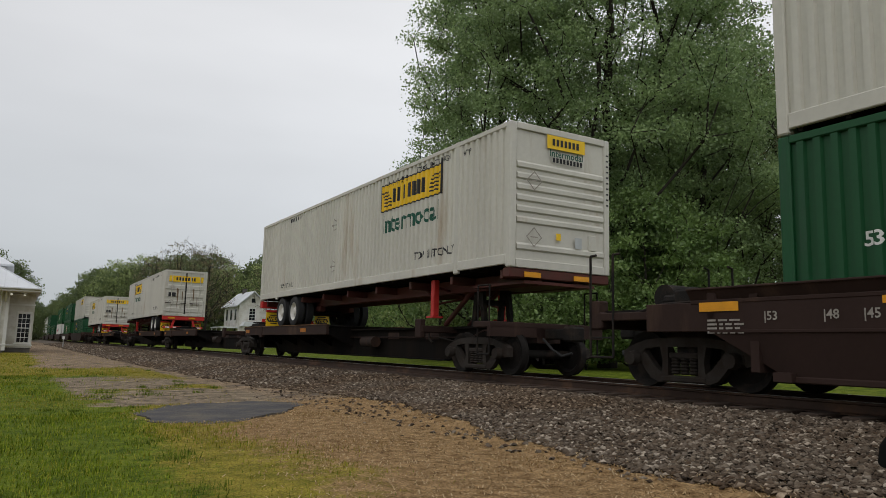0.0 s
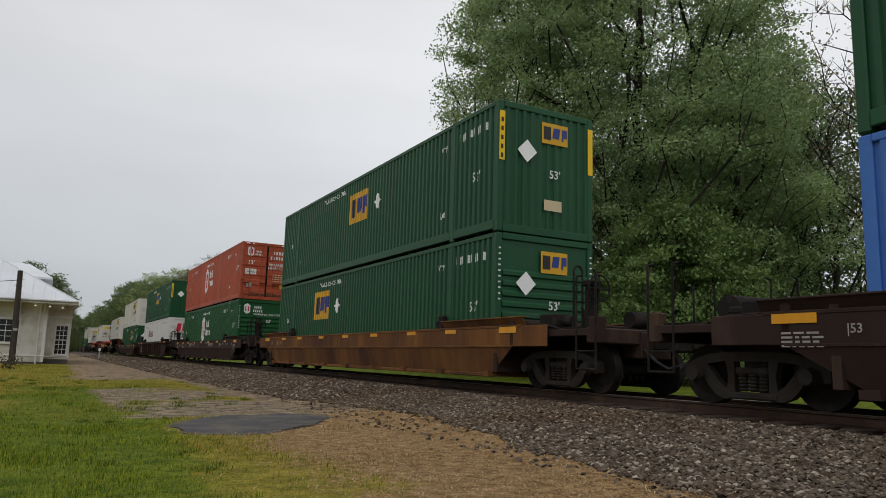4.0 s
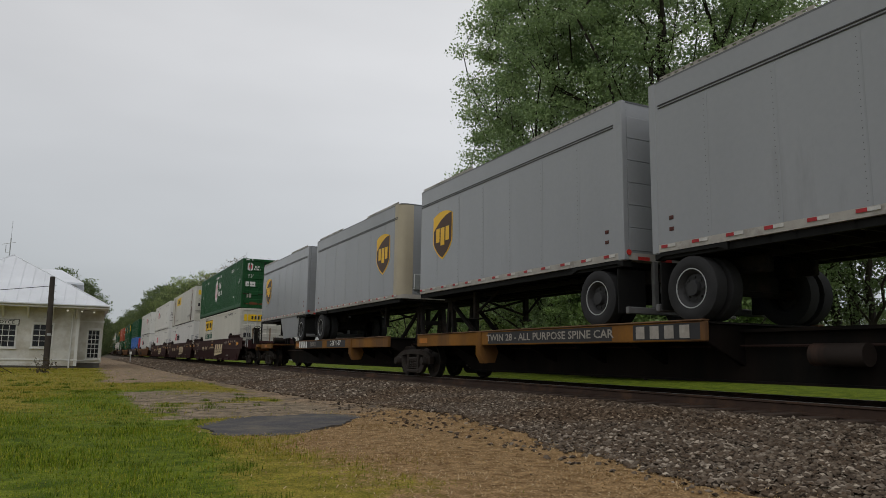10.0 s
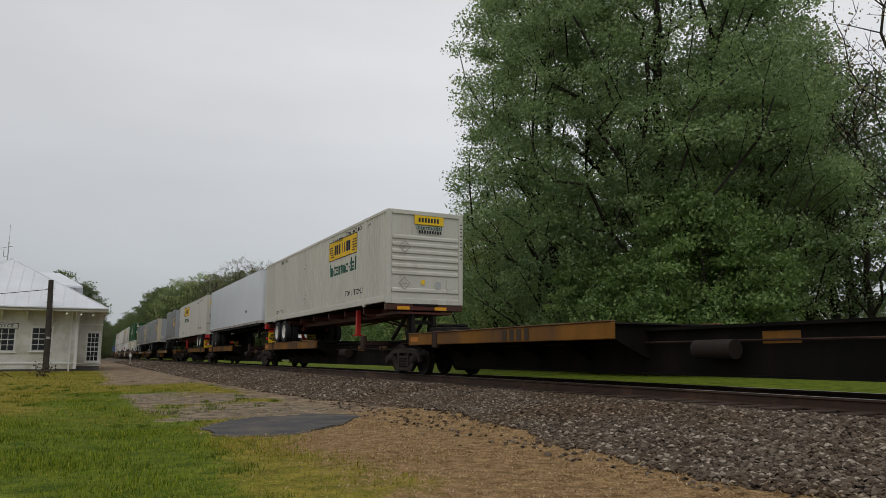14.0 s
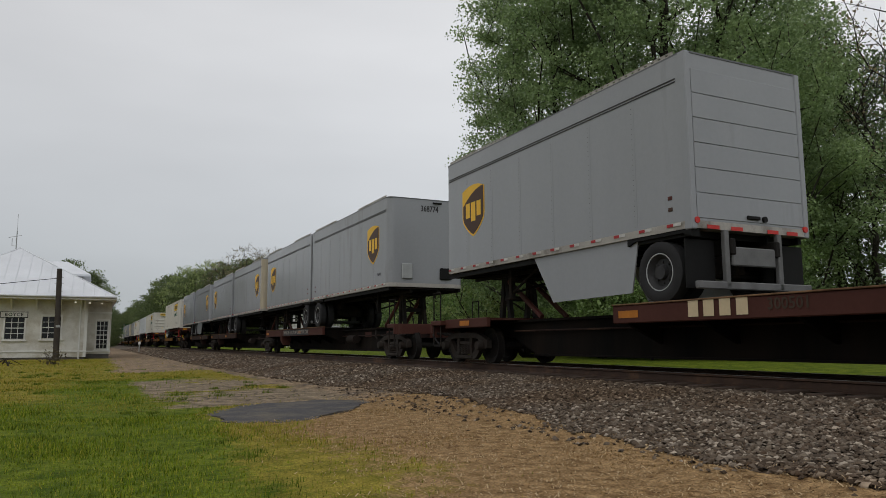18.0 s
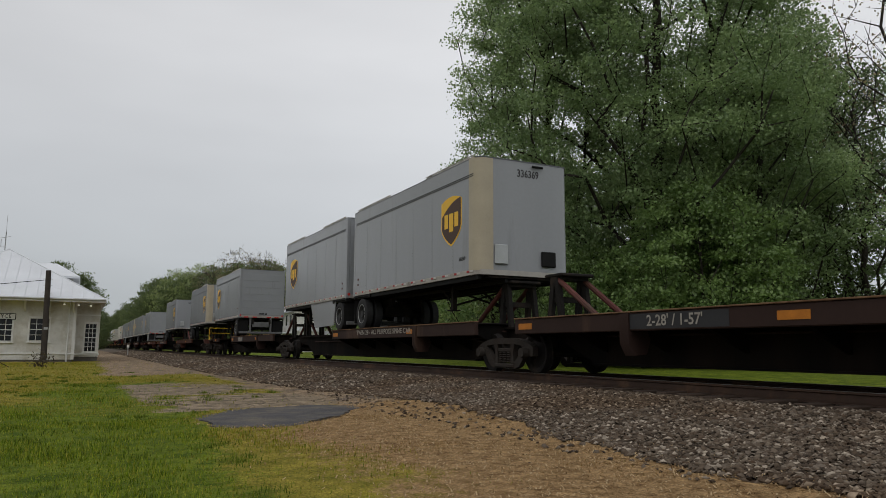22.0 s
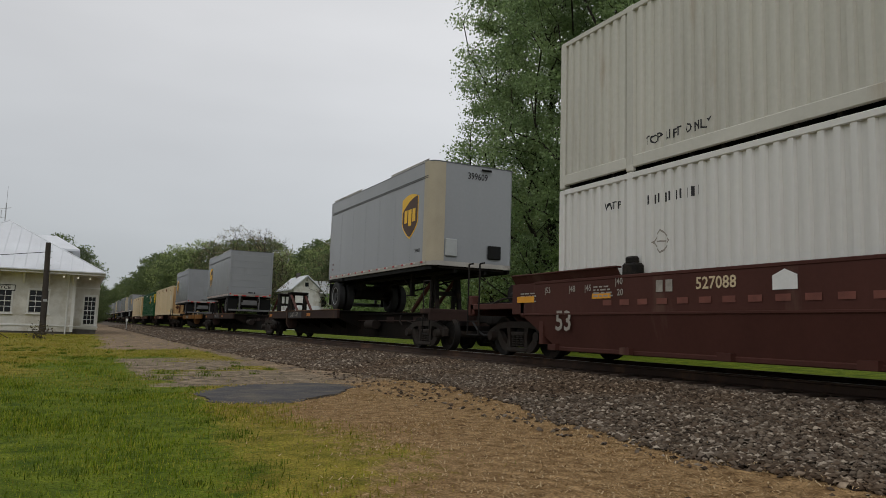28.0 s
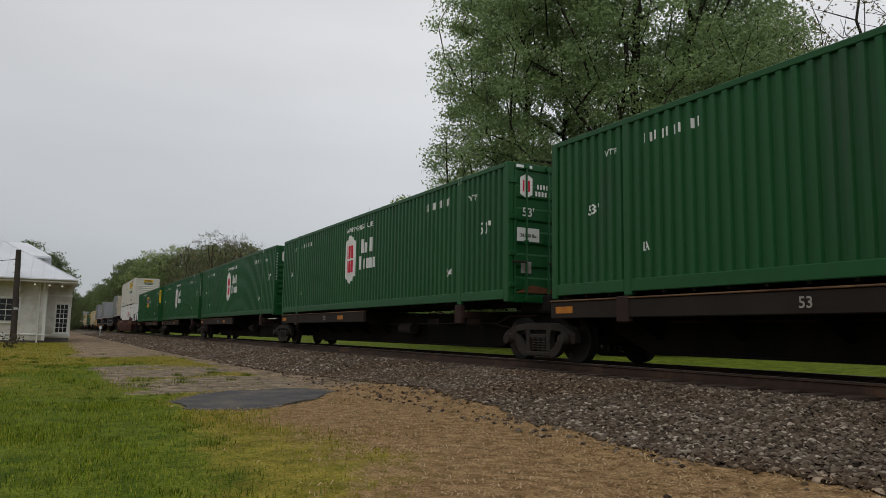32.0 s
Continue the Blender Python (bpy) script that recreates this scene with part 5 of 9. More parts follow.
def yellow_panel(y, z, big=True):
    """A yellow banner with black trade bars and the line below it."""
    w, h = (3.1, 0.72)
    return [sign_side("banner", [rect(-w / 2, w / 2, -h / 2, h / 2)], INK_YELLOW, y, z, "yellow banner with black border"),
            sign_side("banner_edge", [rect(-w / 2, w / 2, h / 2 - 0.035, h / 2), rect(-w / 2, w / 2, -h / 2, -h / 2 + 0.035), rect(-w / 2, -w / 2 + 0.035, -h / 2, h / 2), rect(w / 2 - 0.035, w / 2, -h / 2, h / 2)], INK_BLACK, y, z, "black border", 0.007),
            sign_side("banner_bars", bars([0.36] * 7, 0.16, 0.09, 0.0, -0.18), INK_BLACK, y, z, "black trade-name bars", 0.007),
            sign_side("scrolls", [rect(-1.45, -1.05, -0.24 + 0.09 * i, -0.20 + 0.09 * i, -0.4) for i in range(5)] + [rect(1.05, 1.45, -0.24 + 0.09 * i, -0.20 + 0.09 * i, 0.4) for i in range(5)], INK_BLACK, y, z, "black scrollwork", 0.007),
            text_side("Intermodal", 0.66, INK_GREEN, y, z - 0.72, "dark green word Intermodal")]


def hunt_signs(near, banner_y=-2.6):
    """Cream containers with the yellow banner."""
    out = yellow_panel(banner_y, 2.25)
    out += [text_side("TOP LIFT ONLY", 0.26, INK_BLACK, -POST + 1.0, 0.55, "black stencil"), text_side("TOP LIFT ONLY", 0.2, INK_BLACK, POST - 1.05, 0.43, "black stencil"), sign_side("idbars2", bars([0.13] * 10, 0.06, 0.05), INK_BLACK, POST - 1.7, 2.62, "black number bars"),
            text_side("STACK LIMIT 3 HIGH", 0.17, INK_BLACK, -POST + 1.1, 2.66, "black stencil"), text_side("WTP", 0.17, INK_BLACK, -POST - 0.35, 2.6, "black stencil"),
            sign_side("idbars", bars([0.16] * 10, 0.036, 0.08), INK_BLACK, -POST + 2.9, 2.5, "black number bars")]
    out += placards(INK_DUST, [(0.9, 2.0), (0.9, 0.75)])
    if near == "panel":
        out += [sign_end("end_banner", [rect(-0.5, 0.5, -0.14, 0.14)], INK_YELLOW, 0.1, 2.62, "yellow banner"), sign_end("end_bars", bars([0.14] * 7, 0.07, 0.035, 0, -0.07), INK_BLACK, 0.1, 2.62, "black trade-name bars", 0.01),
                text_end("Intermodal", 0.2, INK_GREEN, 0.1, 2.38, "dark green word Intermodal"),
                sign_end("end_diamond", DIAMOND_FRAME, INK_DUST, -0.72, 1.75, "diamond placard", 0.01), sign_end("end_diamond", DIAMOND_FRAME, INK_DUST, -0.72, 0.62, "diamond placard", 0.01),
                sign_end("yellow_tag", [rect(-0.06, 0.06, -0.07, 0.07)], INK_YELLOW, -0.1, 0.68), sign_end("grey_tag", [rect(-0.09, 0.09, -0.11, 0.11)], GALV, 0.42, 0.6),
                sign_end("idbars_end", bars([0.1] * 9, 0.06, 0.03), INK_BLACK, 0.15, 2.2, "black number bars"), sign_end("post_bars", [rect(-0.03, 0.03, -0.055 - 0.12 * i, -0.02 - 0.12 * i) for i in range(10)], INK_BLACK, 1.22, 2.6, "black number bars")]
    else:
        out += [sign_end("door_banner", [rect(-1.05, 1.05, -0.19, 0.19)], INK_YELLOW, 0.0, 2.36, "yellow banner", 0.006), sign_end("door_bars", bars([0.2] * 7, 0.11, 0.07, 0, -0.1), INK_BLACK, 0.0, 2.36, "black trade-name bars", 0.01),
                sign_end("end_diamond", DIAMOND_FRAME, INK_DUST, -0.85, 1.78, "diamond placard", 0.01), sign_end("end_diamond", DIAMOND_FRAME, INK_DUST, -0.85, 0.85, "diamond placard", 0.01),
                sign_end("dark_tag", [rect(-0.22, 0.22, -0.13, 0.13)], INK_BLACK, -0.82, 1.35, "dark notice"), sign_end("rust_run", [[(-0.06, 0.5), (-0.02, -0.1), (0.0, -0.75), (0.05, -0.2), (0.07, 0.45), (0.0, 0.6)], [(0.28, 0.4), (0.31, -0.5), (0.35, 0.3)], [(0.95, 0.55), (0.98, -0.6), (1.04, 0.2), (1.02, 0.6)], [(1.2, 0.1), (1.22, -0.7), (1.25, 0.0)]], RUST_THIN, -0.5, 1.2, "brown grime streaks")]
    return out


def xpo_signs(near, y):
    """White containers with a red and black trade name."""
    out = [sign_side("xr", bars([0.62, 0.62, 0.62], 0.26, 0.10, 0.22, -0.31), INK_RED, y + 1.05, 1.8, "red trade-name bars"),
           sign_side("xb", bars([0.62, 0.42, 0.42, 0.52, 0.42, 0.58, 0.5, 0.42, 0.42], 0.14, 0.075, 0.0, -0.31), INK_BLACK, y - 0.62, 1.8, "black trade-name bars"),
           text_side("WTP", 0.2, INK_BLACK, -POST - 0.4, 2.5, "black stencil"), text_side("WTP", 0.18, INK_BLACK, POST + 0.45, 2.4, "black stencil"), sign_side("idbars2", bars([0.15] * 10, 0.036, 0.08), INK_BLACK, POST - 1.0, 2.3, "black number bars"), sign_side("idbars", bars([0.16] * 10, 0.036, 0.08), INK_BLACK, -POST + 1.0, 2.45, "black number bars"),
           text_side("A", 0.3, INK_BLACK, -POST + 0.5, 0.6, "black mark")]
    out += placards(INK_DUST, [(-POST + 1.0, 1.65), (POST - 0.7, 1.68)])
    if y > -1:
        out.append(text_side("WARNING HIGH CUBE", 0.15, INK_BLACK, POST - 2.9, 2.66, "black stencil"))
    if near == "panel":
        out += [sign_end("xr_end", bars([0.2] * 3, 0.1, 0.04, 0.2, -0.1), INK_RED, -0.28, 2.5, "red trade-name bars"), sign_end("xb_end", bars([0.2, 0.13, 0.13, 0.17, 0.13, 0.18, 0.15, 0.13, 0.13], 0.05, 0.035, 0, -0.1), INK_BLACK, 0.38, 2.5, "black trade-name bars"),
                text_end("WARNING HIGH CUBE", 0.15, INK_BLACK, 0.15, 2.16, "black warning line"), text_end("53'", 0.2, INK_BLACK, 0.15, 1.83), text_end("24,000 lbs", 0.15, INK_BLACK, 0.05, 0.75),
                sign_end("end_diamond", DIAMOND_FRAME, INK_DUST, -0.78, 1.95, "diamond placard", 0.01),
                sign_end("post_bars", [rect(-0.03, 0.03, -0.055 - 0.12 * i, -0.02 - 0.12 * i) for i in range(10)], INK_BLACK, 1.22, 2.5, "black number bars"), sign_end("post_bars", [rect(-0.03, 0.03, -0.055 - 0.12 * i, -0.02 - 0.12 * i) for i in range(10)], INK_BLACK, -1.22, 2.5, "black number bars")]
    else:
        out += [sign_end("xr_door", bars([0.62] * 3, 0.32, 0.12, 0.12, -0.31), INK_RED, 0.0, 2.15, "large red trade-name bars", 0.006),
                text_end("WARNING\nHIGH CUBE", 0.23, INK_BLACK, -0.55, 1.5, "black warning"), sign_end("idbars_door", bars([0.16] * 4, 0.08, 0.06) + bars([0.16] * 6, 0.08, 0.06, 0, -0.26), INK_BLACK, 0.58, 1.5, "black number bars"),
                text_end("24,000 lbs", 0.13, INK_BLACK, -0.75, 1.12), text_end("53'", 0.24, INK_BLACK, 0.35, 0.85), sign_end("amber_tag", [rect(-0.18, 0.18, -0.14, 0.14)], INK_YELLOW, -0.32, 0.82, "amber notice"), sign_end("grey_tag2", [rect(-0.1, 0.1, -0.14, 0.14)], GALV, -0.85, 0.85, "grey notice")]
    return out


def hub_signs(near, y):
    """Green or orange containers with a white hexagon."""
    out = [sign_side("hex", [HEX], INK_WHITE, y + 0.1, 1.6, "white hexagon emblem"),
           sign_side("hexbars", [rect(-0.26, -0.18, -0.42, 0.0 - 0.04), rect(-0.10, -0.02, -0.42, -0.04), rect(0.1, 0.26, -0.42, -0.04), rect(-0.26, -0.18, 0.02, 0.42), rect(-0.1, -0.02, 0.02, 0.42), rect(0.1, 0.26, 0.02, 0.42)], INK_RED, y + 0.1, 1.6, "red bars in the emblem", 0.008),
           sign_side("hubw1", bars([0.42, 0.3, 0.42], 0.2, 0.1, 0, -0.05), INK_WHITE, y - 1.25, 1.75, "white trade-name bars"), sign_side("hubw2", bars([0.4, 0.3, 0.3, 0.3, 0.3], 0.17, 0.09, 0, -0.2), INK_WHITE, y - 1.35, 1.42, "white trade-name bars"),
           text_side("53'", 0.36, INK_WHITE, -POST - 1.05, 1.6, "white size mark"), text_side("WTP", 0.18, INK_WHITE, -POST - 0.55, 2.35, "white stencil"),
           sign_side("idbars", bars([0.18] * 10, 0.042, 0.09), INK_WHITE, -POST + 1.1, 2.35, "white number bars"), text_side("WARNING HIGH CUBE", 0.2, INK_WHITE, y - 0.6, 2.5, "white stencil"), text_side("WTP", 0.14, INK_WHITE, POST + 0.4, 2.42, "white stencil"), sign_side("idbars3", bars([0.15] * 10, 0.036, 0.085), INK_WHITE, POST - 1.0, 2.4, "white number bars"),
           text_side("IA", 0.26, INK_WHITE, -POST + 0.5, 0.75, "white mark"), text_side("53'", 0.24, INK_WHITE, POST + 0.85, 1.5, "white size mark"), text_side("IA", 0.2, INK_WHITE, POST - 0.4, 0.75, "white mark"),
           sign_side("fit_tag", [rect(-0.07, 0.07, -0.08, 0.08)], INK_WHITE, -POST, 2.83, "white fitting mark", 0.03)]
    if near == "panel":
        out += [sign_end("hex_end", [[(a * 0.34, b * 0.34) for a, b in HEX]], INK_WHITE, -0.85, 2.45, "white hexagon emblem"), sign_end("hexbar_end", [rect(-0.09, -0.05, -0.12, 0.12), rect(0.04, 0.09, -0.12, 0.12)], INK_RED, -0.85, 2.45, "", 0.01), sign_end("hub_end", bars([0.12] * 4, 0.06, 0.04, 0, 0.02) + bars([0.12] * 5, 0.06, 0.04, 0, -0.16), INK_WHITE, -0.3, 2.45, "white trade-name bars"),
                text_end("WARNING HIGH CUBE", 0.14, INK_WHITE, 0.2, 2.18, "white warning line"), text_end("53'", 0.22, INK_WHITE, 0.25, 1.85), sign_end("lbs", [rect(-0.28, 0.28, -0.14, 0.14)], INK_WHITE, 0.55, 0.72, "white weight notice"), text_end("24,000 lbs", 0.1, INK_BLACK, 0.55, 0.72),
                sign_end("post_bars", [rect(-0.03, 0.03, -0.055 - 0.12 * i, -0.02 - 0.12 * i) for i in range(10)], INK_WHITE, 1.22, 2.6, "white number bars"), sign_end("post_bars", [rect(-0.03, 0.03, -0.055 - 0.12 * i, -0.02 - 0.12 * i) for i in range(10)], INK_WHITE, -1.22, 2.6, "white number bars")]
    else:
        out += [sign_end("hex_end", [[(a * 0.34, b * 0.34) for a, b in HEX]], INK_WHITE, -0.85, 2.42, "white hexagon emblem"), sign_end("hexbar_end", [rect(-0.09, -0.05, -0.12, 0.12), rect(0.04, 0.09, -0.12, 0.12)], INK_RED, -0.85, 2.42, "", 0.01), sign_end("hub_door", bars([0.1] * 4, 0.05, 0.03, 0, 0.02) + bars([0.1] * 5, 0.05, 0.03, 0, -0.13), INK_WHITE, -0.42, 2.36, "white trade-name bars"),
                text_end("WARNING\nHIGH CUBE", 0.2, INK_WHITE, 0.58, 1.72, "white warning"), sign_end("idbars_door", bars([0.16] * 4, 0.08, 0.06) + bars([0.16] * 6, 0.08, 0.06, 0, -0.26), INK_WHITE, 0.58, 2.34, "white number bars"), sign_end("lbs", [rect(-0.28, 0.28, -0.14, 0.14)], INK_WHITE, -0.80, 1.40, "white weight notice"), text_end("24,000 lbs", 0.1, INK_BLACK, -0.80, 1.38),
                text_end("53'", 0.26, INK_WHITE, -0.80, 1.86), sign_end("small_lines", [rect(-0.3 + 0.15 * i, -0.2 + 0.15 * i, -0.11 * k, -0.11 * k + 0.05) for i in range(5) for k in range(4)], INK_CREAM, 0.58, 1.28, "faded lines of small lettering"), sign_end("grey_notice", [rect(-0.13, 0.13, -0.12, 0.12)], RAIL_PALE, -0.85, 0.72, "grey notice"), sign_end("amber_tag", [rect(-0.16, 0.16, -0.13, 0.13)], INK_AMBER, 0.85, 0.72, "amber notice"), sign_end("head_marks", [rect(-1.1, -0.7, -0.03, 0.03), rect(0.7, 1.1, -0.03, 0.03)], REFLECT_WHITE, 0.0, HGT - 0.07, "white reflector"),
                sign_end("foot_rust", [[(-1.1, -0.04), (1.1, -0.04), (1.08, 0.10), (0.6, 0.05), (0.3, 0.14), (-0.2, 0.05), (-0.7, 0.12)]], RUST, 0.0, 0.24, "rust along the door foot", 0.008)]
    return out


def emp_signs(near, y, z=1.92):
    """Green containers with a yellow rectangle and blue letters."""
    def letters(k):
        return [rect(-0.62 * k, -0.22 * k, -0.3 * k, 0.3 * k)]

    def letters2(k):
        return [rect(-0.12 * k, 0.26 * k, -0.2 * k, 0.3 * k, 0.15), rect(0.4 * k, 0.7 * k, -0.1 * k, 0.3 * k), rect(0.4 * k, 0.5 * k, -0.28 * k, -0.1 * k)]
    out = [sign_side("emp", [rect(-0.75, 0.75, -0.48, 0.48)], INK_AMBER, y, z, "yellow emblem panel"), sign_side("emp1", letters(0.98), INK_BLACK, y, z, "black emblem bars", 0.008), sign_side("emp2", letters2(0.94), INK_BLUE, y, z, "blue emblem bars", 0.008),
           text_side("53'", 0.3, INK_WHITE, -POST - 1.05, 1.35, "white size mark"), text_side("WTP", 0.18, INK_WHITE, -POST + 0.5, 2.35, "white stencil"), sign_side("idbars", bars([0.18] * 10, 0.042, 0.09), INK_WHITE, -POST - 0.9, 2.35, "white number bars"),
           text_side("WARNING HIGH CUBE", 0.2, INK_WHITE, POST - 3.9, 2.6, "white stencil"), sign_side("wdia", [[(a * 1.2, b * 1.2) for a, b in DIAMOND]], REFLECT_WHITE, y - 1.5, z - 0.08, "white diamond placard"),
           text_side("53'", 0.24, INK_WHITE, POST + 0.85, 1.5, "white size mark"), text_side("IA", 0.2, INK_WHITE, POST - 0.4, 0.75, "white mark"), text_side("IA", 0.26, INK_WHITE, -POST + 0.5, 0.7, "white mark")]
    out += [sign_end("emp_end", [rect(-0.36, 0.36, -0.24, 0.24)], INK_AMBER, 0.2, 2.35, "yellow emblem panel"), sign_end("emp_end1", letters(0.5), INK_BLACK, 0.2, 2.35, "", 0.012), sign_end("emp_end2", letters2(0.48), INK_BLUE, 0.2, 2.35, "", 0.012),
            sign_end("wdia_end", [[(a * 1.3, b * 1.3) for a, b in DIAMOND]], REFLECT_WHITE, -0.55, 1.85, "white diamond placard", 0.012), text_end("53'", 0.26, INK_WHITE, 0.2, 1.4, "white size mark"), sign_end("lbs2", [rect(-0.24, 0.24, -0.12, 0.12)], INK_CREAM, 0.15, 0.7, "weight notice", 0.012)]
    if near == "folds":
        out += [sign_end("ystrip", [rect(-0.07, 0.07, -0.55, 0.55)], INK_YELLOW, -1.21, 2.1, "yellow caution strip", 0.012), sign_end("ystrip", [rect(-0.07, 0.07, -0.55, 0.55)], INK_YELLOW, 1.21, 2.1, "yellow caution strip", 0.012), sign_end("ymarks", [rect(-0.03, 0.03, -0.5 + 0.2 * i, -0.4 + 0.2 * i) for i in range(5)], INK_BLACK, -1.21, 2.1, "", 0.016)]
    else:
        out += [sign_end("post_bars", [rect(-0.03, 0.03, -0.055 - 0.12 * i, -0.02 - 0.12 * i) for i in range(10)], INK_WHITE, 1.22, 2.6, "white number bars"), sign_end("post_bars", [rect(-0.03, 0.03, -0.055 - 0.12 * i, -0.02 - 0.12 * i) for i in range(10)], INK_WHITE, -1.22, 2.6, "white number bars")]
    return out


def tan_signs():
    return [text_side("WTP", 0.24, INK_BLACK, -POST - 0.5, 2.45, "black stencil"), sign_side("idbars", bars([0.18] * 9, 0.042, 0.09), INK_BLACK, POST - 1.0, 2.5, "black number bars"), text_side("53'", 0.26, INK_BLACK, -POST - 1.5, 0.55, "black size mark"),
            sign_side("label_patch", [rect(-0.5, 0.5, -0.22, 0.22)], PAINT["cream"], -POST - 1.1, 1.75, "pale paint patch"), sign_side("rust_patch", [rect(-0.35, 0.4, -0.14, 0.14)], RUST, -POST + 3.2, 2.62, "rust patch"), sign_side("ytag", [rect(-0.17, 0.17, -0.1, 0.1)], INK_YELLOW, -POST - 0.3, 0.45, "yellow tag"),
            sign_side("rdia", [DIAMOND], PAINT["rusttan"], POST - 4.2, 0.75, "rusted placard"), sign_side("rust_patch2", [[(-0.3, -0.1), (0.3, -0.12), (0.34, 0.12), (-0.26, 0.14)], [(-0.2, -0.5), (-0.17, -0.5), (-0.14, -0.1)], [(0.2, -0.9), (0.23, -0.9), (0.24, -0.1)]], RUST, 0.82, 2.68, "rust patch"), sign_end("idbars_e", bars([0.16] * 9, 0.08, 0.05), INK_BLACK, 0.15, 2.45, "black number bars", 0.03), sign_end("emblem_e", [shield(0.3, 0.34)], INK_BROWN, 0.0, 2.7, "dark emblem", 0.03), sign_end("rust_e", [[(-0.10, -0.9), (0.02, -0.95), (0.06, -0.2), (0.0, 0.75), (-0.06, 0.1)], [(0.42, -0.9), (0.5, -0.8), (0.47, 0.3)], [(0.85, -0.9), (0.93, -0.9), (0.9, 0.6)], [(-0.4, 0.9), (0.5, 0.86), (0.5, 0.95), (-0.4, 1.0)]], RUST, -0.45, 1.2, "rust streak", 0.03), sign_end("end_dia", [DIAMOND], INK_BROWN, -0.7, 0.8, "dark placard", 0.03)]


# ---- trucks under the cars: origin at rail height ----
WHEEL_R = 0.42


def make_truck(car, y, dark=STEEL_DARK, bright=False):
    if FAR:
        def plain_truck():
            s = Shape().box(-0.95, 0.95, -0.2, 0.2, 0.42, 0.68)
            for sx in (-1, 1):
                s.box(sx * 0.99 - 0.07, sx * 0.99 + 0.07, -1.15, 1.15, 0.4, 0.7)
                for sy in (-1, 1):
                    s.cyl((sx * 0.68, sy * 0.89, WHEEL_R), (sx * 0.82, sy * 0.89, WHEEL_R), WHEEL_R, 16)
            return s
        return part("truck", kept("plaintruck", lambda: plain_truck().mesh("truck", STEEL_DARK)), car, (0, y, 0), "cast steel truck")
    truck = part("truck", kept("bolster", lambda: Shape().box(-0.95, 0.95, -0.2, 0.2, 0.42, 0.68, 0.03).cyl((0, 0, 0.6), (0, 0, 0.78), 0.3, 16).mesh("bolster", STEEL_DARK)), car, (0, y, 0), "cast steel truck")
    for sx in (-1, 1):
        part("side_frame", kept(("frame", sx), lambda: side_frame(sx).mesh("side_frame", STEEL_CAST)), truck)
        for k in (-1, 0, 1):
            part("spring", kept("spring", lambda: Shape().lathe([(0.0, 0.05)] + [(0.024 * j, 0.075 if j % 2 else 0.052) for j in range(1, 10)] + [(0.24, 0.05)], False, 8).mesh("spring", STEEL_CAST)), truck, (sx * 0.99, 0.16 * k, 0.20))
        part("spring_seat", kept(("sseat", sx), lambda: Shape().box(min(sx * 0.93, sx * 1.05), max(sx * 0.93, sx * 1.05), -0.26, 0.26, 0.43, 0.52, 0.02).mesh("spring_seat", STEEL_CAST)), truck)
        for sy in (-1, 1):
            w = part("wheel", kept(("wheel", sx), lambda: rail_wheel(sx).mesh("wheel", STEEL_DARK)), truck, (sx * 0.75, sy * 0.89, WHEEL_R))
            part("bearing_cap", kept(("cap", sx), lambda: Shape().cyl((sx * 0.33, sy * 0, 0), (sx * 0.44, 0, 0), 0.12, 14, 0.10).mesh("bearing_cap", STEEL_CAST)), truck, (sx * 0.75, sy * 0.89, WHEEL_R))
    for sy in (-1, 1):
        part("axle", kept("axle", lambda: Shape().cyl((-0.72, 0, 0), (0.72, 0, 0), 0.085, 12).mesh("axle", STEEL_DARK)), truck, (0, sy * 0.89, WHEEL_R))
    return truck


def side_frame(sx):
    """A cast side frame: an arched top chord, two bowed legs, spring seat and columns, with bearing pockets at its ends."""
    x0, x1 = sorted((sx * 0.92, sx * 1.05))
    s = Shape()
    arch = [(-1.14 + 2.28 * i / 16, 0.735 - 0.20 * abs(i / 8 - 1) ** 3.2) for i in range(17)]
    under = [(1.14, 0.36), (1.04, 0.34), (1.02, 0.50), (0.76, 0.51), (0.70, 0.57), (0.42, 0.60), (-0.42, 0.60), (-0.70, 0.57), (-0.76, 0.51), (-1.02, 0.50), (-1.04, 0.34), (-1.14, 0.36)]
    s.prism(arch + under, 0, x0, x1)
    for sy in (-1, 1):
        leg = [(0.90, 0.52), (0.74, 0.56), (0.62, 0.42), (0.50, 0.29), (0.38, 0.215), (0.26, 0.20), (0.26, 0.10), (0.46, 0.085), (0.60, 0.14), (0.72, 0.26), (0.82, 0.40)]
        s.prism([(sy * u, v) for u, v in leg], 0, x0 + 0.01, x1 - 0.01)
        s.prism([(sy * u, v) for u, v in ((0.27, 0.18), (0.40, 0.20), (0.37, 0.40), (0.42, 0.61), (0.27, 0.61))], 0, x0 + 0.005, x1 - 0.005)
        s.box(x0 - 0.02, x1 + 0.02, sy * 0.89 - 0.13, sy * 0.89 + 0.13, 0.34, 0.54, 0.04)
    s.box(x0 - 0.01, x1 + 0.01, -0.40, 0.40, 0.09, 0.19, 0.025)
    return s


def rail_wheel(sx):
    p = [(-0.07, 0.10), (-0.06, 0.15), (-0.02, 0.30), (-0.06, 0.355), (-0.07, WHEEL_R), (0.06, WHEEL_R + 0.005), (0.07, WHEEL_R + 0.025), (0.09, WHEEL_R + 0.012), (0.09, 0.355), (0.03, 0.30), (0.04, 0.15), (0.07, 0.10), (-0.07, 0.10)]
    return Shape().lathe([(-sx * a, r) for a, r in p], True, 22)


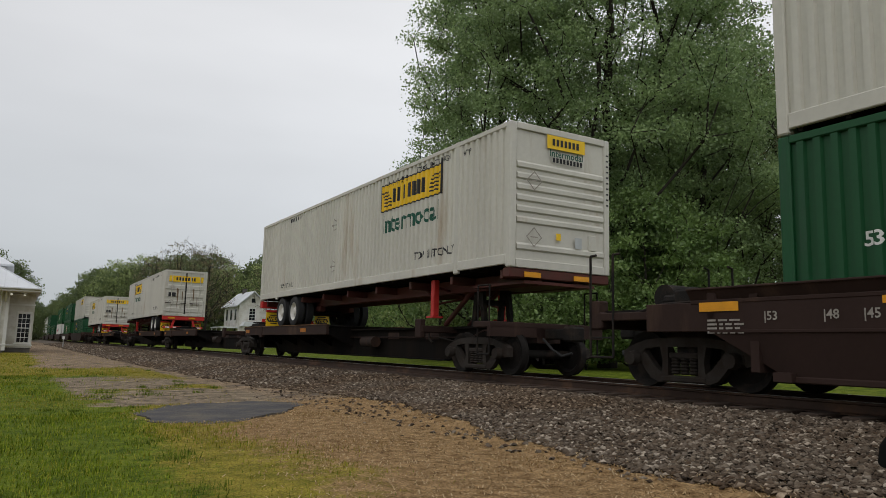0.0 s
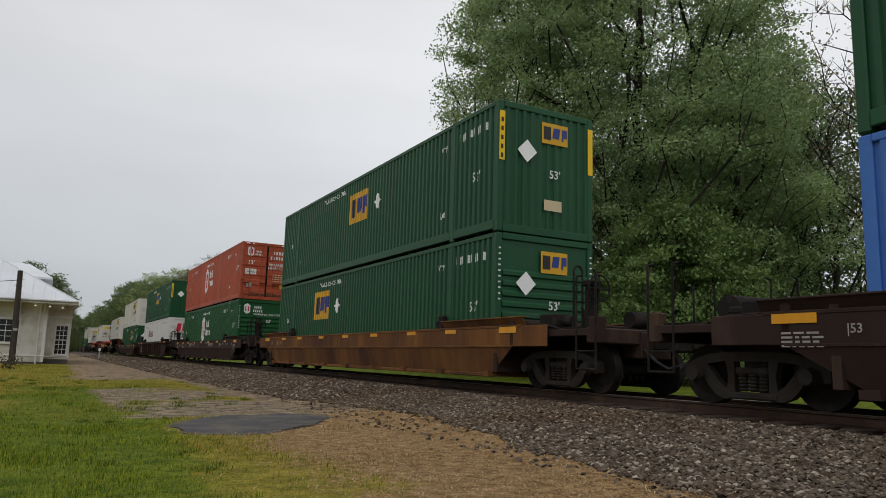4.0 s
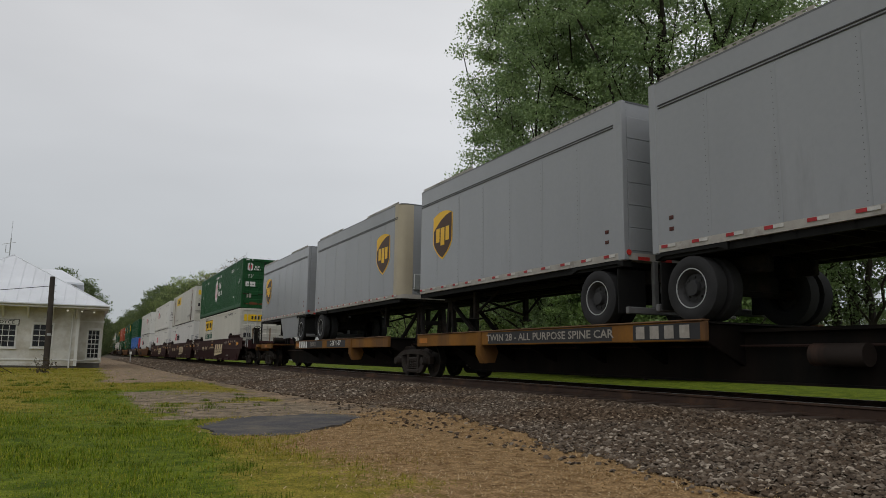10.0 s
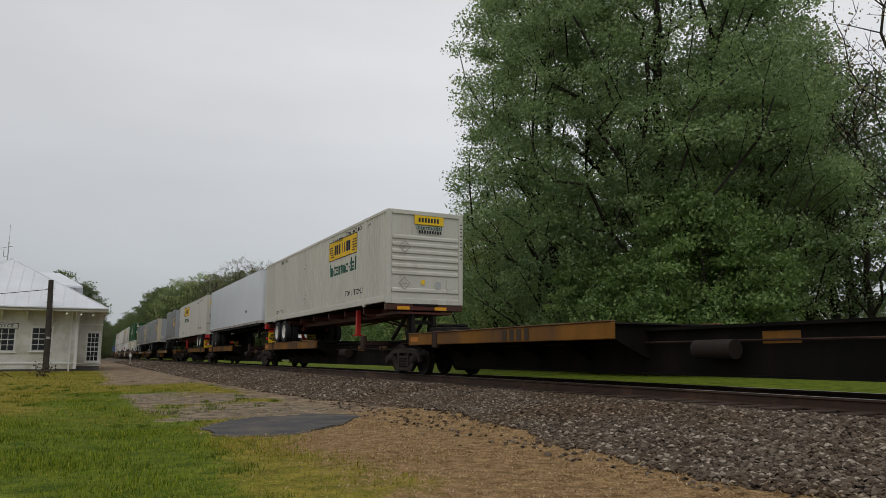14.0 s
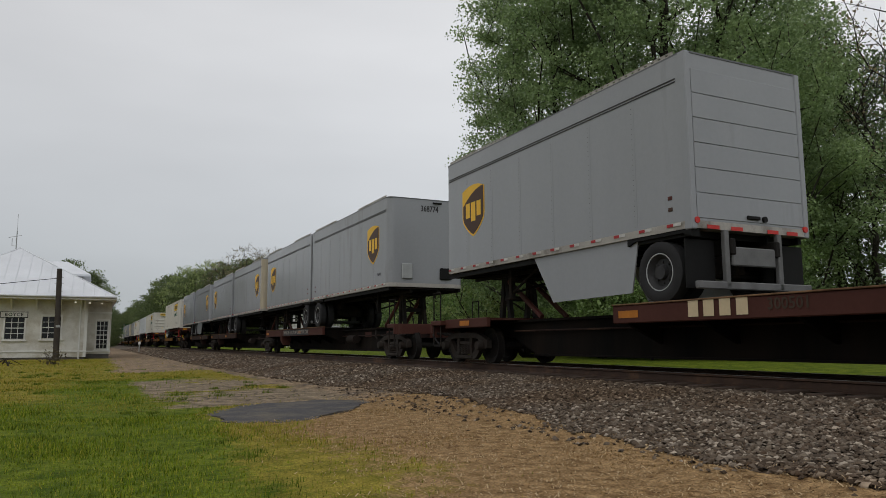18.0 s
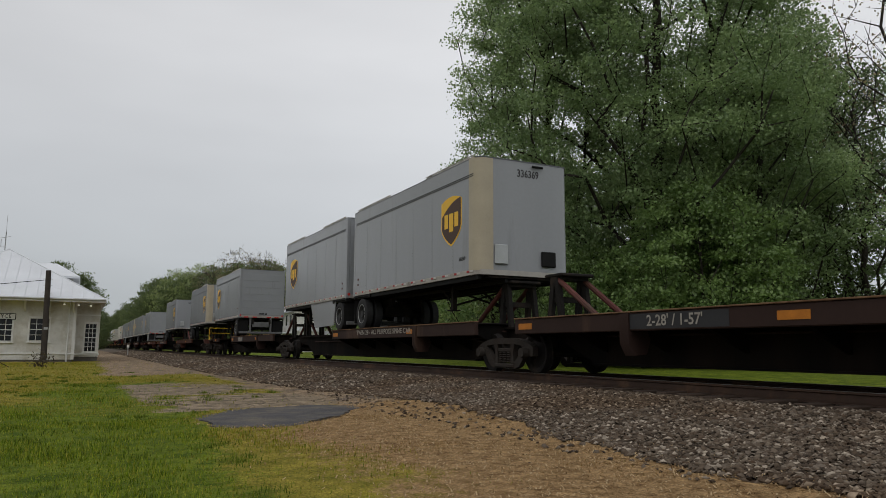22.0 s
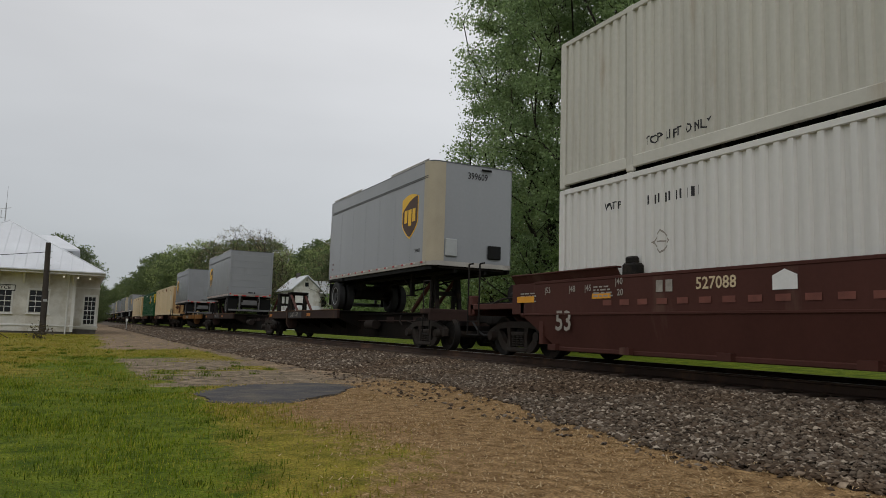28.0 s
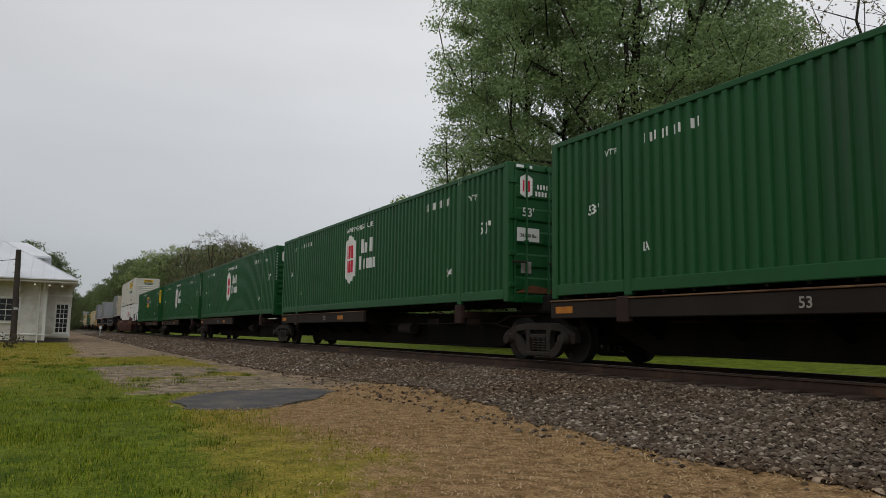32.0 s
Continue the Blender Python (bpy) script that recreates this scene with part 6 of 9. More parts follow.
def make_coupler(car, y, sy, z=0.88):
    part("coupler", kept(("coupler", sy), lambda: Shape().box(-0.09, 0.09, min(0, sy * 0.75), max(0, sy * 0.75), -0.1, 0.1, 0.02).box(-0.17, 0.17, min(sy * 0.7, sy * 1.0), max(sy * 0.7, sy * 1.0), -0.15, 0.15, 0.04).mesh("coupler", STEEL_DARK)), car, (0, y, z))
    part("air_hose", kept(("hose", sy), lambda: Shape().pipe([(-0.3, sy * 0.3, -0.1), (-0.32, sy * 0.6, -0.3), (-0.25, sy * 0.8, -0.42), (-0.12, sy * 0.95, -0.36)], 0.025, 8).mesh("air_hose", RUBBER)), car, (0, y, z), "black rubber hose")


# ---- well cars ----
def slab(lo, hi, z0, z1, x0, x1, thick):
    """A plate leaning from x0 at its foot to x1 at its head; lo and hi give its ends at foot and head."""
    pts = []
    for d in (0.0, -thick if x1 > 0 else thick):
        pts += [(x0 + d, lo[0], z0), (x0 + d, hi[0], z0), (x1 + d, hi[1], z1), (x1 + d, lo[1], z1)]
    return Shape().add(pts, [(0, 1, 2, 3), (7, 6, 5, 4), (0, 4, 5, 1), (1, 5, 6, 2), (2, 6, 7, 3), (3, 7, 4, 0)])


def make_well(paint, label, style="low", marks=(), stand=False, tail=False):
    """style: 'low' and 'tall' have a folded side, 'ribbed' has outside posts. tail: the side reaches over the rear truck."""
    car = thing("well_car", label, "railcar", "cars of the train")
    W = 1.50
    end_paint = STEEL_BROWN if paint is STEEL_RUST else paint
    top, knee = {"low": (1.19, 0.80), "tall": (1.46, 0.86), "ribbed": (1.35, 1.17)}[style]
    if FAR:
        for sx in (-1, 1):
            part("side_sheet", kept(("farside", sx, paint.name), lambda: Shape().prism([(-8.0, 0.22), (8.0, 0.22), (9.0, 0.8), (9.6, 0.8), (9.6, 1.25), (-9.6, 1.25), (-9.6, 0.8), (-9.0, 0.8)], 0, min(sx * 1.44, sx * 1.5), max(sx * 1.44, sx * 1.5)).mesh("side_sheet", paint)), car)
        part("underframe", kept(("wf", paint.name), lambda: well_floor().mesh("underframe", paint)), car)
        for sy in (-1, 1):
            part("end_frame", kept(("ef", sy, end_paint.name), lambda: well_end(sy).mesh("end_frame", end_paint)), car)
            make_truck(car, sy * 9.85)
        return car
    far, near = {"low": (10.1, -10.1), "tall": (9.35, -10.15 if tail else -9.35), "ribbed": (9.75, -9.75)}[style]
    shift = -0.9 if tail else 0.0
    for sx in (-1, 1):
        def wide(a, b):
            return min(sx * a, sx * b), max(sx * a, sx * b)
        key = (sx, style, tail, paint.name)
        if style == "ribbed":
            part("top_chord", kept(("wt",) + key, lambda: Shape().box(*wide(W - 0.1, W + 0.1), near, far, knee, top, 0.02).mesh("top_chord", paint)), car)
            part("side_sheet", kept(("ws",) + key, lambda: Shape().prism([(-8.0, 0.2), (8.0, 0.2), (8.75, 0.72), (8.75, knee), (-8.75, knee), (-8.75, 0.72)], 0, *wide(W - 0.05, W - 0.02)).mesh("side_sheet", paint)), car)
            part("chord_lip", kept(("wl",) + key, lambda: Shape().box(*wide(W - 0.04, W + 0.04), -8.7, 8.7, 1.08, 1.12, 0.008).mesh("chord_lip", paint)), car)
            for i in range(9):
                part("side_post", kept(("post", sx, paint.name), lambda: Shape().prism([(sx * (W - 0.03), 0.18), (sx * (W + 0.06), 0.18), (sx * (W + 0.1), 0.3), (sx * (W + 0.1), 1.17), (sx * (W - 0.03), 1.17)], 1, -0.06, 0.06).mesh("side_post", paint)), car, (0, 5.95 - i * 1.4875, 0))
        else:
            part("side_band", kept(("ws",) + key, lambda: Shape().box(*wide(W - 0.035, W), near, far, knee, top, 0.008).mesh("side_band", paint)), car, label="upper band of the car side")
            part("lower_side", kept(("wls",) + key, lambda: slab((-8.05 + 0.4 * shift, -9.0 + shift), (7.95, 9.0), 0.22, knee, sx * (W - 0.13), sx * (W - 0.004), 0.03).mesh("lower_side", paint)), car, label="lower side plate leaning inward")
            part("knee_bar", kept(("wk",) + key, lambda: Shape().box(*wide(W - 0.03, W + 0.012), -9.0 + shift, 9.0, knee - 0.02, knee + 0.02, 0.006).mesh("knee_bar", paint)), car)
            part("top_chord", kept(("wt",) + key, lambda: Shape().box(*wide(W - 0.13, W + 0.01), near + 0.8, far - 0.8, top - 0.03, top + 0.025, 0.01).mesh("top_chord", paint)), car)
        part("bottom_chord", kept(("wb",) + key, lambda: Shape().box(*wide(W - 0.3, W - (0.1 if style != "ribbed" else -0.01)), -8.0, 7.9, 0.19, 0.27, 0.015).mesh("bottom_chord", paint)), car)
        for sy in (-1, 1):
            a, b = sorted((sy * 6.15, sy * 9.35))
            cut = (0.0, 0.22) if sy > 0 else (0.22, 0.0)
            if style == "ribbed":
                part("walkway", kept(("ww", sx, sy), lambda: Shape().box(*wide(W - 0.32, W + 0.05), a, b, 1.46, 1.50).mesh("walkway", STEEL_DARK)), car, label="narrow walkway grating")
                for k in range(4):
                    part("walkway_bracket", kept(("wwb", sx), lambda: Shape().box(*wide(W - 0.2, W - 0.05), -0.02, 0.02, 1.33, 1.47).mesh("walkway_bracket", STEEL_DARK)), car, (0, a + 0.2 + k * (b - a - 0.4) / 3, 0))
            else:
                part("guide_flap", kept(("we", sy, top) + key, lambda: slab((a, a), (b, b), top, top + 0.17, sx * (W - 0.08), sx * (W + 0.03), 0.02).box(*wide(W - 0.10, W + 0.045), a, b, top + 0.155, top + 0.185, 0.008).mesh("guide_flap", paint)), car, label="flared guide flap")
            part("guide_block", kept(("gb", sx), lambda: Shape().box(*wide(W - 0.26, W - 0.02), -0.16, 0.16, -0.02, 0.22, 0.04).box(*wide(W - 0.2, W - 0.06), -0.1, 0.12, 0.2, 0.33, 0.03).mesh("guide_block", STEEL_DARK)), car, (0, sy * 5.93, top), "container guide block")
    part("underframe", kept(("wf", paint.name), lambda: well_floor().mesh("underframe", paint)), car)
    for sy in (-1, 1):
        part("end_frame", kept(("ef", sy, end_paint.name), lambda: well_end(sy).mesh("end_frame", end_paint)), car)
        part("platform_grating", kept(("pg", sy), lambda: Shape().box(-1.3, 1.3, min(sy * 8.75, sy * 11.2), max(sy * 8.75, sy * 11.2), 1.10, 1.14).mesh("platform_grating", STEEL_DARK)), car)
        part("bulkhead_top", kept(("bt", sy, end_paint.name), lambda: Shape().box(-1.42, 1.42, min(sy * 8.45, sy * 9.3), max(sy * 8.45, sy * 9.3), 1.18, 1.27, 0.02).mesh("bulkhead_top", end_paint)), car)
        part("air_pipe", kept(("ap", sy), lambda: Shape().pipe([(-1.3, sy * 9.3, 1.22), (-1.36, sy * 9.9, 1.2), (-1.36, sy * 10.6, 1.05), (-1.2, sy * 11.2, 0.95)], 0.022, 6).mesh("air_pipe", STEEL_DARK)), car)
        part("valve_box", kept(("vb", sy), lambda: Shape().box(-1.15, -0.75, min(sy * 9.4, sy * 9.9), max(sy * 9.4, sy * 9.9), 1.14, 1.42, 0.03).cyl((-0.95, sy * 9.95, 1.28), (-0.95, sy * 10.2, 1.28), 0.09, 10).mesh("valve_box", STEEL_DARK)), car, label="brake valve box")
        make_truck(car, sy * 9.85)
        for sx in (-1, 1):
            part("grab_rail", kept(("gr", sx, sy, stand), lambda: Shape().pipe([(sx * 1.42, sy * 10.85, 0.95), (sx * 1.42, sy * 10.85, 2.0), (sx * 1.3, sy * 10.85, 2.03)], 0.02, 8).pipe([(sx * 1.42, sy * 11.35, 0.95), (sx * 1.42, sy * 11.35, 2.02), (sx * 1.3, sy * 11.35, 2.05)], 0.02, 8).mesh("grab_rail", GALV if stand else STEEL_DARK)), car, label="grab rail")
            part("sill_step", kept(("ss", sx, sy), lambda: Shape().pipe([(sx * 1.42, sy * 10.85, 0.95), (sx * 1.42, sy * 10.85, 0.42), (sx * 1.42, sy * 11.35, 0.42), (sx * 1.42, sy * 11.35, 0.95)], 0.02, 8).pipe([(sx * 1.42, sy * 10.85, 0.72), (sx * 1.42, sy * 11.35, 0.72)], 0.016, 6).mesh("sill_step", STEEL_DARK)), car, label="stirrup step")
            part("corner_post", kept(("cp", sx, sy, end_paint.name), lambda: Shape().box(min(sx * 1.22, sx * 1.42), max(sx * 1.22, sx * 1.42), min(sy * 11.15, sy * 11.4), max(sy * 11.15, sy * 11.4), 0.85, 1.3, 0.02).mesh("corner_post", end_paint)), car)
        make_coupler(car, sy * 11.0, sy)
    part("hand_brake", kept("brake", lambda: Shape().box(-0.93, -0.69, -10.60, -10.46, 1.14, 1.95, 0.03).box(-0.97, -0.65, -10.64, -10.42, 1.90, 2.0, 0.02).box(-0.72, -0.64, -10.47, -10.1, 1.14, 1.5, 0.02).mesh("hand_brake", STEEL_DARK)), car, label="upright hand brake stand")
    part("brake_wheel", kept("bwheel", lambda: Shape().pipe([(-0.80 + 0.24 * math.cos(k * math.pi / 8), -10.72, 1.85 + 0.24 * math.sin(k * math.pi / 8)) for k in range(17)], 0.016, 6).pipe([(-1.03, -10.72, 1.85), (-0.57, -10.72, 1.85)], 0.014, 6).pipe([(-0.8, -10.72, 1.62), (-0.8, -10.72, 2.08)], 0.014, 6).cyl((-0.8, -10.62, 1.85), (-0.8, -10.74, 1.85), 0.04, 8).mesh("brake_wheel", STEEL_DARK)), car, label="spoked hand brake wheel")
    part("crossover_rail", kept(("xrail", stand), lambda: Shape().pipe([(-1.12, -10.4, 1.14), (-1.12, -10.4, 2.18), (-1.06, -10.4, 2.26), (-0.98, -10.4, 2.26), (-0.92, -10.4, 2.18), (-0.92, -10.4, 1.14)], 0.02, 8).mesh("crossover_rail", GALV if stand else STEEL_DARK)), car, label="narrow looped handrail")
    part("brake_cylinder", kept("bcyl", lambda: Shape().cyl((0.2, -10.4, 1.35), (0.9, -10.4, 1.35), 0.16, 14).mesh("brake_cylinder", STEEL_DARK)), car)
    part("air_reservoir", kept("bres", lambda: Shape().cyl((-0.9, 10.3, 1.34), (0.4, 10.3, 1.34), 0.2, 14).mesh("air_reservoir", STEEL_DARK)), car)
    rz = {"low": 1.13, "tall": 1.16, "ribbed": 1.28}[style]
    rx = -0.102 if style == "ribbed" else -0.002
    for yy in (6.55, 4.56, 2.2, 0.0, -2.2, -4.56, -6.55):
        if style == "low" or yy in (6.55, 0.0, -6.55):
            part("reflector", kept("wreflect", lambda: Shape().box(-1.507, -1.501, -0.24, 0.24, -0.045, 0.045).mesh("reflector", REFLECT_YELLOW)), car, (rx, yy, rz), "yellow reflector strip")
    for yy in (8.85, -8.85):
        part("reflector", kept("wreflect2", lambda: Shape().box(-1.512, -1.503, -0.3, 0.3, -0.06, 0.06).mesh("reflector", REFLECT_YELLOW)), car, (rx, yy, rz - 0.01), "yellow reflector plate")
    for fn in marks:
        fn(car)
    return car


def well_floor():
    s = Shape().box(-1.3, 1.3, -8.15, 8.15, 0.22, 0.26)
    for i in range(9):
        yy = -8 + i * 2
        s.box(-1.48, 1.48, yy - 0.12, yy + 0.12, 0.20, 0.31)
    return s


def well_end(sy):
    s = Shape()
    a, b = sorted((sy * 8.3, sy * 8.42))
    s.box(-1.47, 1.47, a, b, 0.3, 1.34)
    a, b = sorted((sy * 8.4, sy * 11.3))
    s.box(-0.35, 0.35, a, b, 0.62, 1.08, 0.02)
    a, b = sorted((sy * 8.9, sy * 9.05))
    s.box(-1.5, 1.5, a, b, 0.8, 1.32, 0.02)
    a, b = sorted((sy * 11.1, sy * 11.25))
    s.box(-1.42, 1.42, a, b, 0.86, 1.12, 0.02)
    for sx in (-1, 1):
        a, b = sorted((sy * 9.0, sy * 11.2))
        s.box(min(sx * 1.3, sx * 1.42), max(sx * 1.3, sx * 1.42), a, b, 0.98, 1.1, 0.01)
    return s


def car_text(body, size, mat, y, z, x=-1.505, label="", width=1.0):
    return lambda car: paint_side(car, ("ct", body, size, mat.name), lambda: word_mesh(body, size, mat, width=width), x, y, z, False, label, "lettering", 0.006)


def car_sign(key, polys, mat, y, z, x=-1.505, label=""):
    return lambda car: paint_side(car, ("cs", key, mat.name), lambda: flat_mesh(polys, mat), x, y, z, False, label, "painted_sign", 0.006)


def notice(rows, width, seed):
    """Lines of lettering too small to read, as broken bars."""
    rng, polys = random.Random(seed), []
    for i in range(rows):
        y = -width / 2
        end = width / 2 * rng.uniform(0.5, 1.0)
        while y < end:
            w = rng.uniform(0.05, 0.16)
            polys.append(rect(y, min(y + w, width / 2), -0.052 * i, -0.052 * i + 0.026))
            y += w + 0.035
    return polys


def car_notice(rows, width, seed, y, z, x=-1.505):
    return car_sign(("notice", rows, width, seed), notice(rows, width, seed), INK_DUST, y, z, x, "faded lines of small lettering")


def ring(r, w=0.02, n=20):
    out = []
    for i in range(n):
        a, b = 2 * math.pi * i / n, 2 * math.pi * (i + 1) / n
        out.append([(r * math.cos(a), r * math.sin(a)), (r * math.cos(b), r * math.sin(b)), ((r - w) * math.cos(b), (r - w) * math.sin(b)), ((r - w) * math.cos(a), (r - w) * math.sin(a))])
    return out


def frame_lines(w, h, t=0.02):
    return [rect(-w, w, -h, -h + t), rect(-w, w, h - t, h), rect(-w, -w + t, -h, h), rect(w - t, w, -h, h)]


def well_marks(z=1.0, size=0.15, ink=None, x=-1.505):
    ink = ink or INK_DUST
    out = [car_text(a, size, ink, y, z, x, "load mark") for a, y in (("|53", 8.1), ("|48", 7.35), ("|45", 6.9), ("40|", -6.1), ("45|", -6.9), ("48|", -7.3), ("53|", -8.1))]
    out += [car_text("|40", size, ink, 6.1, z + 0.08, x, "load mark"), car_text("20", size, ink, 6.07, z - 0.1, x, "load mark"), car_notice(4, 0.5, 3, 6.5, z, x), car_notice(4, 0.55, 5, 8.75, z - 0.05, x), car_notice(5, 0.55, 7, -8.7, z - 0.04, x), car_notice(3, 0.5, 9, -5.4, z + 0.02, x)]
    return out


def low_marks(number="", seed=1):
    out = well_marks(0.98) + [car_sign("ring", ring(0.16) + [rect(-0.09, 0.09, -0.02, 0.02)], INK_DUST, 2.2, 1.0, label="round stencil"), car_notice(2, 0.8, 11 + seed, -1.6, 1.1), car_notice(1, 0.9, 13 + seed, 1.2, 0.9), car_sign("line", [rect(-0.75, 0.75, -0.01, 0.01)], INK_DUST, -2.9, 0.9, label="thin white line"), car_sign("tradeline", bars([0.13] * 9, 0.09, 0.05, 0.25, -0.05), INK_DUST, -2.9, 0.98, label="faded slanted trade-name bars"), car_sign("ring2", ring(0.1), INK_DUST, 5.3, 1.0, label="round stencil")]
    if number:
        out += [car_text(number, 0.31, INK_DUST, 2.95, 1.0, label="car number"), car_sign("ownerbars", bars([0.24] * 3, 0.16, 0.06, 0, -0.12), INK_DUST, 3.8, 1.0, label="owner's mark as bars")]
    return out


def tall_marks(letter):
    ink = INK_CREAM
    out = well_marks(1.28, 0.16, ink) + [car_text("53", 0.52, ink, 7.75, 0.67, label="large cream size mark"), car_text("253955", 0.33, ink, 2.46, 0.92, label="car number"), car_text(letter, 0.33, ink, 1.06, 0.91), car_sign("ownerbars4", bars([0.24] * 4, 0.17, 0.06, 0, -0.12), ink, 3.8, 0.92, label="owner's mark as bars")]
    out += [car_text("253955 " + letter, 0.15, ink, -0.1, 1.38), car_text("WELL LD LMT 118,600", 0.15, ink, 0.05, 0.98, label="load limit lettering"), car_sign("box", frame_lines(0.42, 0.2) + notice(5, 0.6, 4)[::2], INK_DUST, 6.6, 0.92, label="framed notice"), car_sign("ring3", ring(0.11), INK_DUST, 5.9, 0.9, label="round stencil"), car_notice(2, 0.7, 21, -5.9, 0.5), car_notice(3, 0.6, 22, -5.0, 1.25), car_text("125 T", 0.16, ink, 9.0, 1.28)]
    return out


# ---- spine cars: one platform each ----
LIP = material("worn_deck_lip", (0.17, 0.10, 0.055), 0.8, vary=0.35, scale=3.0, stain=(0.07, 0.035, 0.02), stain_at=0.55, gloss=0.15)


def make_spine(paint, label, kind, length=17.4, ends=(False, False), deck=(1, 0), marks=(), hitch=(False, False), rail=False):
    """kind: 'twin' carries two short trailers, 'single' one long load. ends: whether +y and -y end with a coupler.
    deck: the stretch (from, to) of the wheel deck along y."""
    car = thing("spine_car", label, "railcar", "cars of the train")
    half = length / 2
    lo, hi = (-8.2 if ends[1] else -half), (8.2 if ends[0] else half)
    a, b = lo + 1.3, hi - 1.3
    part("centre_sill", kept(("cs", length, ends), lambda: Shape().prism([(a + 1.0, 0.22), (b - 1.0, 0.22), (b, 0.62), (hi, 0.62), (hi, 0.98), (lo, 0.98), (lo, 0.62), (a, 0.62)], 0, -0.36, 0.36).mesh("centre_sill", STEEL_BLACK)), car)
    part("sill_flange", kept(("sf", length, ends), lambda: Shape().box(-0.46, 0.46, lo + 0.3, hi - 0.3, 0.95, 1.0).box(-0.46, 0.46, a + 1.0, b - 1.0, 0.20, 0.235).mesh("sill_flange", STEEL_BLACK)), car)
    d1, d0 = deck
    for sx in (-1, 1):
        part("deck_side", kept(("ds", sx, deck, paint.name), lambda: Shape().box(min(sx * 1.20, sx * 1.30), max(sx * 1.20, sx * 1.30), d0, d1, 0.80, 1.10, 0.015).mesh("deck_side", paint)), car)
    for sx in (-1, 1):
        part("deck_lip", kept(("dlip", sx, deck, paint.name), lambda: Shape().box(min(sx * 1.19, sx * 1.325), max(sx * 1.19, sx * 1.325), d0, d1, 1.10, 1.125, 0.006).mesh("deck_lip", LIP)), car, label="worn pale deck lip")
    part("deck_plate", kept(("dp", deck), lambda: Shape().box(-1.28, 1.28, d0 + 0.02, d1 - 0.02, 1.065, 1.095).mesh("deck_plate", STEEL_DARK)), car)
    n = max(2, int((d1 - d0) / 1.6))
    for i in range(n + 1):
        part("cross_bearer", kept("bearer", lambda: Shape().prism([(-1.22, 0.84), (-0.36, 0.45), (0.36, 0.45), (1.22, 0.84), (1.22, 1.055), (-1.22, 1.055)], 1, -0.04, 0.04).mesh("cross_bearer", STEEL_BLACK)), car, (0, d0 + 0.15 + i * (d1 - d0 - 0.3) / n, 0))
        if i == n or i == n - 4 and paint is not STEEL_YELLOW:
            part("reflector", kept("sreflect", lambda: Shape().box(-1.307, -1.301, -0.24, 0.24, 0.89, 1.01).mesh("reflector", REFLECT_DULL)), car, (0, d0 + 0.4 + i * (d1 - d0 - 0.8) / n, 0), "dull orange reflector strip")
    if kind == "twin":
        yb = d1 - 3.4 if d1 > 5 else d0 + 3.3
        for sx in (-1, 1):
            part("deck_bracket", kept(("dbrk", sx, paint.name), lambda: Shape().prism([(sx * x, z) for x, z in ((1.33, 1.09), (1.05, 1.09), (0.86, 0.66), (0.95, 0.42), (1.22, 0.40), (1.33, 0.60))], 1, -0.11, 0.11).mesh("deck_bracket", paint)), car, (0, yb, 0), "cast bracket under the deck edge")
    if kind != "twin":
        for yy in (-POST, POST):
            part("container_guide", kept("guide", lambda: Shape().box(-1.3, 1.3, -0.16, 0.16, 0.84, 1.0, 0.02).box(-1.33, -1.2, -0.14, 0.14, 0.72, 1.145, 0.02).box(1.2, 1.33, -0.14, 0.14, 0.72, 1.145, 0.02).mesh("container_guide", STEEL_BROWN)), car, (0, yy, 0))
    for yy, sgn, up in ((hi - 1.0, 1, hitch[0]), (lo + 1.0, -1, hitch[1])):
        part("hitch", kept(("hitch", sgn, up, paint.name), lambda: make_hitch(sgn, up).mesh("hitch", STEEL_DARK)), car, (0, yy, 1.0), "trailer hitch stand")
        for sx in (-1, 1) if up else ():
            part("hitch_strut", kept(("hstrut", sgn, sx, paint is STEEL_YELLOW), lambda: Shape().cyl((sx * 0.34, -sgn * 0.1, 0.95), (sx * 0.34, -sgn * 1.5, 0.05), 0.06, 8).mesh("hitch_strut", STEEL_DARK if paint is STEEL_YELLOW else CHASSIS_RED)), car, (0, yy, 1.0))
        part("hitch_plate", kept(("hplate", sgn, up), lambda: Shape().box(-0.42, 0.42, -0.32, 0.32, 1.02 if up else 0.34, 1.09 if up else 0.40, 0.02).mesh("hitch_plate", STEEL_DARK)), car, (0, yy, 1.0), "greasy hitch plate")
    for end, yy, sgn in ((ends[0], hi, 1), (ends[1], lo, -1)):
        if end:
            make_truck(car, sgn * 8.1)
            part("end_platform", kept(("ep", sgn, paint.name), lambda: Shape().box(-1.45, 1.45, min(sgn * 8.6, sgn * 9.2), max(sgn * 8.6, sgn * 9.2), 0.92, 1.04, 0.015).box(-1.45, 1.45, min(sgn * 9.1, sgn * 9.2), max(sgn * 9.1, sgn * 9.2), 0.75, 0.95).box(-0.3, 0.3, min(sgn * 8.0, sgn * 9.2), max(sgn * 8.0, sgn * 9.2), 0.64, 0.94).mesh("end_platform", paint)), car)
            for sx in (-1, 1):
                part("grab_rail", kept(("sgr", sx, sgn), lambda: Shape().pipe([(sx * 1.4, sgn * 9.1, 0.4), (sx * 1.4, sgn * 9.1, 1.75), (sx * 1.4, sgn * 8.7, 1.75), (sx * 1.4, sgn * 8.7, 0.4), (sx * 1.4, sgn * 9.1, 0.4)], 0.018, 8).mesh("grab_rail", STEEL_DARK)), car)
            make_coupler(car, sgn * 9.1, sgn, 0.82)
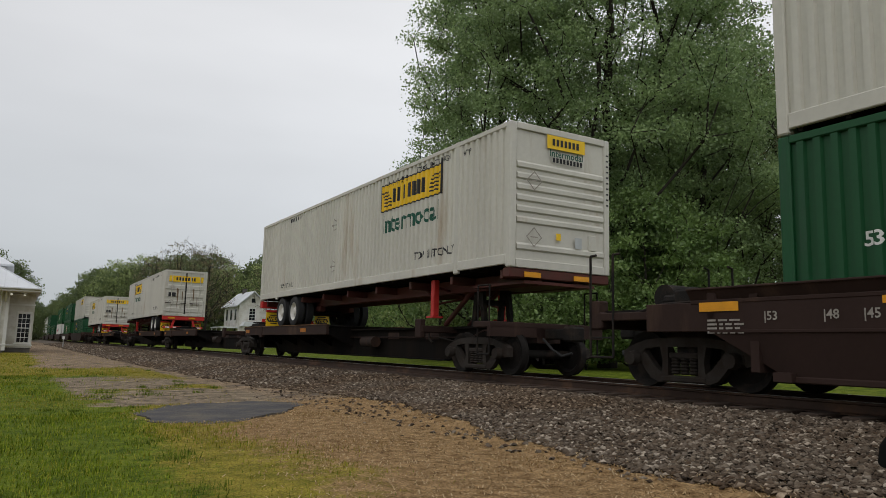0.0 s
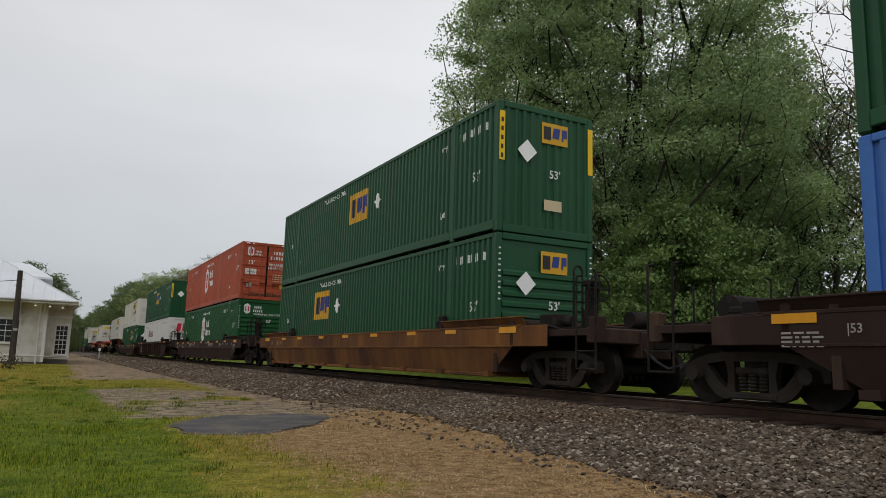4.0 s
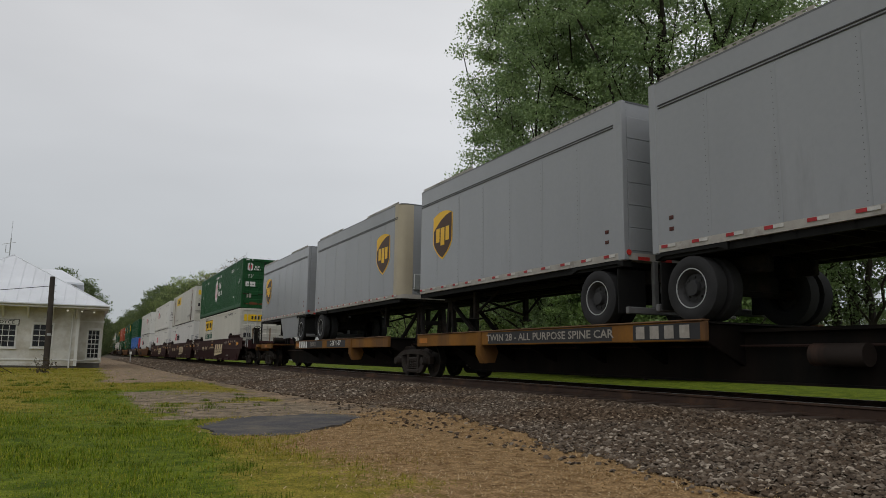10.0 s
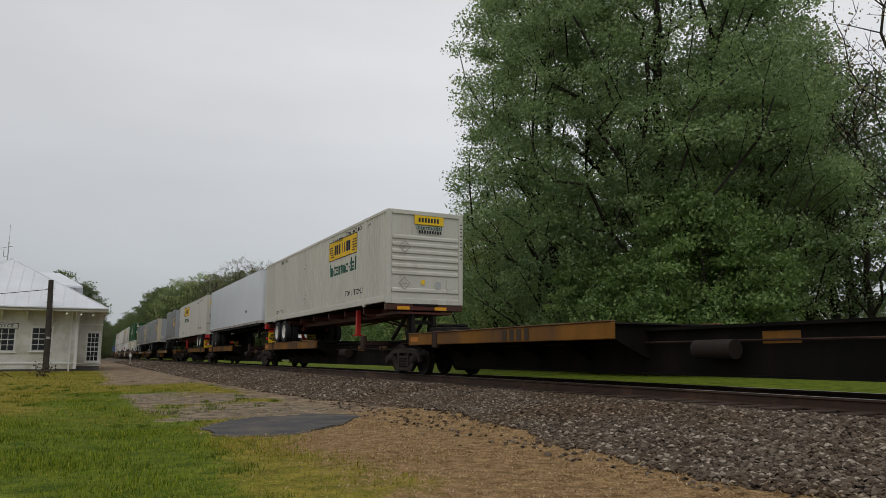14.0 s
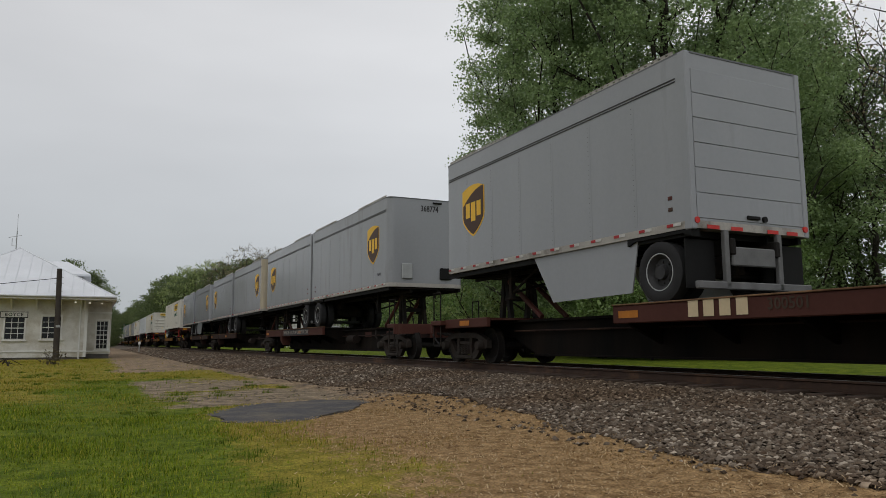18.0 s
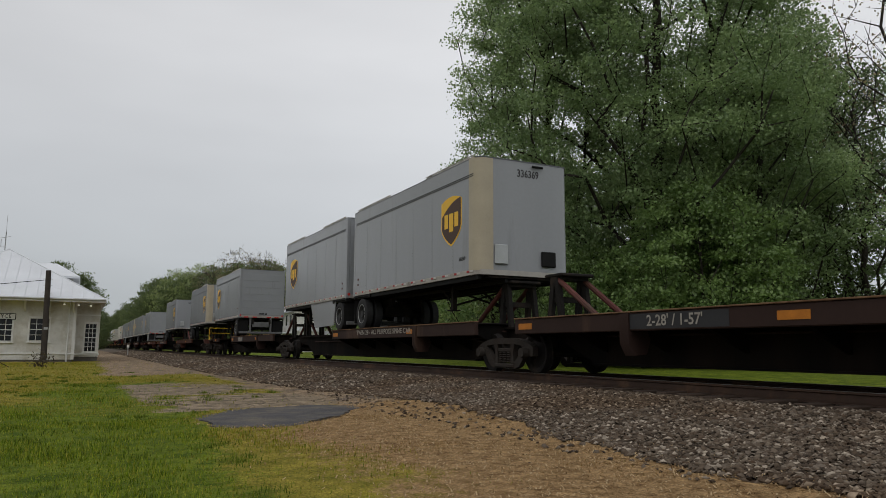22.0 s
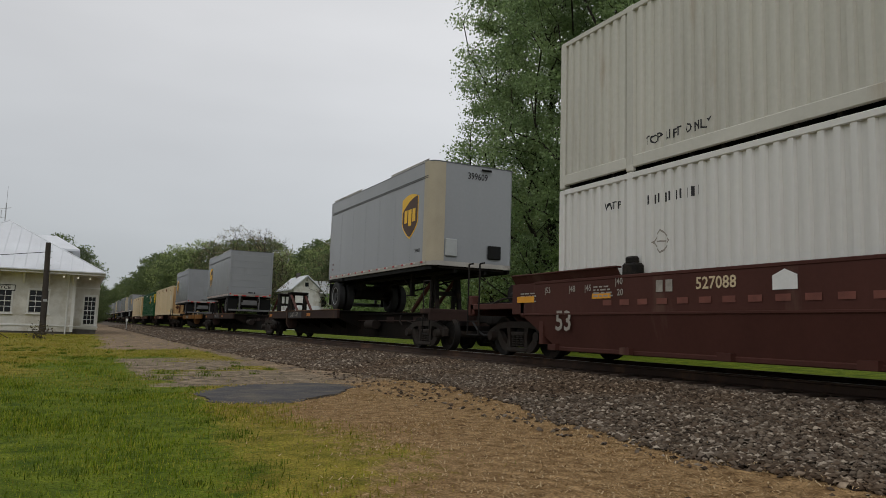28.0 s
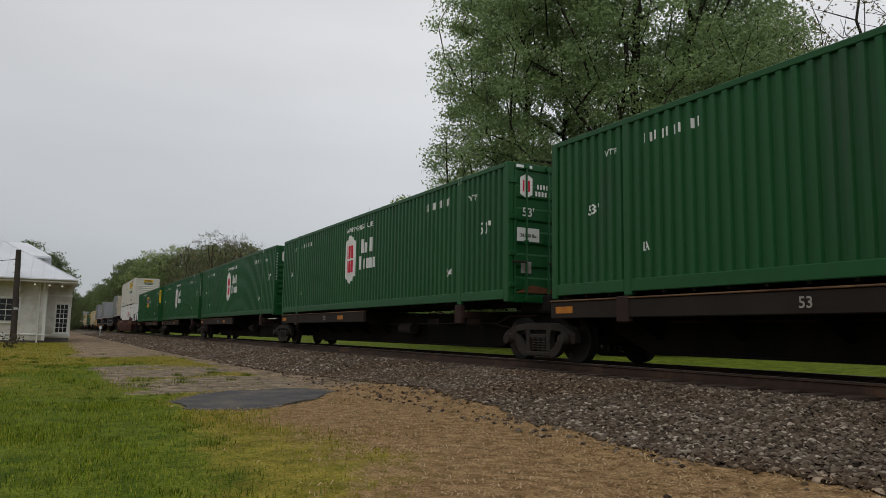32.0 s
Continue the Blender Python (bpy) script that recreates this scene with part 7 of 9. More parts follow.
    if rail:
        for sx in (-1, 1):
            part("end_railing", kept(("yrail", sx), lambda: Shape().pipe([(sx * 1.36, 9.35, 1.05), (sx * 1.36, 9.35, 1.8), (sx * 1.36, 9.98, 1.8), (sx * 1.36, 9.98, 1.05)], 0.021, 8).pipe([(sx * 1.36, 9.35, 1.46), (sx * 1.36, 9.98, 1.46)], 0.018, 8).box(min(sx * 1.32, sx * 1.38), max(sx * 1.32, sx * 1.38), 9.3, 10.02, 0.98, 1.16, 0.01).mesh("end_railing", INK_YELLOW)), car, label="yellow end railing")
        part("end_railing", kept("yrailx", lambda: Shape().pipe([(-1.36, 9.98, 1.05), (-1.36, 9.98, 1.8), (1.36, 9.98, 1.8), (1.36, 9.98, 1.05)], 0.026, 8).pipe([(-1.36, 9.98, 1.46), (1.36, 9.98, 1.46)], 0.022, 8).mesh("end_railing", INK_YELLOW)), car, label="yellow end railing")
    if kind in ("box", "twin") and ends[0] and d1 < 5:
        part("end_deck", kept(("ed", paint.name), lambda: Shape().box(-1.3, -1.2, 6.5, 8.65, 0.84, 1.06, 0.015).box(1.2, 1.3, 6.5, 8.65, 0.84, 1.06, 0.015).box(-1.2, 1.2, 6.5, 8.65, 1.0, 1.05).mesh("end_deck", paint)), car)
        part("reflector", kept("sreflect", None), car, (0, 7.6, 0), "dull orange reflector strip")
    if not ends[1]:
        make_truck(car, -half)
    part("brake_reservoir", kept("reservoir", lambda: Shape().cyl((-0.6, -0.38, 0.62), (-0.6, 0.38, 0.62), 0.15, 16).box(-0.62, -0.36, -0.2, 0.2, 0.6, 0.7).mesh("brake_reservoir", STEEL_UMBER)), car, (0, d0 - 1.6, 0))
    for yy in (d0 - 2.6, d0 - 4.7) if d0 - 4.7 > lo + 1 else ():
        part("sill_patch", kept(("spatch", paint.name), lambda: Shape().box(-0.366, -0.361, -0.32, 0.32, 0.70, 0.88).mesh("sill_patch", paint)), car, (0, yy, 0), "faded paint patch")
    part("hose", kept("whose", lambda: Shape().pipe([(-0.5, 0, 0.92), (-0.56, -0.08, 0.72), (-0.55, -0.25, 0.62)], 0.022, 6).pipe([(-0.52, -0.5, 0.75), (-0.6, -1.9, 0.58)], 0.018, 6).mesh("hose", STEEL_CAST)), car, (0, lo + 3.0, 0), "dusty brake hose and rod")
    part("brake_pipe", kept(("bpipe", length), lambda: Shape().pipe([(-0.5, lo + 0.8, 0.9), (-0.5, d0, 0.9), (-0.44, d0 + 0.6, 0.75), (-0.44, hi - 1.5, 0.75)], 0.02, 6).mesh("brake_pipe", STEEL_BROWN)), car)
    for fn in marks:
        fn(car)
    return car


def make_hitch(sgn, up):
    s = Shape()
    if up:
        for sx in (-1, 1):
            s.prism([(-0.28, -0.05), (-0.16, -0.05), (0.02, 1.05), (-0.12, 1.05)], 0, min(sx * 0.30, sx * 0.40), max(sx * 0.30, sx * 0.40))
            s.prism([(0.28, -0.05), (0.16, -0.05), (-0.02, 1.05), (0.12, 1.05)], 0, min(sx * 0.30, sx * 0.40), max(sx * 0.30, sx * 0.40))
        s.box(-0.36, 0.36, -0.05, 0.05, 0.48, 0.60).box(-0.36, 0.36, -0.2, 0.2, 0.95, 1.03)
    else:
        s.box(-0.42, 0.42, -0.5, 0.5, -0.05, 0.32, 0.03)
        for sx in (-1, 1):
            s.cyl((sx * 0.34, 0, 0.25), (sx * 0.34, -sgn * 1.7, 0.12), 0.06, 8)
    return s


# ---- road trailers and chassis, origin in the middle at the deck under the wheels ----
def road_wheels(owner, y, rims, name="wheel", r=0.49):
    for sx in (-1, 1):
        for k, x in enumerate((1.16, 0.84)):
            w = part("tyre", kept(("tyre", r), lambda: Shape().lathe([(-0.10, 0.28), (-0.13, 0.34), (-0.13, r - 0.06), (-0.10, r), (0.10, r), (0.13, r - 0.06), (0.13, 0.34), (0.10, 0.28), (-0.10, 0.28)], True, 26).mesh("tyre", RUBBER)), owner, (sx * x, y, r))
            part("rim", kept(("rim", sx, k, rims.name), lambda: road_rim(sx, k).mesh("rim", rims)), w, label="wheel rim")
            if k == 0:
                part("rim_edge", kept(("rime", sx), lambda: Shape().lathe([(sx * 0.10, 0.284), (sx * 0.118, 0.288), (sx * 0.118, 0.302), (sx * 0.10, 0.306)], True, 26).mesh("rim_edge", GALV)), w, label="worn bright rim edge")
    part("axle", kept("raxle", lambda: Shape().cyl((-1.1, 0, 0), (1.1, 0, 0), 0.075, 10).mesh("axle", STEEL_DARK)), owner, (0, y, r))


def road_rim(sx, k):
    s = Shape().lathe([(sx * 0.11, 0.29), (sx * 0.09, 0.26), (sx * (0.02 if k == 0 else 0.05), 0.22), (sx * 0.03, 0.12), (sx * 0.10, 0.11), (sx * 0.10, 0.0)], True, 20)
    for i in range(8):
        a = i * math.pi / 4
        s.cyl((sx * 0.02, 0.17 * math.cos(a), 0.17 * math.sin(a)), (sx * 0.05, 0.17 * math.cos(a), 0.17 * math.sin(a)), 0.018, 6)
    return s


def rounded_body(L, z0, z1, front, r=0.22):
    """The van body's outline in plan with two rounded corners at the nose."""
    w, pts = WID / 2, []
    for sx, a0 in ((1, 0), (-1, 90)):
        for i in range(6):
            a = radians(a0 + i * 18)
            pts.append((sx * (w - r) + r * math.cos(a), L / 2 - r + r * math.sin(a)))
    pts += [(-w, -L / 2), (w, -L / 2)]
    if front < 0:
        pts = [(-x, -y) for x, y in pts]
    return Shape().prism(pts, 2, z0, z1)


def make_trailer(L, front, paint="grey", corner=None, skirt=False, logo=True, number="", rims=RIM_DARK, wheel_in=0.75, tandem=False, dashes="all", label="", floor=1.10, top=3.90):
    """front: +1 when the nose points along +y, -1 when it points back."""
    tr = thing("semi_trailer", label, "trailer", "trailers on the train")
    mat = PAINT[paint]
    part("body", kept(("tb", L, front, mat.name, floor), lambda: rounded_body(L, floor + 0.12, top - 0.03, front).mesh("body", mat)), tr)
    part("roof", kept(("tr", L, front), lambda: rounded_body(L + 0.02, top - 0.03, top, front, 0.2).mesh("roof", ROOF_EDGE if logo else GALV)), tr, label="dark roof edge")
    part("bottom_rail", kept(("tbr", L, front, paint), lambda: rounded_body(L + 0.015, floor, floor + 0.12, front).mesh("bottom_rail", RAIL_PALE)), tr, label="pale dusty bottom rail")
    yr, yf = -front * L / 2, front * L / 2
    if logo:
        part("roof_strip", kept(("rstrip", L, top), lambda: roof_strip(L, top)), tr, label="pale perforated roof strip")
    for sx in (-1, 1):
        part("belt_rail", kept(("tm", L, sx), lambda: Shape().box(min(sx * WID / 2, sx * (WID / 2 + 0.014)), max(sx * WID / 2, sx * (WID / 2 + 0.014)), -L / 2 + 0.2, L / 2 - 0.2, top - 0.415, top - 0.392, 0.004).box(min(sx * WID / 2, sx * (WID / 2 + 0.014)), max(sx * WID / 2, sx * (WID / 2 + 0.014)), -L / 2 + 0.2, L / 2 - 0.2, top - 0.46, top - 0.44, 0.004).mesh("belt_rail", SEAM_DARK)), tr, label="dark double belt rail") if logo else None
        part("rear_post", kept(("tp", sx, front, L), lambda: Shape().box(min(sx * (WID / 2 - 0.11), sx * (WID / 2 + 0.008)), max(sx * (WID / 2 - 0.11), sx * (WID / 2 + 0.008)), min(yr + front * 0.14, yr - front * 0.02), max(yr + front * 0.14, yr - front * 0.02), floor - 0.02, top, 0.015).mesh("rear_post", PAINT["grey"] if logo else GALV)), tr)
        if corner and sx < 0:
            pts = []
            for i in range(6):
                a = radians(90 + i * 18)
                pts.append(((-WID / 2 + 0.22) + 0.226 * math.cos(a), (L / 2 - 0.22) + 0.226 * math.sin(a)))
            pts = [(-WID / 2 + 0.42, L / 2 + 0.004)] + pts + [(-WID / 2 - 0.004, L / 2 - 0.42), (-WID / 2 + 0.02, L / 2 - 0.42), (-WID / 2 + 0.42, L / 2 - 0.02)]
            pts = [(x, y if front > 0 else -y) for x, y in pts]
            part("nose_corner", kept(("nc", L, front, corner, floor), lambda: Shape().prism(pts, 2, floor + 0.1, top - 0.005).mesh("nose_corner", PAINT[corner])), tr, label="yellowed nose corner sheet")
    # reflective dashes along the lower rail and the rear sill
    n = int(L / 0.62) if dashes == "all" else 6
    red, white = Shape(), Shape()
    for i in range(n):
        y = -L / 2 + 0.35 + i * (L - 0.7) / max(1, n - 1)
        red.box(-WID / 2 - 0.012, -WID / 2 - 0.008, y + 0.02, y + 0.16, floor + 0.06, floor + 0.108)
        white.box(-WID / 2 - 0.012, -WID / 2 - 0.008, y - 0.14, y + 0.02, floor + 0.06, floor + 0.108)
    part("red_reflector_tape", kept(("rt", L, dashes, floor), lambda: red.mesh("red_reflector_tape", TAPE_RED)), tr, label="red reflective tape dashes")
    if dashes == "all":
        part("white_reflector_tape", kept(("wt2", L, floor), lambda: white.mesh("white_reflector_tape", TAPE_WHITE)), tr, label="white reflective tape dashes")
    part("underframe", kept(("fb", L), lambda: trailer_floor(L, floor).mesh("underframe", BLACK)), tr)
    # running gear
    ys = [yr + front * wheel_in] + ([yr + front * (wheel_in + 1.25)] if tandem else [])
    for y in ys:
        road_wheels(tr, y, rims)
    ym = sum(ys) / len(ys)
    part("suspension", kept(("sus", len(ys)), lambda: Shape().box(-0.55, -0.43, -0.8 * len(ys), 0.8 * len(ys), 0.72, 0.98, 0.02).box(0.43, 0.55, -0.8 * len(ys), 0.8 * len(ys), 0.72, 0.98, 0.02).box(-0.5, 0.5, -0.1, 0.1, 0.5, 0.9).mesh("suspension", STEEL_DARK)), tr, (0, ym, 0))
    for sx in (-1, 1):
        gear = part("landing_leg", kept(("leg", sx), lambda: Shape().box(sx * 0.72 - 0.06, sx * 0.72 + 0.06, -0.06, 0.06, 0.38, 1.1, 0.01).box(sx * 0.72 - 0.13, sx * 0.72 + 0.13, -0.12, 0.12, 0.36, 0.39).mesh("landing_leg", STEEL_DARK)), tr, (0, yf - front * min(2.4, L * 0.27), 0), "landing gear leg")
    part("landing_brace", kept(("lbrace", front), lambda: Shape().pipe([(-0.72, 0, 0.9), (0.72, 0, 0.5)], 0.03, 6).pipe([(-0.72, 0, 0.5), (0.72, 0, 0.9)], 0.03, 6).pipe([(-0.72, 0, 0.5), (-0.6, -front * 1.1, 1.1)], 0.03, 6).pipe([(0.72, 0, 0.5), (0.6, -front * 1.1, 1.1)], 0.03, 6).mesh("landing_brace", STEEL_DARK)), tr, (0, yf - front * min(2.4, L * 0.27), 0))
    part("kingpin_plate", kept("kp", lambda: Shape().box(-1.0, 1.0, -0.9, 0.9, floor - 0.06, floor).cyl((0, 0, floor - 0.15), (0, 0, floor), 0.05, 10).mesh("kingpin_plate", STEEL_DARK)), tr, (0, yf - front * 0.95, 0))
    part("fender", kept(("fender", len(ys)), lambda: Shape().prism([(-0.72, 1.1), (-0.72, 0.98), (-0.55, 1.04), (0.55, 1.04), (0.72, 0.98), (0.72, 1.1)], 0, -1.285, -1.1).mesh("fender", BLACK)), tr, (0, ys[0], 0)) if not tandem else None
    part("rear_bumper", kept(("rb", front), lambda: rear_guard(front, floor).mesh("rear_bumper", GUARD)), tr, (0, yr, 0), "steel underride guard")
    for sx in (-1, 1):
        part("mud_flap", kept(("mf", sx), lambda: Shape().box(sx * 1.0 - 0.3, sx * 1.0 + 0.3, -0.01, 0.01, 0.2, 0.95).mesh("mud_flap", BLACK)), tr, (0, yr + front * 0.16, 0))
    if skirt:
        for sx in (-1, 1):
            part("side_skirt", kept(("sk", front, L, sx), lambda: Shape().prism([(yr + front * 1.45, 0.20), (yr + front * 3.75, 0.16), (yr + front * 4.4, floor), (yr + front * 1.25, floor)], 0, min(sx * 1.215, sx * 1.24), max(sx * 1.215, sx * 1.24)).mesh("side_skirt", PAINT["grey"])), tr, label="grey side skirt")
    if logo:
        for z in (0.22, 0.4):
            part("side_vent", kept(("sv", front), lambda: Shape().box(-WID / 2 - 0.012, -WID / 2, -0.045, 0.045, -0.03, 0.03, 0.004).box(-WID / 2 - 0.015, -WID / 2 - 0.012, -0.035, 0.035, -0.018, -0.004).mesh("side_vent", CHASSIS_RED)), tr, (0, yr + front * 0.42, floor + 0.12 + z), "small louvred vent")
    else:
        paint_side(tr, "white_number", lambda: word_mesh("280360", 0.2, INK_BLACK), -WID / 2, yf - front * 3.4, floor + 0.75, False, "black fleet number", "lettering", 0.006)
    if front > 0:  # the end that faces the camera is the door
        for i in range(6):
            za, zb = floor + 0.16 + i * 0.395, floor + 0.16 + (i + 1) * 0.395 - 0.008
            part("door_panel", kept(("dpan", i, L), lambda: Shape().box(-WID / 2 + 0.12, WID / 2 - 0.12, -L / 2 - 0.012, -L / 2 + 0.01, za, zb, 0.006).mesh("door_panel", PAINT["grey"])), tr, label="grey roll-up door panel")
        part("door_handle", kept(("dh", L), lambda: Shape().box(-0.14, 0.14, -L / 2 - 0.05, -L / 2 - 0.012, floor + 0.2, floor + 0.26, 0.01).cyl((0.25, -L / 2 - 0.05, floor + 0.22), (0.25, -L / 2 - 0.01, floor + 0.22), 0.05, 10).mesh("door_handle", BLACK)), tr)
        for x in (-1.2, 1.2):
            part("tail_lamp", kept(("tl", L), lambda: Shape().cyl((0, -L / 2 - 0.035, floor + 0.12), (0, -L / 2 - 0.0, floor + 0.12), 0.05, 12).mesh("tail_lamp", RED)), tr, (x, 0, 0), "red tail lamp")
        part("rear_tape", kept(("rtape", L), lambda: Shape().box(-1.0, -0.75, -L / 2 - 0.028, -L / 2 - 0.022, floor + 0.0, floor + 0.06).box(-0.5, -0.25, -L / 2 - 0.028, -L / 2 - 0.022, floor, floor + 0.06).box(0.3, 0.55, -L / 2 - 0.028, -L / 2 - 0.022, floor, floor + 0.06).box(0.75, 1.0, -L / 2 - 0.028, -L / 2 - 0.022, floor, floor + 0.06).mesh("rear_tape", RED)), tr, label="red reflective tape dashes")
    else:
        if number:
            part("lettering", kept(("num", number), lambda: word_mesh(number, 0.26, INK_BLACK, width=0.8)), tr, Matrix.Translation((0.1, -L / 2 - 0.006, top - 0.32)) @ END, "black fleet number")
        if number and logo:
            paint_side(tr, ("side_number", number), lambda: word_mesh(number, 0.13, INK_BLACK, width=0.85), -WID / 2, -L / 2 + 0.75, floor + 0.42, False, "small black fleet number", "lettering", 0.006)
        part("nose_box", kept(("nb", L), lambda: Shape().box(-0.85, -0.5, -L / 2 - 0.06, -L / 2, floor + 0.25, floor + 0.72, 0.02).mesh("nose_box", GALV)), tr, label="document box")
        part("nose_fittings", kept(("nf", L), lambda: Shape().box(0.45, 0.85, -L / 2 - 0.07, -L / 2, floor + 0.25, floor + 0.62, 0.02).cyl((0.2, -L / 2 - 0.05, top - 0.12), (0.5, -L / 2 - 0.05, top - 0.12), 0.03, 8).mesh("nose_fittings", BLACK)), tr, label="black air and light couplings")
    if logo:
        yl = yf - front * (1.5 if front > 0 else 1.32)
        for key, w, h, m, lift in (("a", 1.10, 1.26, INK_GOLD, 0.004), ("b", 1.10, 1.26, INK_BROWN, 0.008)):
            paint_side(tr, ("shield", key), lambda: flat_mesh([shield(w, h) if key == "a" else swoosh(w, h, 0.045)], m), -WID / 2, yl, floor + 1.42, False, "gold-edged shield emblem" if key == "a" else "dark brown shield", lift=lift)
        paint_side(tr, "shield_bars", lambda: flat_mesh([rect(-0.36, -0.16, -0.16, 0.2), rect(-0.1, 0.12, -0.26, 0.2), rect(0.18, 0.38, -0.16, 0.2)], INK_GOLD), -WID / 2, yl, floor + 1.42, False, "gold bars in the shield", lift=0.012)
        for i in range(1, 7):
            part("rivet_row", kept(("rivets", floor), rivet_row), tr, (0, -L / 2 + i * L / 7 + 0.05, floor), "row of dark rivets")
            part("panel_seam", kept(("seam", floor), lambda: Shape().box(-WID / 2 - 0.003, -WID / 2, -0.012, 0.012, floor + 0.12, top - 0.45).mesh("panel_seam", mat)), tr, (0, -L / 2 + i * L / 7, 0))
    return tr


def roof_strip(L, top):
    """A pale perforated strip along both ends of the roof edge."""
    s = Shape()
    for y0, y1 in ((-L / 2 + 0.25, -L * 0.16), (L * 0.14, L / 2 - 0.25)):
        n = int((y1 - y0) / 0.16)
        for k in range(n):
            y = y0 + k * (y1 - y0) / n
            s.box(-WID / 2 + 0.01, -WID / 2 + 0.03, y, y + 0.09, top + 0.018, top + 0.05)
        s.box(-WID / 2 + 0.008, -WID / 2 + 0.035, y0, y1, top - 0.005, top + 0.02)
        s.box(-WID / 2 + 0.008, -WID / 2 + 0.035, y0, y1, top + 0.048, top + 0.065)
    return s.mesh("roof_strip", RAIL_PALE, smooth=False)


def rivet_row():
    s = Shape()
    for k in range(24):
        s.box(-WID / 2 - 0.004, -WID / 2, -0.005, 0.005, 0.18 + 0.088 * k, 0.190 + 0.088 * k)
    return s.mesh("rivet_row", SEAM_DARK, smooth=False)


def trailer_floor(L, floor):
    s = Shape()
    for i in range(int(L / 0.4)):
        y = -L / 2 + 0.25 + i * 0.4
        s.box(-WID / 2 + 0.06, WID / 2 - 0.06, y - 0.02, y + 0.02, floor - 0.1, floor)
    for x in (-1.235, -0.5, 0.42, 1.155):
        s.box(x, x + 0.08, -L / 2 + 0.1, L / 2 - 0.1, floor - 0.16 if abs(x) < 1 else floor - 0.11, floor - 0.004)
    return s


def rear_guard(front, floor):
    s = Shape().box(-1.25, 1.25, -0.04, 0.04, 0.18, 0.30, 0.015)
    for x in (-0.62, 0.55):
        s.box(x - 0.05, x + 0.05, -0.04, 0.04, 0.18, floor, 0.01)
    s.box(-0.5, 0.45, -0.03, 0.03, 0.55, 0.85, 0.02)
    return s


def make_chassis(front):
    """A skeletal container chassis; the container's base lies at 0.98 above the deck."""
    ch = thing("container_chassis", "rusty red skeletal container chassis with tandem wheels", "chassis", "container chassis on the train")
    yr, yf = -front * LEN / 2, front * LEN / 2
    for sx in (-1, 1):
        part("main_beam", kept(("mb", sx), lambda: Shape().box(sx * 0.48 - 0.06, sx * 0.48 + 0.06, -LEN / 2 + 0.1, LEN / 2 - 0.1, 0.66, 0.96, 0.015).mesh("main_beam", CHASSIS_RED)), ch)
        part("landing_leg", kept(("cleg", sx), lambda: Shape().box(sx * 0.95 - 0.075, sx * 0.95 + 0.075, -0.075, 0.075, 0.12, 0.96, 0.015).box(sx * 0.95 - 0.14, sx * 0.95 + 0.14, -0.14, 0.14, 0.08, 0.12).mesh("landing_leg", RED)), ch, (0, yf - front * 3.4, 0), "bright red landing leg")
        part("mud_flap", kept(("cmf", sx), lambda: Shape().box(sx * 0.95 - 0.29, sx * 0.95 + 0.29, -0.012, 0.012, 0.02, 0.56).mesh("mud_flap", INK_YELLOW)), ch, (0, yr + front * 0.75, 0), "yellow mud flap with a warning")
        part("flap_bracket", kept(("cfb", sx), lambda: Shape().box(sx * 0.95 - 0.3, sx * 0.95 + 0.3, -0.05, 0.05, 0.55, 0.64, 0.02).mesh("flap_bracket", RED)), ch, (0, yr + front * 0.75, 0))
        part("flap_sign", kept(("cfs", sx), lambda: flat_mesh([[(-0.27, 0), (-0.2, 0.1), (0.2, 0.1), (0.27, 0), (0.2, -0.1), (-0.2, -0.1)], rect(-0.17, 0.17, 0.13, 0.17), rect(-0.12, 0.12, -0.17, -0.13)], INK_BLACK)), ch, Matrix.Translation((sx * 0.95, yr + front * 0.75 - 0.0135, 0.3)) @ END, "black warning field")
        part("lettering", kept("wide", lambda: word_mesh("WIDE", 0.17, INK_YELLOW)), ch, Matrix.Translation((sx * 0.95, yr + front * 0.75 - 0.016, 0.3)) @ END, "yellow warning word")
    for i in range(9):
        part("cross_member", kept("cmem", lambda: Shape().box(-1.15, 1.15, -0.05, 0.05, 0.78, 0.96, 0.01).mesh("cross_member", CHASSIS_RED)), ch, (0, -7.6 + 1.9 * i, 0))
    part("rear_bolster", kept("rbol", lambda: Shape().box(-1.28, 1.28, -0.12, 0.12, 0.72, 0.97, 0.02).mesh("rear_bolster", RED)), ch, (0, yr + front * 0.14, 0))
    part("front_bolster", kept("fbol", lambda: Shape().box(-1.28, 1.28, -0.12, 0.12, 0.78, 0.97, 0.02).box(-1.0, -0.7, -0.125, -0.115, 0.80, 0.93).mesh("front_bolster", CHASSIS_RED)), ch, (0, yf - front * 0.14, 0))
    for x in (-0.75, 0.5):
        part("amber_reflector", kept("lrow", lambda: Shape().box(-0.2, 0.2, -0.02, 0.0, 0.8, 0.9).mesh("amber_reflector", REFLECT_YELLOW)), ch, (x, -LEN / 2, 0), "amber reflector")
    part("kingpin_plate", kept("ckp", lambda: Shape().box(-0.9, 0.9, -0.9, 0.9, 0.96 - 0.28, 0.96 - 0.22).mesh("kingpin_plate", CHASSIS_RED)), ch, (0, yf - front * 0.95, 0))
    for y in (2.55, 3.85):
        road_wheels(ch, yr + front * y, RIM_WHITE)
    part("slider_frame", kept("slider", lambda: Shape().box(-0.6, -0.42, -1.4, 1.4, 0.5, 0.68, 0.02).box(0.42, 0.6, -1.4, 1.4, 0.5, 0.68, 0.02).box(-0.5, 0.5, -0.08, 0.08, 0.4, 0.62).mesh("slider_frame", CHASSIS_RED)), ch, (0, yr + front * 3.2, 0))
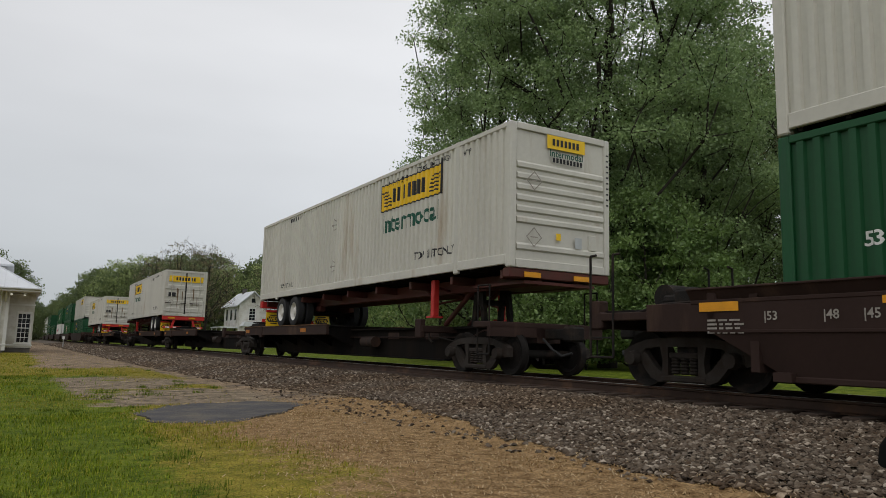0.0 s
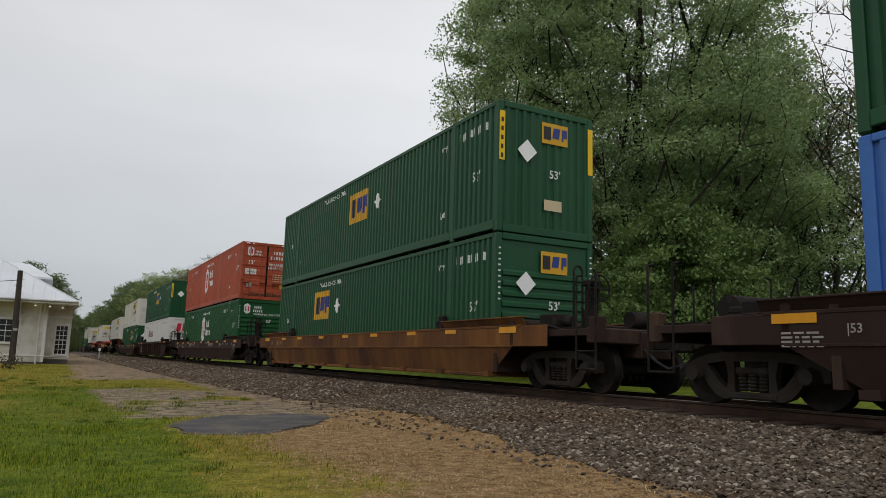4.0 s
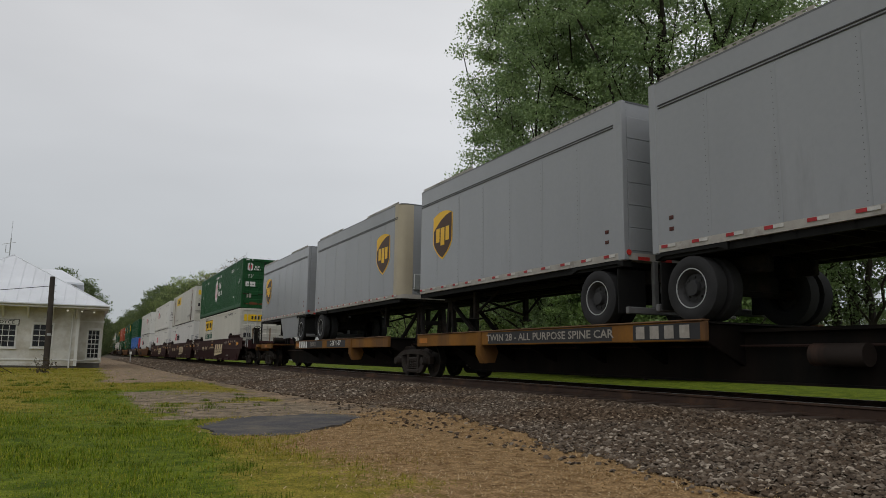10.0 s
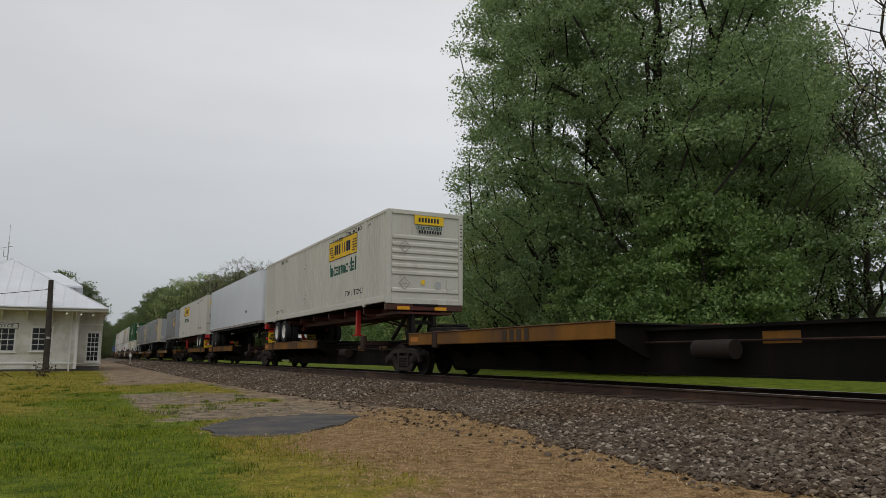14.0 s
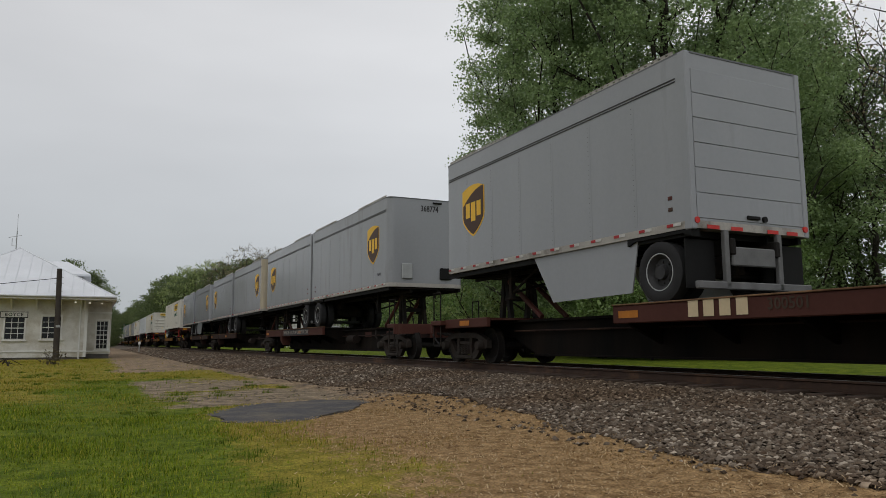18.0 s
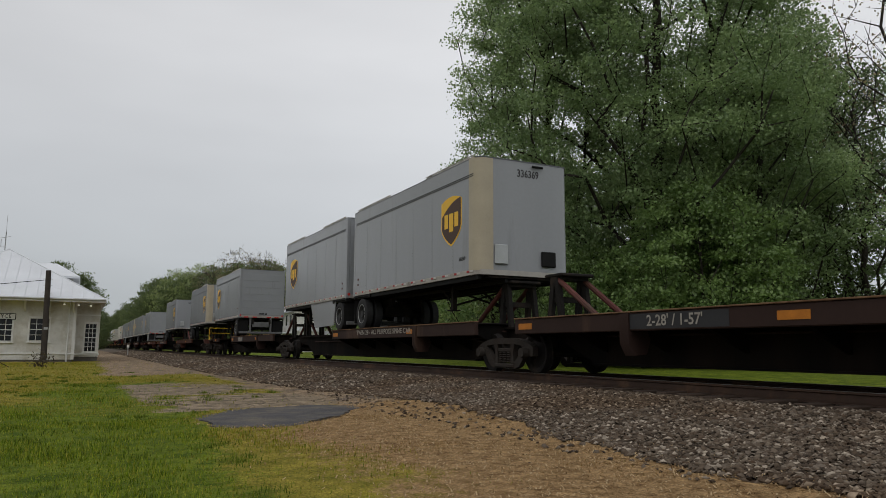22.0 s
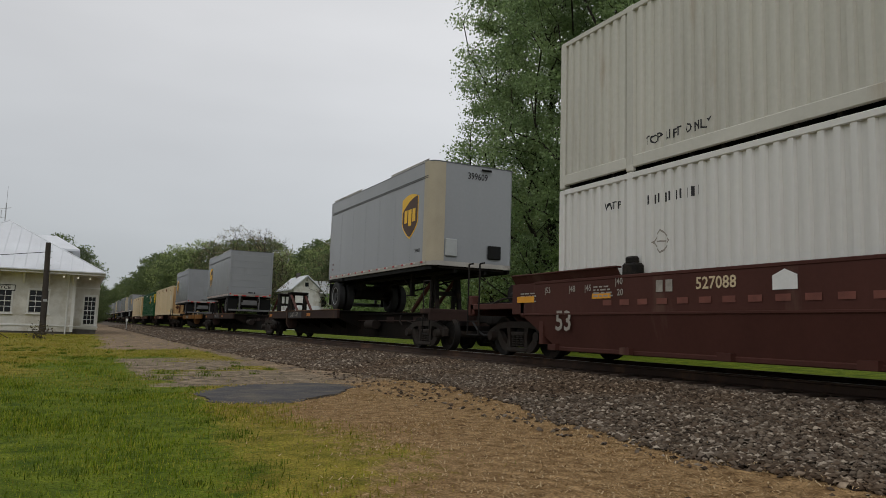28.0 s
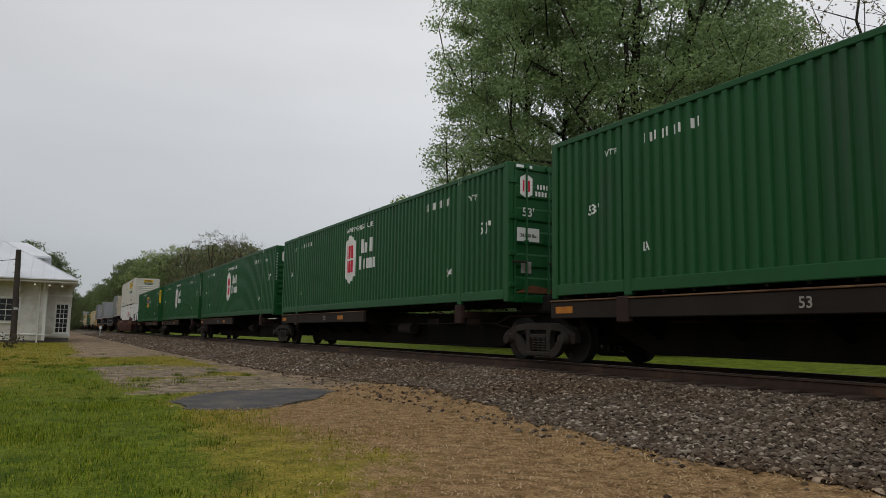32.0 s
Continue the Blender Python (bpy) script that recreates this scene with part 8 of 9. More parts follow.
    part("bumper", kept("cbump", lambda: Shape().box(-1.2, 1.2, -0.05, 0.05, 0.20, 0.32, 0.015).prism([(-0.75, 0.32), (-0.6, 0.32), (-0.5, 0.75), (-0.62, 0.75)], 1, -0.04, 0.04).prism([(0.75, 0.32), (0.6, 0.32), (0.5, 0.75), (0.62, 0.75)], 1, -0.04, 0.04).mesh("bumper", RED)), ch, (0, yr + front * 0.12, 0), "red and white rear bumper")
    for k in range(5):
        part("bumper_tape", kept("btape", lambda: Shape().box(-0.13, 0.13, -0.056, -0.052, 0.23, 0.29).mesh("bumper_tape", REFLECT_WHITE)), ch, (-0.96 + 0.48 * k, yr + front * 0.12, 0), "white reflective tape")
    for sx in (-1, 1):
        part("landing_brace", kept(("clb", front, sx), lambda: Shape().pipe([(sx * 0.9, 0, 0.45), (sx * 0.5, -front * 1.2, 0.8)], 0.04, 6).pipe([(sx * 0.9, 0, 0.8), (-sx * 0.9, 0, 0.4)], 0.03, 6).mesh("landing_brace", CHASSIS_RED)), ch, (0, yf - front * 3.4, 0))
    return ch


# ---- the train, from its far end to the near one: y along the train at the start ----
DECK = 1.10


def stack(y, lower, upper, car):
    rolling(car, y)
    rolling(lower, y, 0.315)
    if upper:
        rolling(upper, y, 0.315 + HGT + 0.025)


def hunt(near="panel", y=-3.8):
    return make_container("hunt", "cream", near, "cream corrugated 53-foot container with a yellow banner", hunt_signs(near, y))


def xpo(near="panel", y=2.75):
    return make_container("xpo", "white", near, "white corrugated container with red and black trade bars", xpo_signs(near, y))


def hub(near="panel", y=0.75, paint="green"):
    return make_container("hub", paint, near, "%s corrugated container with a white hexagon emblem" % ("orange" if paint == "orange" else "green"), hub_signs(near, y))


def emp(near="panel", y=3.0, paint="deepgreen", z=1.92):
    return make_container("emp", paint, near, "dark green corrugated container with a yellow emblem panel", emp_signs(near, y, z))


BROWN_WELL = "oxide brown well car with yellow reflector strips"
# far end, already gone by
far = [(118, "hunt_top"), (142, "green2"), (166, "mixed"), (190, "hunt1"), (213, "green2"), (237, "white2"), (261, "green2"), (285, "white2"), (309, "mixed"), (333, "green2"), (357, "white2"), (381, "mixed"), (405, "green2"), (429, "white2")]
FAR = True
for y, what in far:
    car = make_well(STEEL_BROWN, BROWN_WELL)
    if what in ("hunt_top", "hunt1"):
        stack(y, emp("folds"), hunt("panel") if what == "hunt_top" else None, car)
    elif what == "green2":
        stack(y, hub("door"), emp("panel"), car)
    elif what == "mixed":
        stack(y, xpo("door"), hub("panel"), car)
    else:
        stack(y, xpo("panel"), xpo("door"), car)

FAR = False

INK_DARK = material("faded_dark_stencil", (0.05, 0.033, 0.022), 0.8, vary=0.3, scale=6.0)
REFLECT_FADED = material("faded_reflector_tape", (0.16, 0.055, 0.04), 0.6, vary=0.3, scale=6.0)
SPINE_LONG = "sooty spine car platform with a wheel deck"


def on_chassis(y, front, near, banner, shift=0.0):
    ch = make_chassis(front)
    rolling(ch, y + shift, DECK)
    rolling(hunt(near, banner), y + shift, DECK + 0.975)


# five-platform spine car with containers on chassis
for i, yc in enumerate((94.0, 76.6, 59.2, 41.8, 24.0)):
    rolling(make_spine(STEEL_BROWN, SPINE_LONG + ", brown", "long", 17.6, (i == 0, i == 4), (8.3, -0.4) if i in (1, 3, 4) else (1.0, -7.6), hitch=(i in (0, 2), i == 4)), yc)
on_chassis(94.0, 1, "door", 3.2)
on_chassis(59.3, 1, "door", 3.2)
on_chassis(22.47, -1, "panel", -3.85)

stack(0.66, emp("panel", -3.0), hunt("panel", -3.75), make_well(STEEL_BROWN, BROWN_WELL, marks=low_marks("71710")))
stack(-23.04, xpo("door", 2.8), emp("folds", 0.0), make_well(STEEL_BROWN, "oxide brown ribbed well car with outside posts", style="ribbed", marks=well_marks(1.26, 0.13, INK_CREAM, -1.605)[:4] + [car_text("53", 0.68, PAINT["tan"], 7.25, 0.64, -1.485, "large cream size mark"), car_text("73163", 0.30, INK_DUST, 3.73, 0.77, -1.485, "car number"), car_sign("ownerbars", bars([0.24] * 3, 0.16, 0.06, 0, -0.12), INK_DUST, 5.15, 0.77, -1.485, "owner's mark as bars"), car_text("LD LMT 170500", 0.13, INK_DUST, 2.1, 0.67, -1.485), car_text("LT WT 49500", 0.13, INK_DUST, 2.15, 0.5, -1.485)]))
stack(-46.84, hub("panel", 0.8), hub("door", 0.9, "orange"), make_well(STEEL_BROWN, BROWN_WELL, marks=low_marks("70134", 4)))
stack(-70.5, emp("panel", 3.0), emp("folds", 0.0), make_well(STEEL_RUST, "rusty yellow-brown well car", marks=well_marks(0.98)[:3]))
blue = make_container("blue", "blue", "door", "blue corrugated container with an orange-striped end", [text_side("53", 0.4, INK_WHITE, -POST - 1.4, 1.2), sign_side("bstripe", [rect(-0.18, 0.18, -1.2, 1.2)], RED, -POST + 0.3, 1.5, "red stripe"), sign_side("bpanel", [rect(-2.0, 2.0, -0.5, 0.5)], INK_BLUE, 2.0, 0.9, "dark blue name panel"), sign_end("bstripe_e", [rect(-0.2, 0.2, -1.2, 1.2)], RED, -0.9, 1.5, "red stripe"), text_end("53", 0.3, INK_WHITE, 0.2, 1.4)])
stack(-94.4, blue, make_container("dk", "deepgreen", "door", "dark green corrugated container with a yellow end notice", [sign_end("amber", [rect(-0.2, 0.2, -0.15, 0.15)], INK_YELLOW, 0.5, 1.3, "amber notice"), sign_end("idb", bars([0.16] * 4, 0.08, 0.06) + bars([0.16] * 6, 0.08, 0.06, 0, -0.26), INK_WHITE, 0.45, 2.3, "white number bars")]), make_well(STEEL_BROWN, BROWN_WELL, marks=low_marks("70215", 6)))
stack(-118.34, xpo("door", 2.75), xpo("panel", -3.15), make_well(STEEL_RUST, "rusty yellow-brown well car", marks=[car_text("70472", 0.27, INK_DARK, 3.2, 0.97, label="faded car number"), car_sign("trade70", bars([0.15] * 9, 0.1, 0.05, 0.25, -0.05), INK_DARK, -3.1, 1.0, label="faded slanted trade-name bars"), car_sign("greypatch", [[(-1.0, -0.16), (1.0, -0.13), (0.95, 0.15), (-0.98, 0.17)]], STEEL_DARK, 2.75, 0.57, -1.47, "painted-over patch")], stand=True))
bn = [car_sign("bn", bars([0.46] * 4, 0.56, 0.16, 0.3, -0.1), INK_CREAM, -2.65, 0.8, label="cream slanted trade-name bars"), car_sign("bnswoosh", [[(-1.5, -0.36), (1.35, -0.20), (1.4, -0.15), (-1.5, -0.15)]], INK_CREAM, -2.65, 0.8, label="cream line")]
MAROON = "maroon articulated well car unit with cream lettering"
stack(-141.98, xpo("door", 2.65), xpo("door", 2.65), make_well(STEEL_MAROON, MAROON, "tall", marks=tall_marks("B") + bn, stand=True))
reefer = make_container("reefer", "cream", "door", "cream smooth-sided container with rust-stained posts", hunt_signs("door", 3.2)[:1] + hunt_signs("door", 3.2)[2:3] + [text_side("TOP LIFT ONLY", 0.24, INK_BLACK, -POST + 1.5, 0.55, "black stencil")] + hunt_signs("door")[-6:] + [sign_side("rustplate", [rect(-0.23, 0.23, -1.3, -0.35)], STEEL_RED, -POST, 1.4, "dark red-brown post plate", 0.03), sign_side("rustpost", [[(-0.2, -0.35), (0.22, -0.35), (0.2, -0.15), (0.05, -0.05), (-0.12, -0.2)], [(-0.15, 0.05), (-0.02, 0.0), (0.05, 0.25), (-0.06, 0.45), (-0.18, 0.3)], [(0.08, 0.1), (0.2, 0.2), (0.17, 0.5), (0.1, 0.4)], [(-0.1, 0.6), (0.12, 0.65), (0.16, 0.95), (0.0, 1.1), (-0.14, 0.9)], [(-0.2, 1.1), (-0.08, 1.2), (-0.12, 1.4), (-0.2, 1.4)], [(0.1, 1.2), (0.2, 1.1), (0.2, 1.4), (0.12, 1.4)]], RUST, -POST, 1.4, "peeling rust on the post", 0.03), sign_side("rustpost2", [[(-0.15, -1.25), (0.15, -1.25), (0.14, -0.35), (0.1, -0.1), (0.14, 0.25), (0.15, 1.3), (-0.13, 1.3), (-0.15, 0.5), (-0.1, 0.2), (-0.14, -0.2)], [(0.18, -0.5), (0.24, -0.35), (0.22, 0.1), (0.17, -0.1)], [(-0.2, 0.4), (-0.17, 0.2), (-0.17, 0.7)]], RUST, POST, 1.4, "rust-stained post", 0.03)] + [sign_side("seam%d" % i, [rect(-0.012, 0.012, -1.25, 1.25)], RAIL_PALE, -5.2 + i * 1.3, 1.55, "riveted panel seam") for i in range(9)] + [sign_side("bolt", [[(0.06 * math.cos(k * 0.524), 0.06 * math.sin(k * 0.524)) for k in range(12)]], REFLECT_WHITE, yy, zz, "round patch plate", 0.02) for yy, zz in ((-6.9, 1.9), (-5.0, 2.45), (-5.0, 1.85), (-3.7, 2.15), (-3.7, 1.55), (-2.3, 1.9), (-2.3, 1.3), (2.5, 1.2), (4.6, 1.3))] + [text_side("TOP LIFT ONLY", 0.22, INK_BLACK, 4.3, 0.45)], smooth_wall=True)
stack(-161.57, xpo("door", 2.7), reefer, make_well(STEEL_MAROON, MAROON, "tall", marks=tall_marks("C") + bn, stand=True))
stack(-181.16, hunt("door", 3.3), hub("door", 0.8), make_well(STEEL_MAROON, MAROON, "tall", marks=tall_marks("A") + bn, stand=True, tail=True))

# spine cars with short grey trailers
PUP = 8.4


def pup(y, front, corner=None, skirt=False, number="", floor=1.10):
    extra = [w for w, on in (("beige nose corner", corner), ("side skirts", skirt)) if on]
    words = "short grey van trailer with shield emblem" + (", " + " and ".join(extra) if extra else "")
    rolling(make_trailer(PUP, front, "grey", corner, skirt, True, number, label=words), y, DECK)


def twin(y, ends, paint, marks=(), hitch=(True, True), deck=None, rail=False):
    colour = {STEEL_YELLOW: "worn yellow", STEEL_BROWN: "brown", STEEL_RED: "red-brown"}[paint]
    rolling(make_spine(paint, "%s spine car platform for two short trailers" % colour, "twin", 18.9, ends, deck or ((2.1, -8.2) if ends[0] else (8.6, -1.45)), marks, hitch, rail), y)


def ground_plate(y, half):
    return lambda car: part("lettering_ground", kept(("lground", half), lambda: Shape().box(-1.303, -1.296, -half, half, 0.83, 1.075).mesh("lettering_ground", INK_BLACK)), car, (0, y, 0), "black painted ground of the lettering")


spine_mark = [ground_plate(2.7, 2.1), car_text("TWIN 28 - ALL PURPOSE SPINE CAR", 0.2, INK_DUST, 2.7, 0.95, -1.305, "white lettering", 1.35)]
spine_mark2 = [ground_plate(4.1, 1.05), car_text("2-28' / 1-57'", 0.24, INK_DUST, 4.1, 0.95, -1.305, "white lettering")]
trx = [ground_plate(-0.65, 0.72), car_sign("trx", bars([0.2] * 4, 0.2, 0.12, 0, -0.1), INK_DUST, -0.65, 0.95, -1.305, "white trade-name bars")]
twin(-203.9, (True, False), STEEL_YELLOW, [ground_plate(-3.3, 1.05), ground_plate(-0.1, 1.6), car_text("2-28' / 1-57'", 0.24, INK_WHITE, -3.3, 0.97, -1.305, "white lettering"), car_text("360912", 0.24, INK_DUST, -0.5, 0.96, -1.305, "car number"), car_sign("trx", bars([0.26] * 4, 0.2, 0.12, 0, -0.12), INK_WHITE, 0.85, 0.95, -1.305, "white trade-name bars")])
pup(-199.0, 1, skirt=True)
pup(-208.65, -1, "beige")
twin(-222.8, (False, False), STEEL_YELLOW, spine_mark + trx)
pup(-218.34, 1)
pup(-227.45, -1, "beige", number="344968")
twin(-241.8, (False, True), STEEL_YELLOW, spine_mark2 + trx)
pup(-246.14, -1, number="371258")

# five platforms with chassis and one long white trailer
for i, yc in enumerate((-262.0, -279.6, -297.2, -314.7, -332.2)):
    rolling(make_spine(STEEL_YELLOW, SPINE_LONG + ", worn yellow", "long", 17.55, (i == 0, i == 4), (1.2, -7.4) if i == 0 else (7.75, -0.8), [car_sign("trx2", bars([0.24] * 4, 0.18, 0.1, 0, -0.12), INK_DARK, 0.9 if i == 0 else 2.2, 0.95, -1.305, "white trade-name bars")], hitch=(i == 0, i in (1, 2, 4))), yc)
on_chassis(-261.75, 1, "door", 3.2)
rolling(make_trailer(16.0, -1, "trailer_white", None, False, False, "", tandem=True, wheel_in=1.4, dashes="few", label="long white van trailer with red reflector dashes", top=3.85), -279.88, DECK)
on_chassis(-297.2, -1, "panel", -3.8)
on_chassis(-331.95, -1, "panel", -3.8)

for yc, ends in ((-351.8, (True, False)), (-370.7, (False, False)), (-389.5, (False, True))):
    twin(yc, ends, STEEL_RED if yc < -380 else STEEL_BROWN, spine_mark if yc < -380 else ())
pup(-346.9, 1)
pup(-356.4, -1, skirt=True)
pup(-366.3, 1)
pup(-375.4, -1, "beige")
pup(-384.9, 1)
pup(-393.6, -1, number="368774")
twin(-410.4, (True, False), STEEL_RED, [car_sign("bnbars", bars([0.24] * 4, 0.2, 0.1, 0, -0.12), INK_CREAM, -0.26, 0.98, -1.305, "cream trade-name bars"), car_text("300501", 0.22, INK_DARK, -1.4, 0.98, -1.305, "car number")], (True, True))
pup(-406.0, 1, skirt=True)
twin(-429.3, (False, False), STEEL_RED, spine_mark)
pup(-433.7, -1, number="368218")
twin(-448.3, (False, True), STEEL_RED, ())
pup(-452.67, -1, "beige", number="336336")
twin(-468.9, (True, False), STEEL_BROWN, trx, rail=True)
pup(-464.5, 1)
twin(-487.8, (False, False), STEEL_BROWN, [car_text("TWIN 28 - ALL PURPOSE SPINE CAR", 0.2, INK_DUST, -2.9, 0.98, -1.305, "white lettering", 0.85)], deck=(1.84, -8.6))
pup(-483.16, 1, skirt=True)
pup(-492.33, -1, "beige", number="336369")
twin(-506.7, (False, True), STEEL_BROWN, spine_mark2 + trx)
pup(-511.1, -1, skirt=True, number="375545")


def tan(near="folds"):
    return make_container("tan", "tan", near, "tan corrugated container with rust-streaked end", tan_signs(), end_paint="rusttan")


bnline = [car_text("300663", 0.28, INK_CREAM, 1.0, 0.95, -1.305, "cream car number"), car_sign("bnb", bars([0.24] * 4, 0.19, 0.09, 0, -0.12), INK_CREAM, 2.6, 0.95, -1.305, "cream trade-name bars")]
bnfirst = [car_text("300663", 0.26, INK_CREAM, -1.5, 0.97, -1.305, "cream car number"), car_sign("bnb", bars([0.24] * 4, 0.19, 0.09, 0, -0.12), INK_CREAM, -0.35, 0.97, -1.305, "cream trade-name bars")]
for i, (yc, yl, load) in enumerate(((-526.9, -526.6, tan), (-546.9, -547.5, None), (-566.6, -566.2, tan))):
    rolling(make_spine(STEEL_RED, SPINE_LONG + ", red-brown", "box", 19.8, (i == 0, i == 2), (8.9, -0.4) if i else (1.07, -8.9), (bnline if i == 2 else bnfirst if i == 0 else ())), yc)
    rolling(load() if load else emp("folds", -2.95, z=2.07), yl, 1.15)

for yc, ends in ((-585.9, (True, False)), (-604.8, (False, False)), (-623.8, (False, True))):
    twin(yc, ends, STEEL_YELLOW if yc > -590 else STEEL_BROWN, trx if yc > -590 else spine_mark2)
pup(-581.6, 1)
pup(-600.3, 1)
pup(-628.34, -1, "beige", number="399609")
stack(-646.3, xpo("panel", -3.2), hunt("panel", -3.75), make_well(STEEL_RED, "red-brown well car with white lettering", "tall", marks=well_marks(1.3) + [car_text("53", 0.5, INK_DUST, 7.6, 0.72, label="large faded size mark"), car_sign("ownerbars5", bars([0.18] * 2, 0.14, 0.06, 0, -0.09), INK_DUST, 5.05, 1.27, label="owner's mark as bars"), car_text("527088", 0.24, INK_CREAM, 4.1, 1.27, label="car number"), car_text("527088", 0.13, INK_DUST, -0.1, 1.33), car_text("LD LMT 169400", 0.14, INK_DUST, -1.06, 0.79), car_sign("ring2", ring(0.13), INK_DUST, 1.0, 0.75, label="round stencil"), car_sign("dashrow", [rect(-6.5 + 0.42 * k, -6.28 + 0.42 * k, -0.045, 0.045) for k in range(31)], REFLECT_FADED, 0, 1.04, label="row of faded red and white dashes"), car_sign("ytag", [[(-0.18, -0.12), (0.18, -0.12), (0.18, 0.06), (0, 0.14), (-0.18, 0.06)]], INK_WHITE, 3.0, 1.26, label="pale stencil patch")], stand=False))
# spine car with five green containers
def dashed_hub():
    return make_container("hub", "green", "panel", "green corrugated container with white dashes along its foot", hub_signs("panel", 1.05) + [sign_side("footdash", [rect(-7.6 + 0.8 * k, -7.3 + 0.8 * k, -0.035, 0.035) for k in range(20)], REFLECT_WHITE, 0.0, 0.16, "row of white reflective dashes", 0.012)])


for i, (yc, yl) in enumerate(((-668.6, -667.7), (-686.6, -686.7), (-704.0, -704.0), (-721.4, -721.4), (-738.9, -739.0))):
    rolling(make_spine(STEEL_UMBER, SPINE_LONG + ", umber", "box", 17.5, (i == 0, i == 4), (8.0, -0.5) if i else (1.6, -7.0), [car_text("53", 0.2, INK_DUST, 2.9 if i else -3.48, 0.94, -1.305)] + ([car_text("554190", 0.2, INK_DUST, -1.5, 0.94, -1.305, "car number")] if i == 0 else [])), yc)
    rolling(emp("folds", -0.2, "green", 1.86) if i == 0 else (dashed_hub() if i == 1 else hub("door" if i == 3 else "panel", 0.7)), yl, 1.15)


# ---- lettering on the depot board ----
part("lettering", word_mesh("BOYCE", 0.3, INK_BLACK, 1.15), board, Matrix.Translation((0, 0.024, 0)) @ END, "black station name")


# ---- loose ground cover ----
def scatter(name, label, category, v, per, mat, faces=None):
    """One object of many small pieces: v holds per corners for each, faces the corners of one piece's faces."""
    me = bpy.data.meshes.new(name)
    n = len(v) // per
    faces = faces or [tuple(range(per))]
    flat = np.array([i for f in faces for i in f])
    sizes = np.array([len(f) for f in faces])
    idx = (np.arange(n)[:, None] * per + flat[None, :]).ravel()
    tot = np.tile(sizes, n)
    start = np.concatenate([[0], np.cumsum(tot)[:-1]])
    me.vertices.add(len(v))
    me.vertices.foreach_set("co", np.ascontiguousarray(v, dtype=np.float32).ravel())
    me.loops.add(len(idx))
    me.loops.foreach_set("vertex_index", idx)
    me.polygons.add(len(tot))
    me.polygons.foreach_set("loop_start", start)
    me.polygons.foreach_set("loop_total", tot)
    me.update()
    me.validate()
    me.materials.append(mat)
    return tagged(new(name, me), label, category, kind="stuff")


def island_material(name, stops, rough=0.85, patch=None):
    m = bpy.data.materials.new(name)
    m.use_nodes = True
    n, link = m.node_tree.nodes, m.node_tree.links.new
    p = n["Principled BSDF"]
    p.inputs["Roughness"].default_value = rough
    p.inputs["Specular IOR Level"].default_value = 0.12
    g, r, nz, mx, co = n.new("ShaderNodeNewGeometry"), n.new("ShaderNodeValToRGB"), n.new("ShaderNodeTexNoise"), n.new("ShaderNodeMix"), n.new("ShaderNodeTexCoord")
    r.color_ramp.elements[0].color, r.color_ramp.elements[1].color = (*stops[0], 1), (*stops[-1], 1)
    for i, c in enumerate(stops[1:-1]):
        r.color_ramp.elements.new((i + 1) / (len(stops) - 1)).color = (*c, 1)
    link(g.outputs["Random Per Island"], r.inputs[0])
    nz.inputs["Scale"].default_value = 60.0
    link(co.outputs["Object"], nz.inputs["Vector"])
    mx.data_type, mx.blend_type = "RGBA", "MULTIPLY"
    mx.inputs[0].default_value = 0.55
    link(r.outputs[0], mx.inputs[6])
    link(nz.outputs["Fac"], mx.inputs[7])
    out = mx.outputs[2]
    if patch:
        big, rp, pm = n.new("ShaderNodeTexNoise"), n.new("ShaderNodeMapRange"), n.new("ShaderNodeMix")
        big.inputs["Scale"].default_value, big.inputs["Detail"].default_value = patch[1], 1.5
        link(co.outputs["Object"], big.inputs["Vector"])
        rp.inputs["From Min"].default_value, rp.inputs["From Max"].default_value = 0.46, 0.62
        link(big.outputs["Fac"], rp.inputs["Value"])
        pm.data_type, pm.blend_type = "RGBA", "MULTIPLY"
        pm.inputs[7].default_value = (*patch[0], 1)
        link(rp.outputs[0], pm.inputs[0])
        link(out, pm.inputs[6])
        out = pm.outputs[2]
    link(out, p.inputs["Base Color"])
    return m


BALLAST = island_material("crushed_ballast_stones", [(0.036, 0.026, 0.019), (0.165, 0.125, 0.09), (0.07, 0.05, 0.035), (0.25, 0.20, 0.15), (0.11, 0.072, 0.046), (0.195, 0.157, 0.122), (0.56, 0.475, 0.375)], patch=((0.86, 0.78, 0.70), 0.5))
BLADES = island_material("green_grass_blades", [(0.07, 0.125, 0.006), (0.175, 0.26, 0.013), (0.28, 0.345, 0.024), (0.42, 0.39, 0.055)])
YELLOWED = island_material("yellowed_grass_blades", [(0.16, 0.165, 0.012), (0.31, 0.28, 0.026), (0.43, 0.355, 0.055), (0.52, 0.38, 0.10)])
STRAW = island_material("dry_grass_blades", [(0.22, 0.12, 0.048), (0.46, 0.275, 0.112), (0.27, 0.20, 0.05), (0.66, 0.45, 0.22)], patch=((0.74, 0.64, 0.54), 0.9))
CHIPS = island_material("pale_straw_chips", [(0.24, 0.145, 0.065), (0.46, 0.32, 0.165), (0.66, 0.50, 0.30)])

gen = np.random.default_rng(12)


